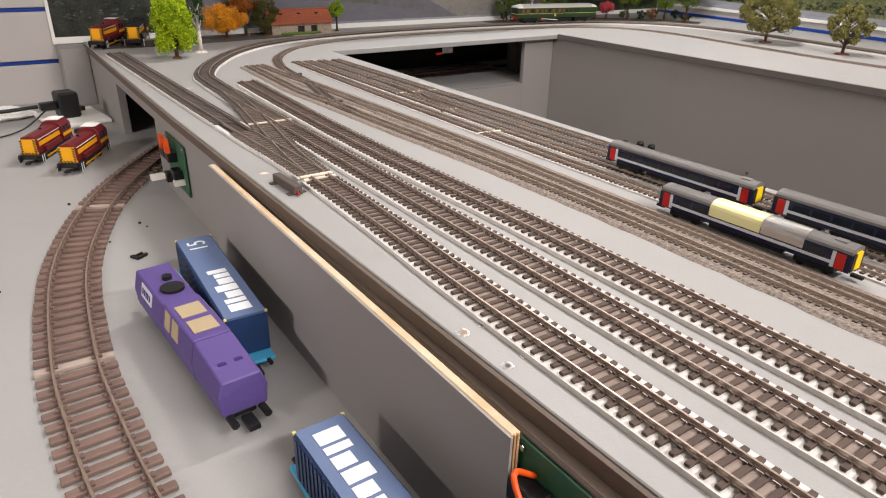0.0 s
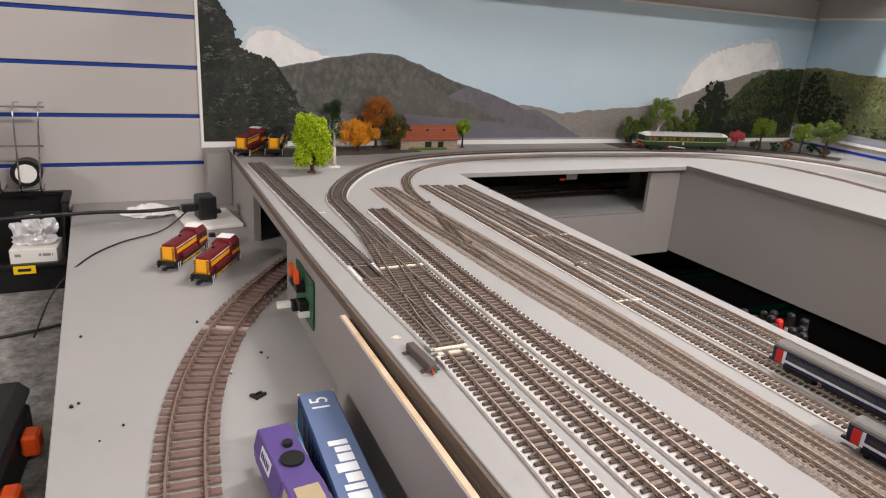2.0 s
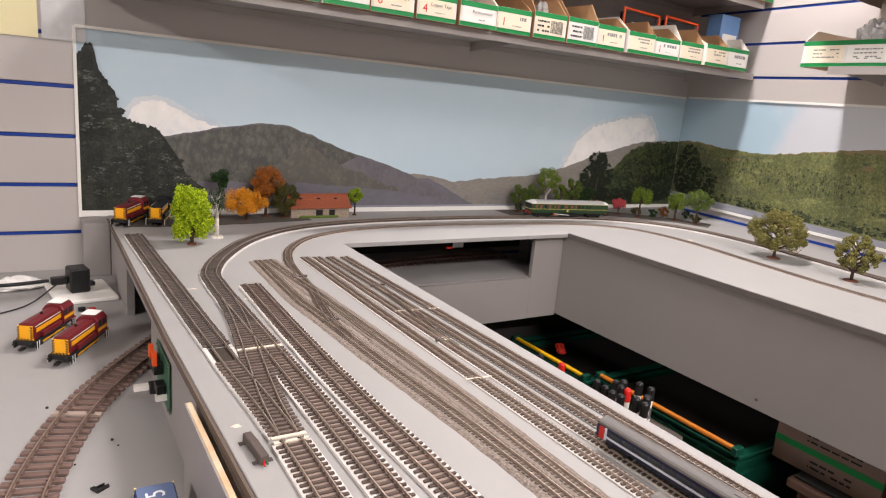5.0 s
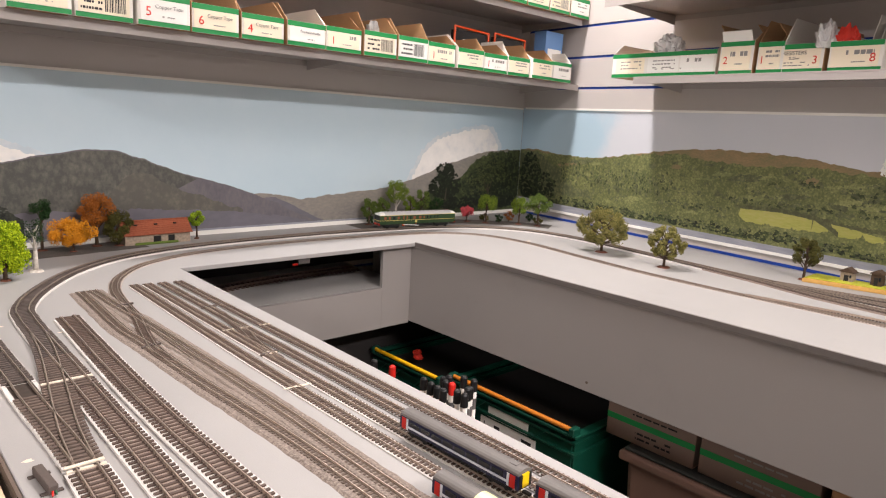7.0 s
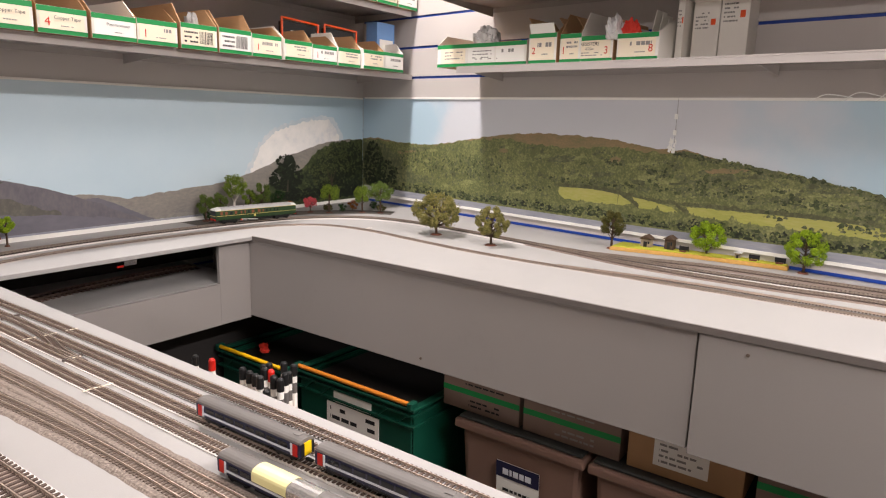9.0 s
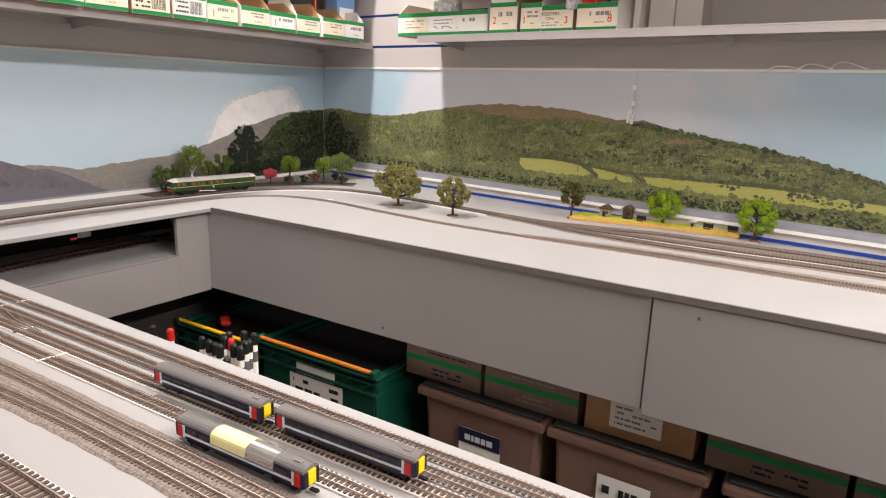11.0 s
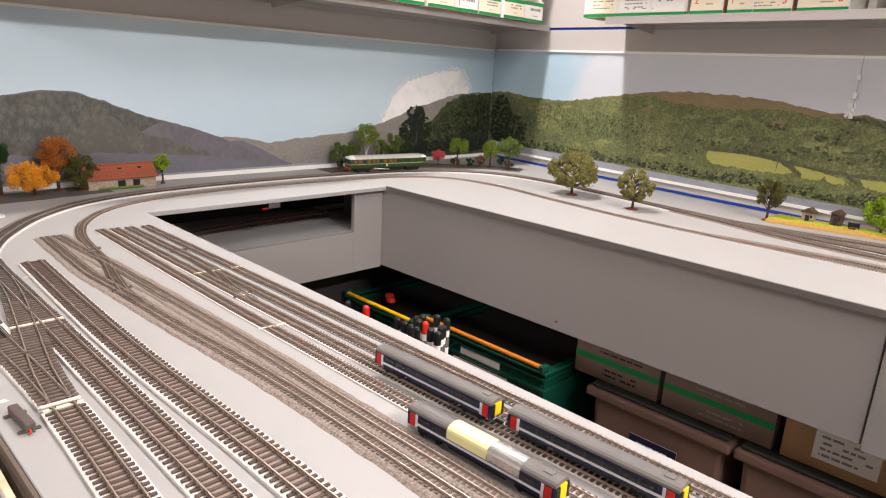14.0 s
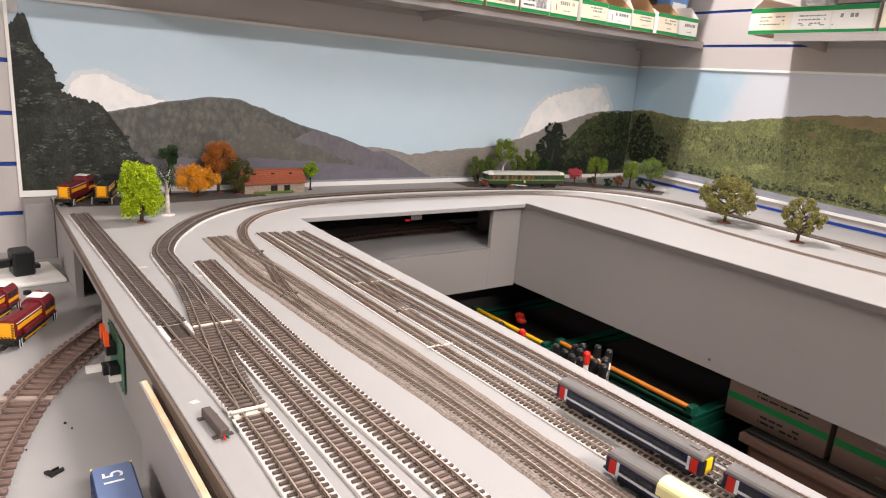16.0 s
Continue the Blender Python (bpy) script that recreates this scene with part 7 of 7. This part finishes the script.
crumple("bubble_bag", "crinkled clear bag of fittings in the black crate", "bag", -0.362, 1.355, 0.8505, 0.036, 0.03, 0.03, M["bag"], 21)
t = thing("tool_case", "dark green-black tool case with an orange latch", "case", -0.515, 0.39, 0.7755, -4)
part("case_body", slab(0, 0.17, 0, 0.42, 0, 0.06, 0.008), M["crateblack"], t)
part("case_lid", slab(-0.002, 0.172, -0.002, 0.422, 0.0605, 0.085, 0.01), M["crateblack"], t)
part("orange_latch", slab(0.173, 0.19, 0.24, 0.265, 0.03, 0.055, 0.003), M["orange"], t)
part("orange_latch", slab(0.173, 0.19, 0.34, 0.365, 0.03, 0.055, 0.003), M["orange"], t)
ob = wire("floor_lead", [(-0.9, 1.06, 0.778), (-0.6, 1.09, 0.779), (-0.42, 1.10, 0.778), (-0.302, 1.125, 0.781)], 0.0025, M["black"])
tagged(ob, "thin black lead lying on the carpet", "cable")

t = thing("wire_rack", "chrome wire display rack hanging on the slatted wall", "rack", -0.40, 1.44, 0.93)
for x in (-0.06, -0.02, 0.02, 0.06):
    wire("chrome_wire", [(x, 0.05, 0.16), (x, -0.02, 0.16), (x * 0.9, -0.03, 0.08), (x * 0.8, -0.02, 0.005), (x * 0.8, 0.05, 0.0)], 0.0016, M["steel"], t)
for z0, y0, w in ((0.16, -0.02, 0.07), (0.09, -0.03, 0.062), (0.005, -0.02, 0.055)):
    part("cross_wire", rod((-w, y0, z0), (w, y0, z0), 0.0018, n=6), M["steel"], t)
t2 = thing("tape_roll", "roll of black and white tape in the wire rack", "tape", -0.375, 1.452, 0.9365)
bm = rod((0.0, -0.016, 0.026), (0.0, 0.016, 0.026), 0.026, n=24)
part("tape_body", bm, M["black"], t2)
part("tape_core", rod((0, -0.0175, 0.026), (0, 0.0175, 0.026), 0.018, n=24), M["paper"], t2)
t = thing("aerosol_can", "navy aerosol can with red and white print in the rack", "can", -0.445, 1.456, 0.9365)
part("can_body", rod((0, 0, 0), (0, 0, 0.15), 0.024, n=24), M["navy"], t)
part("red_print", rod((0, 0, 0.05), (0, 0, 0.075), 0.0243, n=24), M["bufferred"], t)
part("white_print", rod((0, 0, 0.10), (0, 0, 0.12), 0.0243, n=24), M["paper"], t)
part("can_dome", rod((0, 0, 0.15), (0, 0, 0.162), 0.024, 0.012, n=24), M["steel"], t)
for x0, x1, z0, z1, m, lab in ((-0.50, -0.278, 1.315, 1.50, "paper", "white paper sheet pinned to the slatted wall"), (-0.19, -0.111, 1.352, 1.45, "note", "cream paper note on the slatted wall"), (-0.105, -0.03, 1.352, 1.45, "bag", "clear plastic sleeve on the slatted wall")):
    bm = slab(x0, x1, 1.4972, 1.4985, z0, z1)
    tagged(part("wall_note", bm, M[m]), lab, "paper")

# ---------------------------------------------------------------- under the far bench


def tote(x, y, z, L, W, H, bar, label, text):
    """A green tote crate with ribbed rim and a carrying bar along its front edge."""
    t = thing("tote_crate", label, "crate", x, y, z, 0, "green tote crates")
    part("crate_floor", slab(0.01, L - 0.01, 0.01, W - 0.01, 0.001, 0.007), M["crate"], t)
    for nm, b in (("side_wall", (0.012, L - 0.012, 0.008, 0.012)), ("side_wall", (0.012, L - 0.012, W - 0.012, W - 0.008)), ("end_wall", (0.008, 0.012, 0.0122, W - 0.0122)), ("end_wall", (L - 0.012, L - 0.008, 0.0122, W - 0.0122))):
        part(nm, slab(*b, 0.0, H - 0.012, 0.001), M["crate"], t)
    for k, zz in enumerate((0.0, 0.018, 0.045)):
        rim = bmesh.new()
        o = 0.0 if k else -0.006
        for b in ((o, L - o, o, 0.014), (o, L - o, W - 0.014, W - o), (o, 0.014, 0.0142, W - 0.0142), (L - 0.014, L - o, 0.0142, W - 0.0142)):
            box(rim, *b, H - zz - 0.006, H - zz, 0.001)
        part("rim_rib", rim, M["crate"], t)
    for v in (0.04, 0.10, W - 0.10, W - 0.04):
        part("brace_rib", prism([(v - 0.028, H - 0.017), (v + 0.004, H - 0.044), (v + 0.008, H - 0.044), (v - 0.022, H - 0.017)], "x", -0.004, 0.0078), M["crate"], t)
    part("carry_bar", rod((0.0, 0.012, H + 0.008), (0.0, W - 0.012, H + 0.008), 0.0054, n=14), M[bar], t, "orange carrying bar")
    for v in (0.008, W - 0.008):
        part("bar_bracket", slab(-0.008, 0.016, v - 0.007, v + 0.007, H - 0.004, H + 0.014, 0.002), M["crate"], t)
    if text:
        part("grip_window", slab(0.0045, 0.0075, W * 0.34, W * 0.66, H - 0.055, H - 0.028, 0.001), M["paper"], t)
        lab = part("paper_label", slab(0.0055, 0.0075, W * 0.28, W * 0.72, H - 0.135, H - 0.06), M["paper"], t)
        bm = bmesh.new()
        bars(bm, W * 0.31, W * 0.69, H - 0.13, H - 0.064, 3, lambda b, u0, u1, v0, v1: b.faces.new([b.verts.new((0.0052, u, v)) for u, v in ((u0, v0), (u1, v0), (u1, v1), (u0, v1))]), 3, 0.45)
        tagged(part("hand_written_note", bm, M["ink"], lab), kind="stuff")
    # dark block in place of contents: paints the shade inside the crate
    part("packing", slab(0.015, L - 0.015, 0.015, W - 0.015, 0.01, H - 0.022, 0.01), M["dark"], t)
    return t


tote(1.0, 0.595, 0.345, 0.56, 0.385, 0.345, "bar", "green tote crate with an orange bar and paper label", True)
tote(1.0, 0.595, 0.0, 0.56, 0.385, 0.342, "bar", "green tote crate underneath another", False)
tote(0.99, 1.0, 0.33, 0.56, 0.29, 0.34, "baryellow", "green tote crate with a yellow bar", False)
tote(0.99, 1.0, 0.0, 0.56, 0.29, 0.32, "baryellow", "green tote crate underneath another", False)
for k, (x, y) in enumerate(((1.02, 1.16), (1.04, 1.19))):
    crumple("red_bag", "scrap of red plastic lying on the crate", "bag", x + 0.03, y, 0.672, 0.012, 0.012, 0.008, M["red"], 31 + k)
t = thing("plain_carton", "plain brown carton under the paint pens", "carton", 0.42, 0.42, 0.0)
part("carton_body", slab(0, 0.18, 0, 0.24, 0, 0.835, 0.002), M["card"], t)


def pen(x, y, z, h, r, cap, label):
    t = thing("paint_pen", label, "pen", x, y, z, 0, "paint pens")
    part("barrel", rod((0, 0, 0), (0, 0, h * 0.85), r, n=14), M["paper"], t)
    cp = bmesh.new()
    tube(cp, (0, 0, h * 0.85), (0, 0, h * 0.98), r * 1.15, r * 1.1, 14)
    tube(cp, (0, 0, h * 0.98), (0, 0, h), r * 1.1, r * 0.7, 14)
    part("cap", cp, M[cap], t)
    part("dark_print", rod((0, 0, h * 0.62), (0, 0, h * 0.76), r * 1.015, n=14), M["softink"], t)


spots = [(0.507, 0.53), (0.507, 0.514), (0.545, 0.53), (0.543, 0.515), (0.528, 0.506), (0.506, 0.500), (0.496, 0.477), (0.561, 0.503), (0.567, 0.488), (0.547, 0.476), (0.507, 0.461), (0.529, 0.463), (0.506, 0.446), (0.486, 0.451)]
rp = random.Random(11)
for k, (x, y) in enumerate(spots):
    pen(x, y, 0.8352, 0.128 - 0.016 * rp.random(), 0.0047, "black", "white paint pen with a glossy black cap")
pen(0.497, 0.59, 0.8352, 0.122, 0.0047, "bufferred", "white bottle with a red cap")
pen(0.505, 0.645, 0.8352, 0.112, 0.0047, "black", "white paint pen with a glossy black cap")
pen(0.532, 0.497, 0.8352, 0.118, 0.0045, "bufferred", "white paint pen with a small red cap")


def storage_box(x, y, z, L, W, H, label, lidded, seed):
    t = thing("storage_box", label, "box", x, y, z, 0, "pink storage boxes")
    bm = slab(0, L, 0, W, 0, H - 0.03, 0.012, 2)
    for v in bm.verts:
        f = 1 - 0.10 * (1 - v.co.z / H)
        v.co.x, v.co.y = L / 2 + (v.co.x - L / 2) * f, W / 2 + (v.co.y - W / 2) * f
    part("box_body", bm, M["tan"], t)
    part("rim", slab(-0.012, L + 0.012, -0.012, W + 0.012, H - 0.0295, H - 0.008, 0.006, 2), M["tan"], t)
    if lidded:
        part("lid", slab(-0.004, L + 0.004, -0.004, W + 0.004, H - 0.0078, H, 0.003), M["tanlid"], t, "dark grey lid")
        q = lambda b, u0, u1, v0, v1: b.faces.new([b.verts.new((-0.0035 + 0.06 * (1 - v / H) * L * 0.5, u, v)) for u, v in ((u0, v0), (u1, v0), (u1, v1), (u0, v1))])
        bm = bmesh.new()
        q(bm, W * 0.3, W * 0.66, H - 0.2, H - 0.075)
        lab = part("paper_label", bm, M["paper"], t)
        lab.location.x -= 0.002
        bm = bmesh.new()
        if seed % 2:
            q(bm, W * 0.3, W * 0.66, H - 0.112, H - 0.075)
            part("navy_band", bm, M["navy"], t).location.x -= 0.004
            bm = bmesh.new()
            bars(bm, W * 0.33, W * 0.6, H - 0.104, H - 0.086, 1, q, seed, 0.8)
            part("white_bars", bm, M["bandwhite"], t).location.x -= 0.006
            bm = bmesh.new()
            bars(bm, W * 0.33, W * 0.6, H - 0.18, H - 0.13, 3, q, seed, 0.4)
        else:
            bars(bm, W * 0.33, W * 0.63, H - 0.19, H - 0.085, 3, q, seed, 0.5)
        part("dark_bars", bm, M["ink"], t).location.x -= 0.006
    return t


for k, y in enumerate((0.235, -0.085, -0.42)):
    storage_box(1.085, y, 0.335, 0.42, 0.29, 0.335, "dusty pink plastic storage box with a dark lid", True, 1 + k)
    storage_box(1.085, y, 0.0, 0.42, 0.29, 0.33, "dusty pink plastic storage box underneath another", False, 1)


def goods_box(x, y, z, W, H, label, seed, D=0.22):
    t = thing("goods_carton", label, "carton", x, y, z, 0, "white and green goods cartons")
    # body colour already holds the shade beneath the bench
    part("carton_body", slab(0, D, 0, W, 0, H, 0.001), M["shadedcard"], t)
    part("green_band", slab(-0.0008, -0.0002, 0.0, W, H * 0.42, H * 0.56), M["green"], t, "bright green printed band")
    q = lambda b, u0, u1, v0, v1: b.faces.new([b.verts.new((-0.0006, u, v)) for u, v in ((u0, v0), (u1, v0), (u1, v1), (u0, v1))])
    bm = bmesh.new()
    bars(bm, W * 0.2, W * 0.7, H * 0.64, H * 0.86, 2, q, seed, 0.35)
    bars(bm, W * 0.25, W * 0.65, H * 0.1, H * 0.34, 2, q, seed + 3, 0.4)
    tagged(part("print", bm, M["greyink"] if seed % 2 else M["ink"], t), kind="stuff")
    return t


for k, (y, W) in enumerate(((0.39, 0.2), (0.165, 0.215), (-0.30, 0.22), (-0.53, 0.22))):
    goods_box(1.105, y, 0.6705, W, 0.092, "white and green goods carton stacked under the bench", k)
t = thing("brown_carton", "brown cardboard carton with a white address label", "carton", 1.105, -0.06, 0.6705)
part("carton_body", slab(0, 0.2, 0, 0.21, 0, 0.09, 0.001), M["card"], t)
lb = part("paper_label", slab(-0.0012, -0.0002, 0.06, 0.16, 0.02, 0.075), M["paper"], t)
bm = bmesh.new()
bars(bm, 0.07, 0.15, 0.025, 0.07, 4, lambda b, u0, u1, v0, v1: b.faces.new([b.verts.new((-0.0016, u, v)) for u, v in ((u0, v0), (u1, v0), (u1, v1), (u0, v1))]), 2, 0.4)
tagged(part("grey_bars", bm, M["greyink"], lb), kind="stuff")
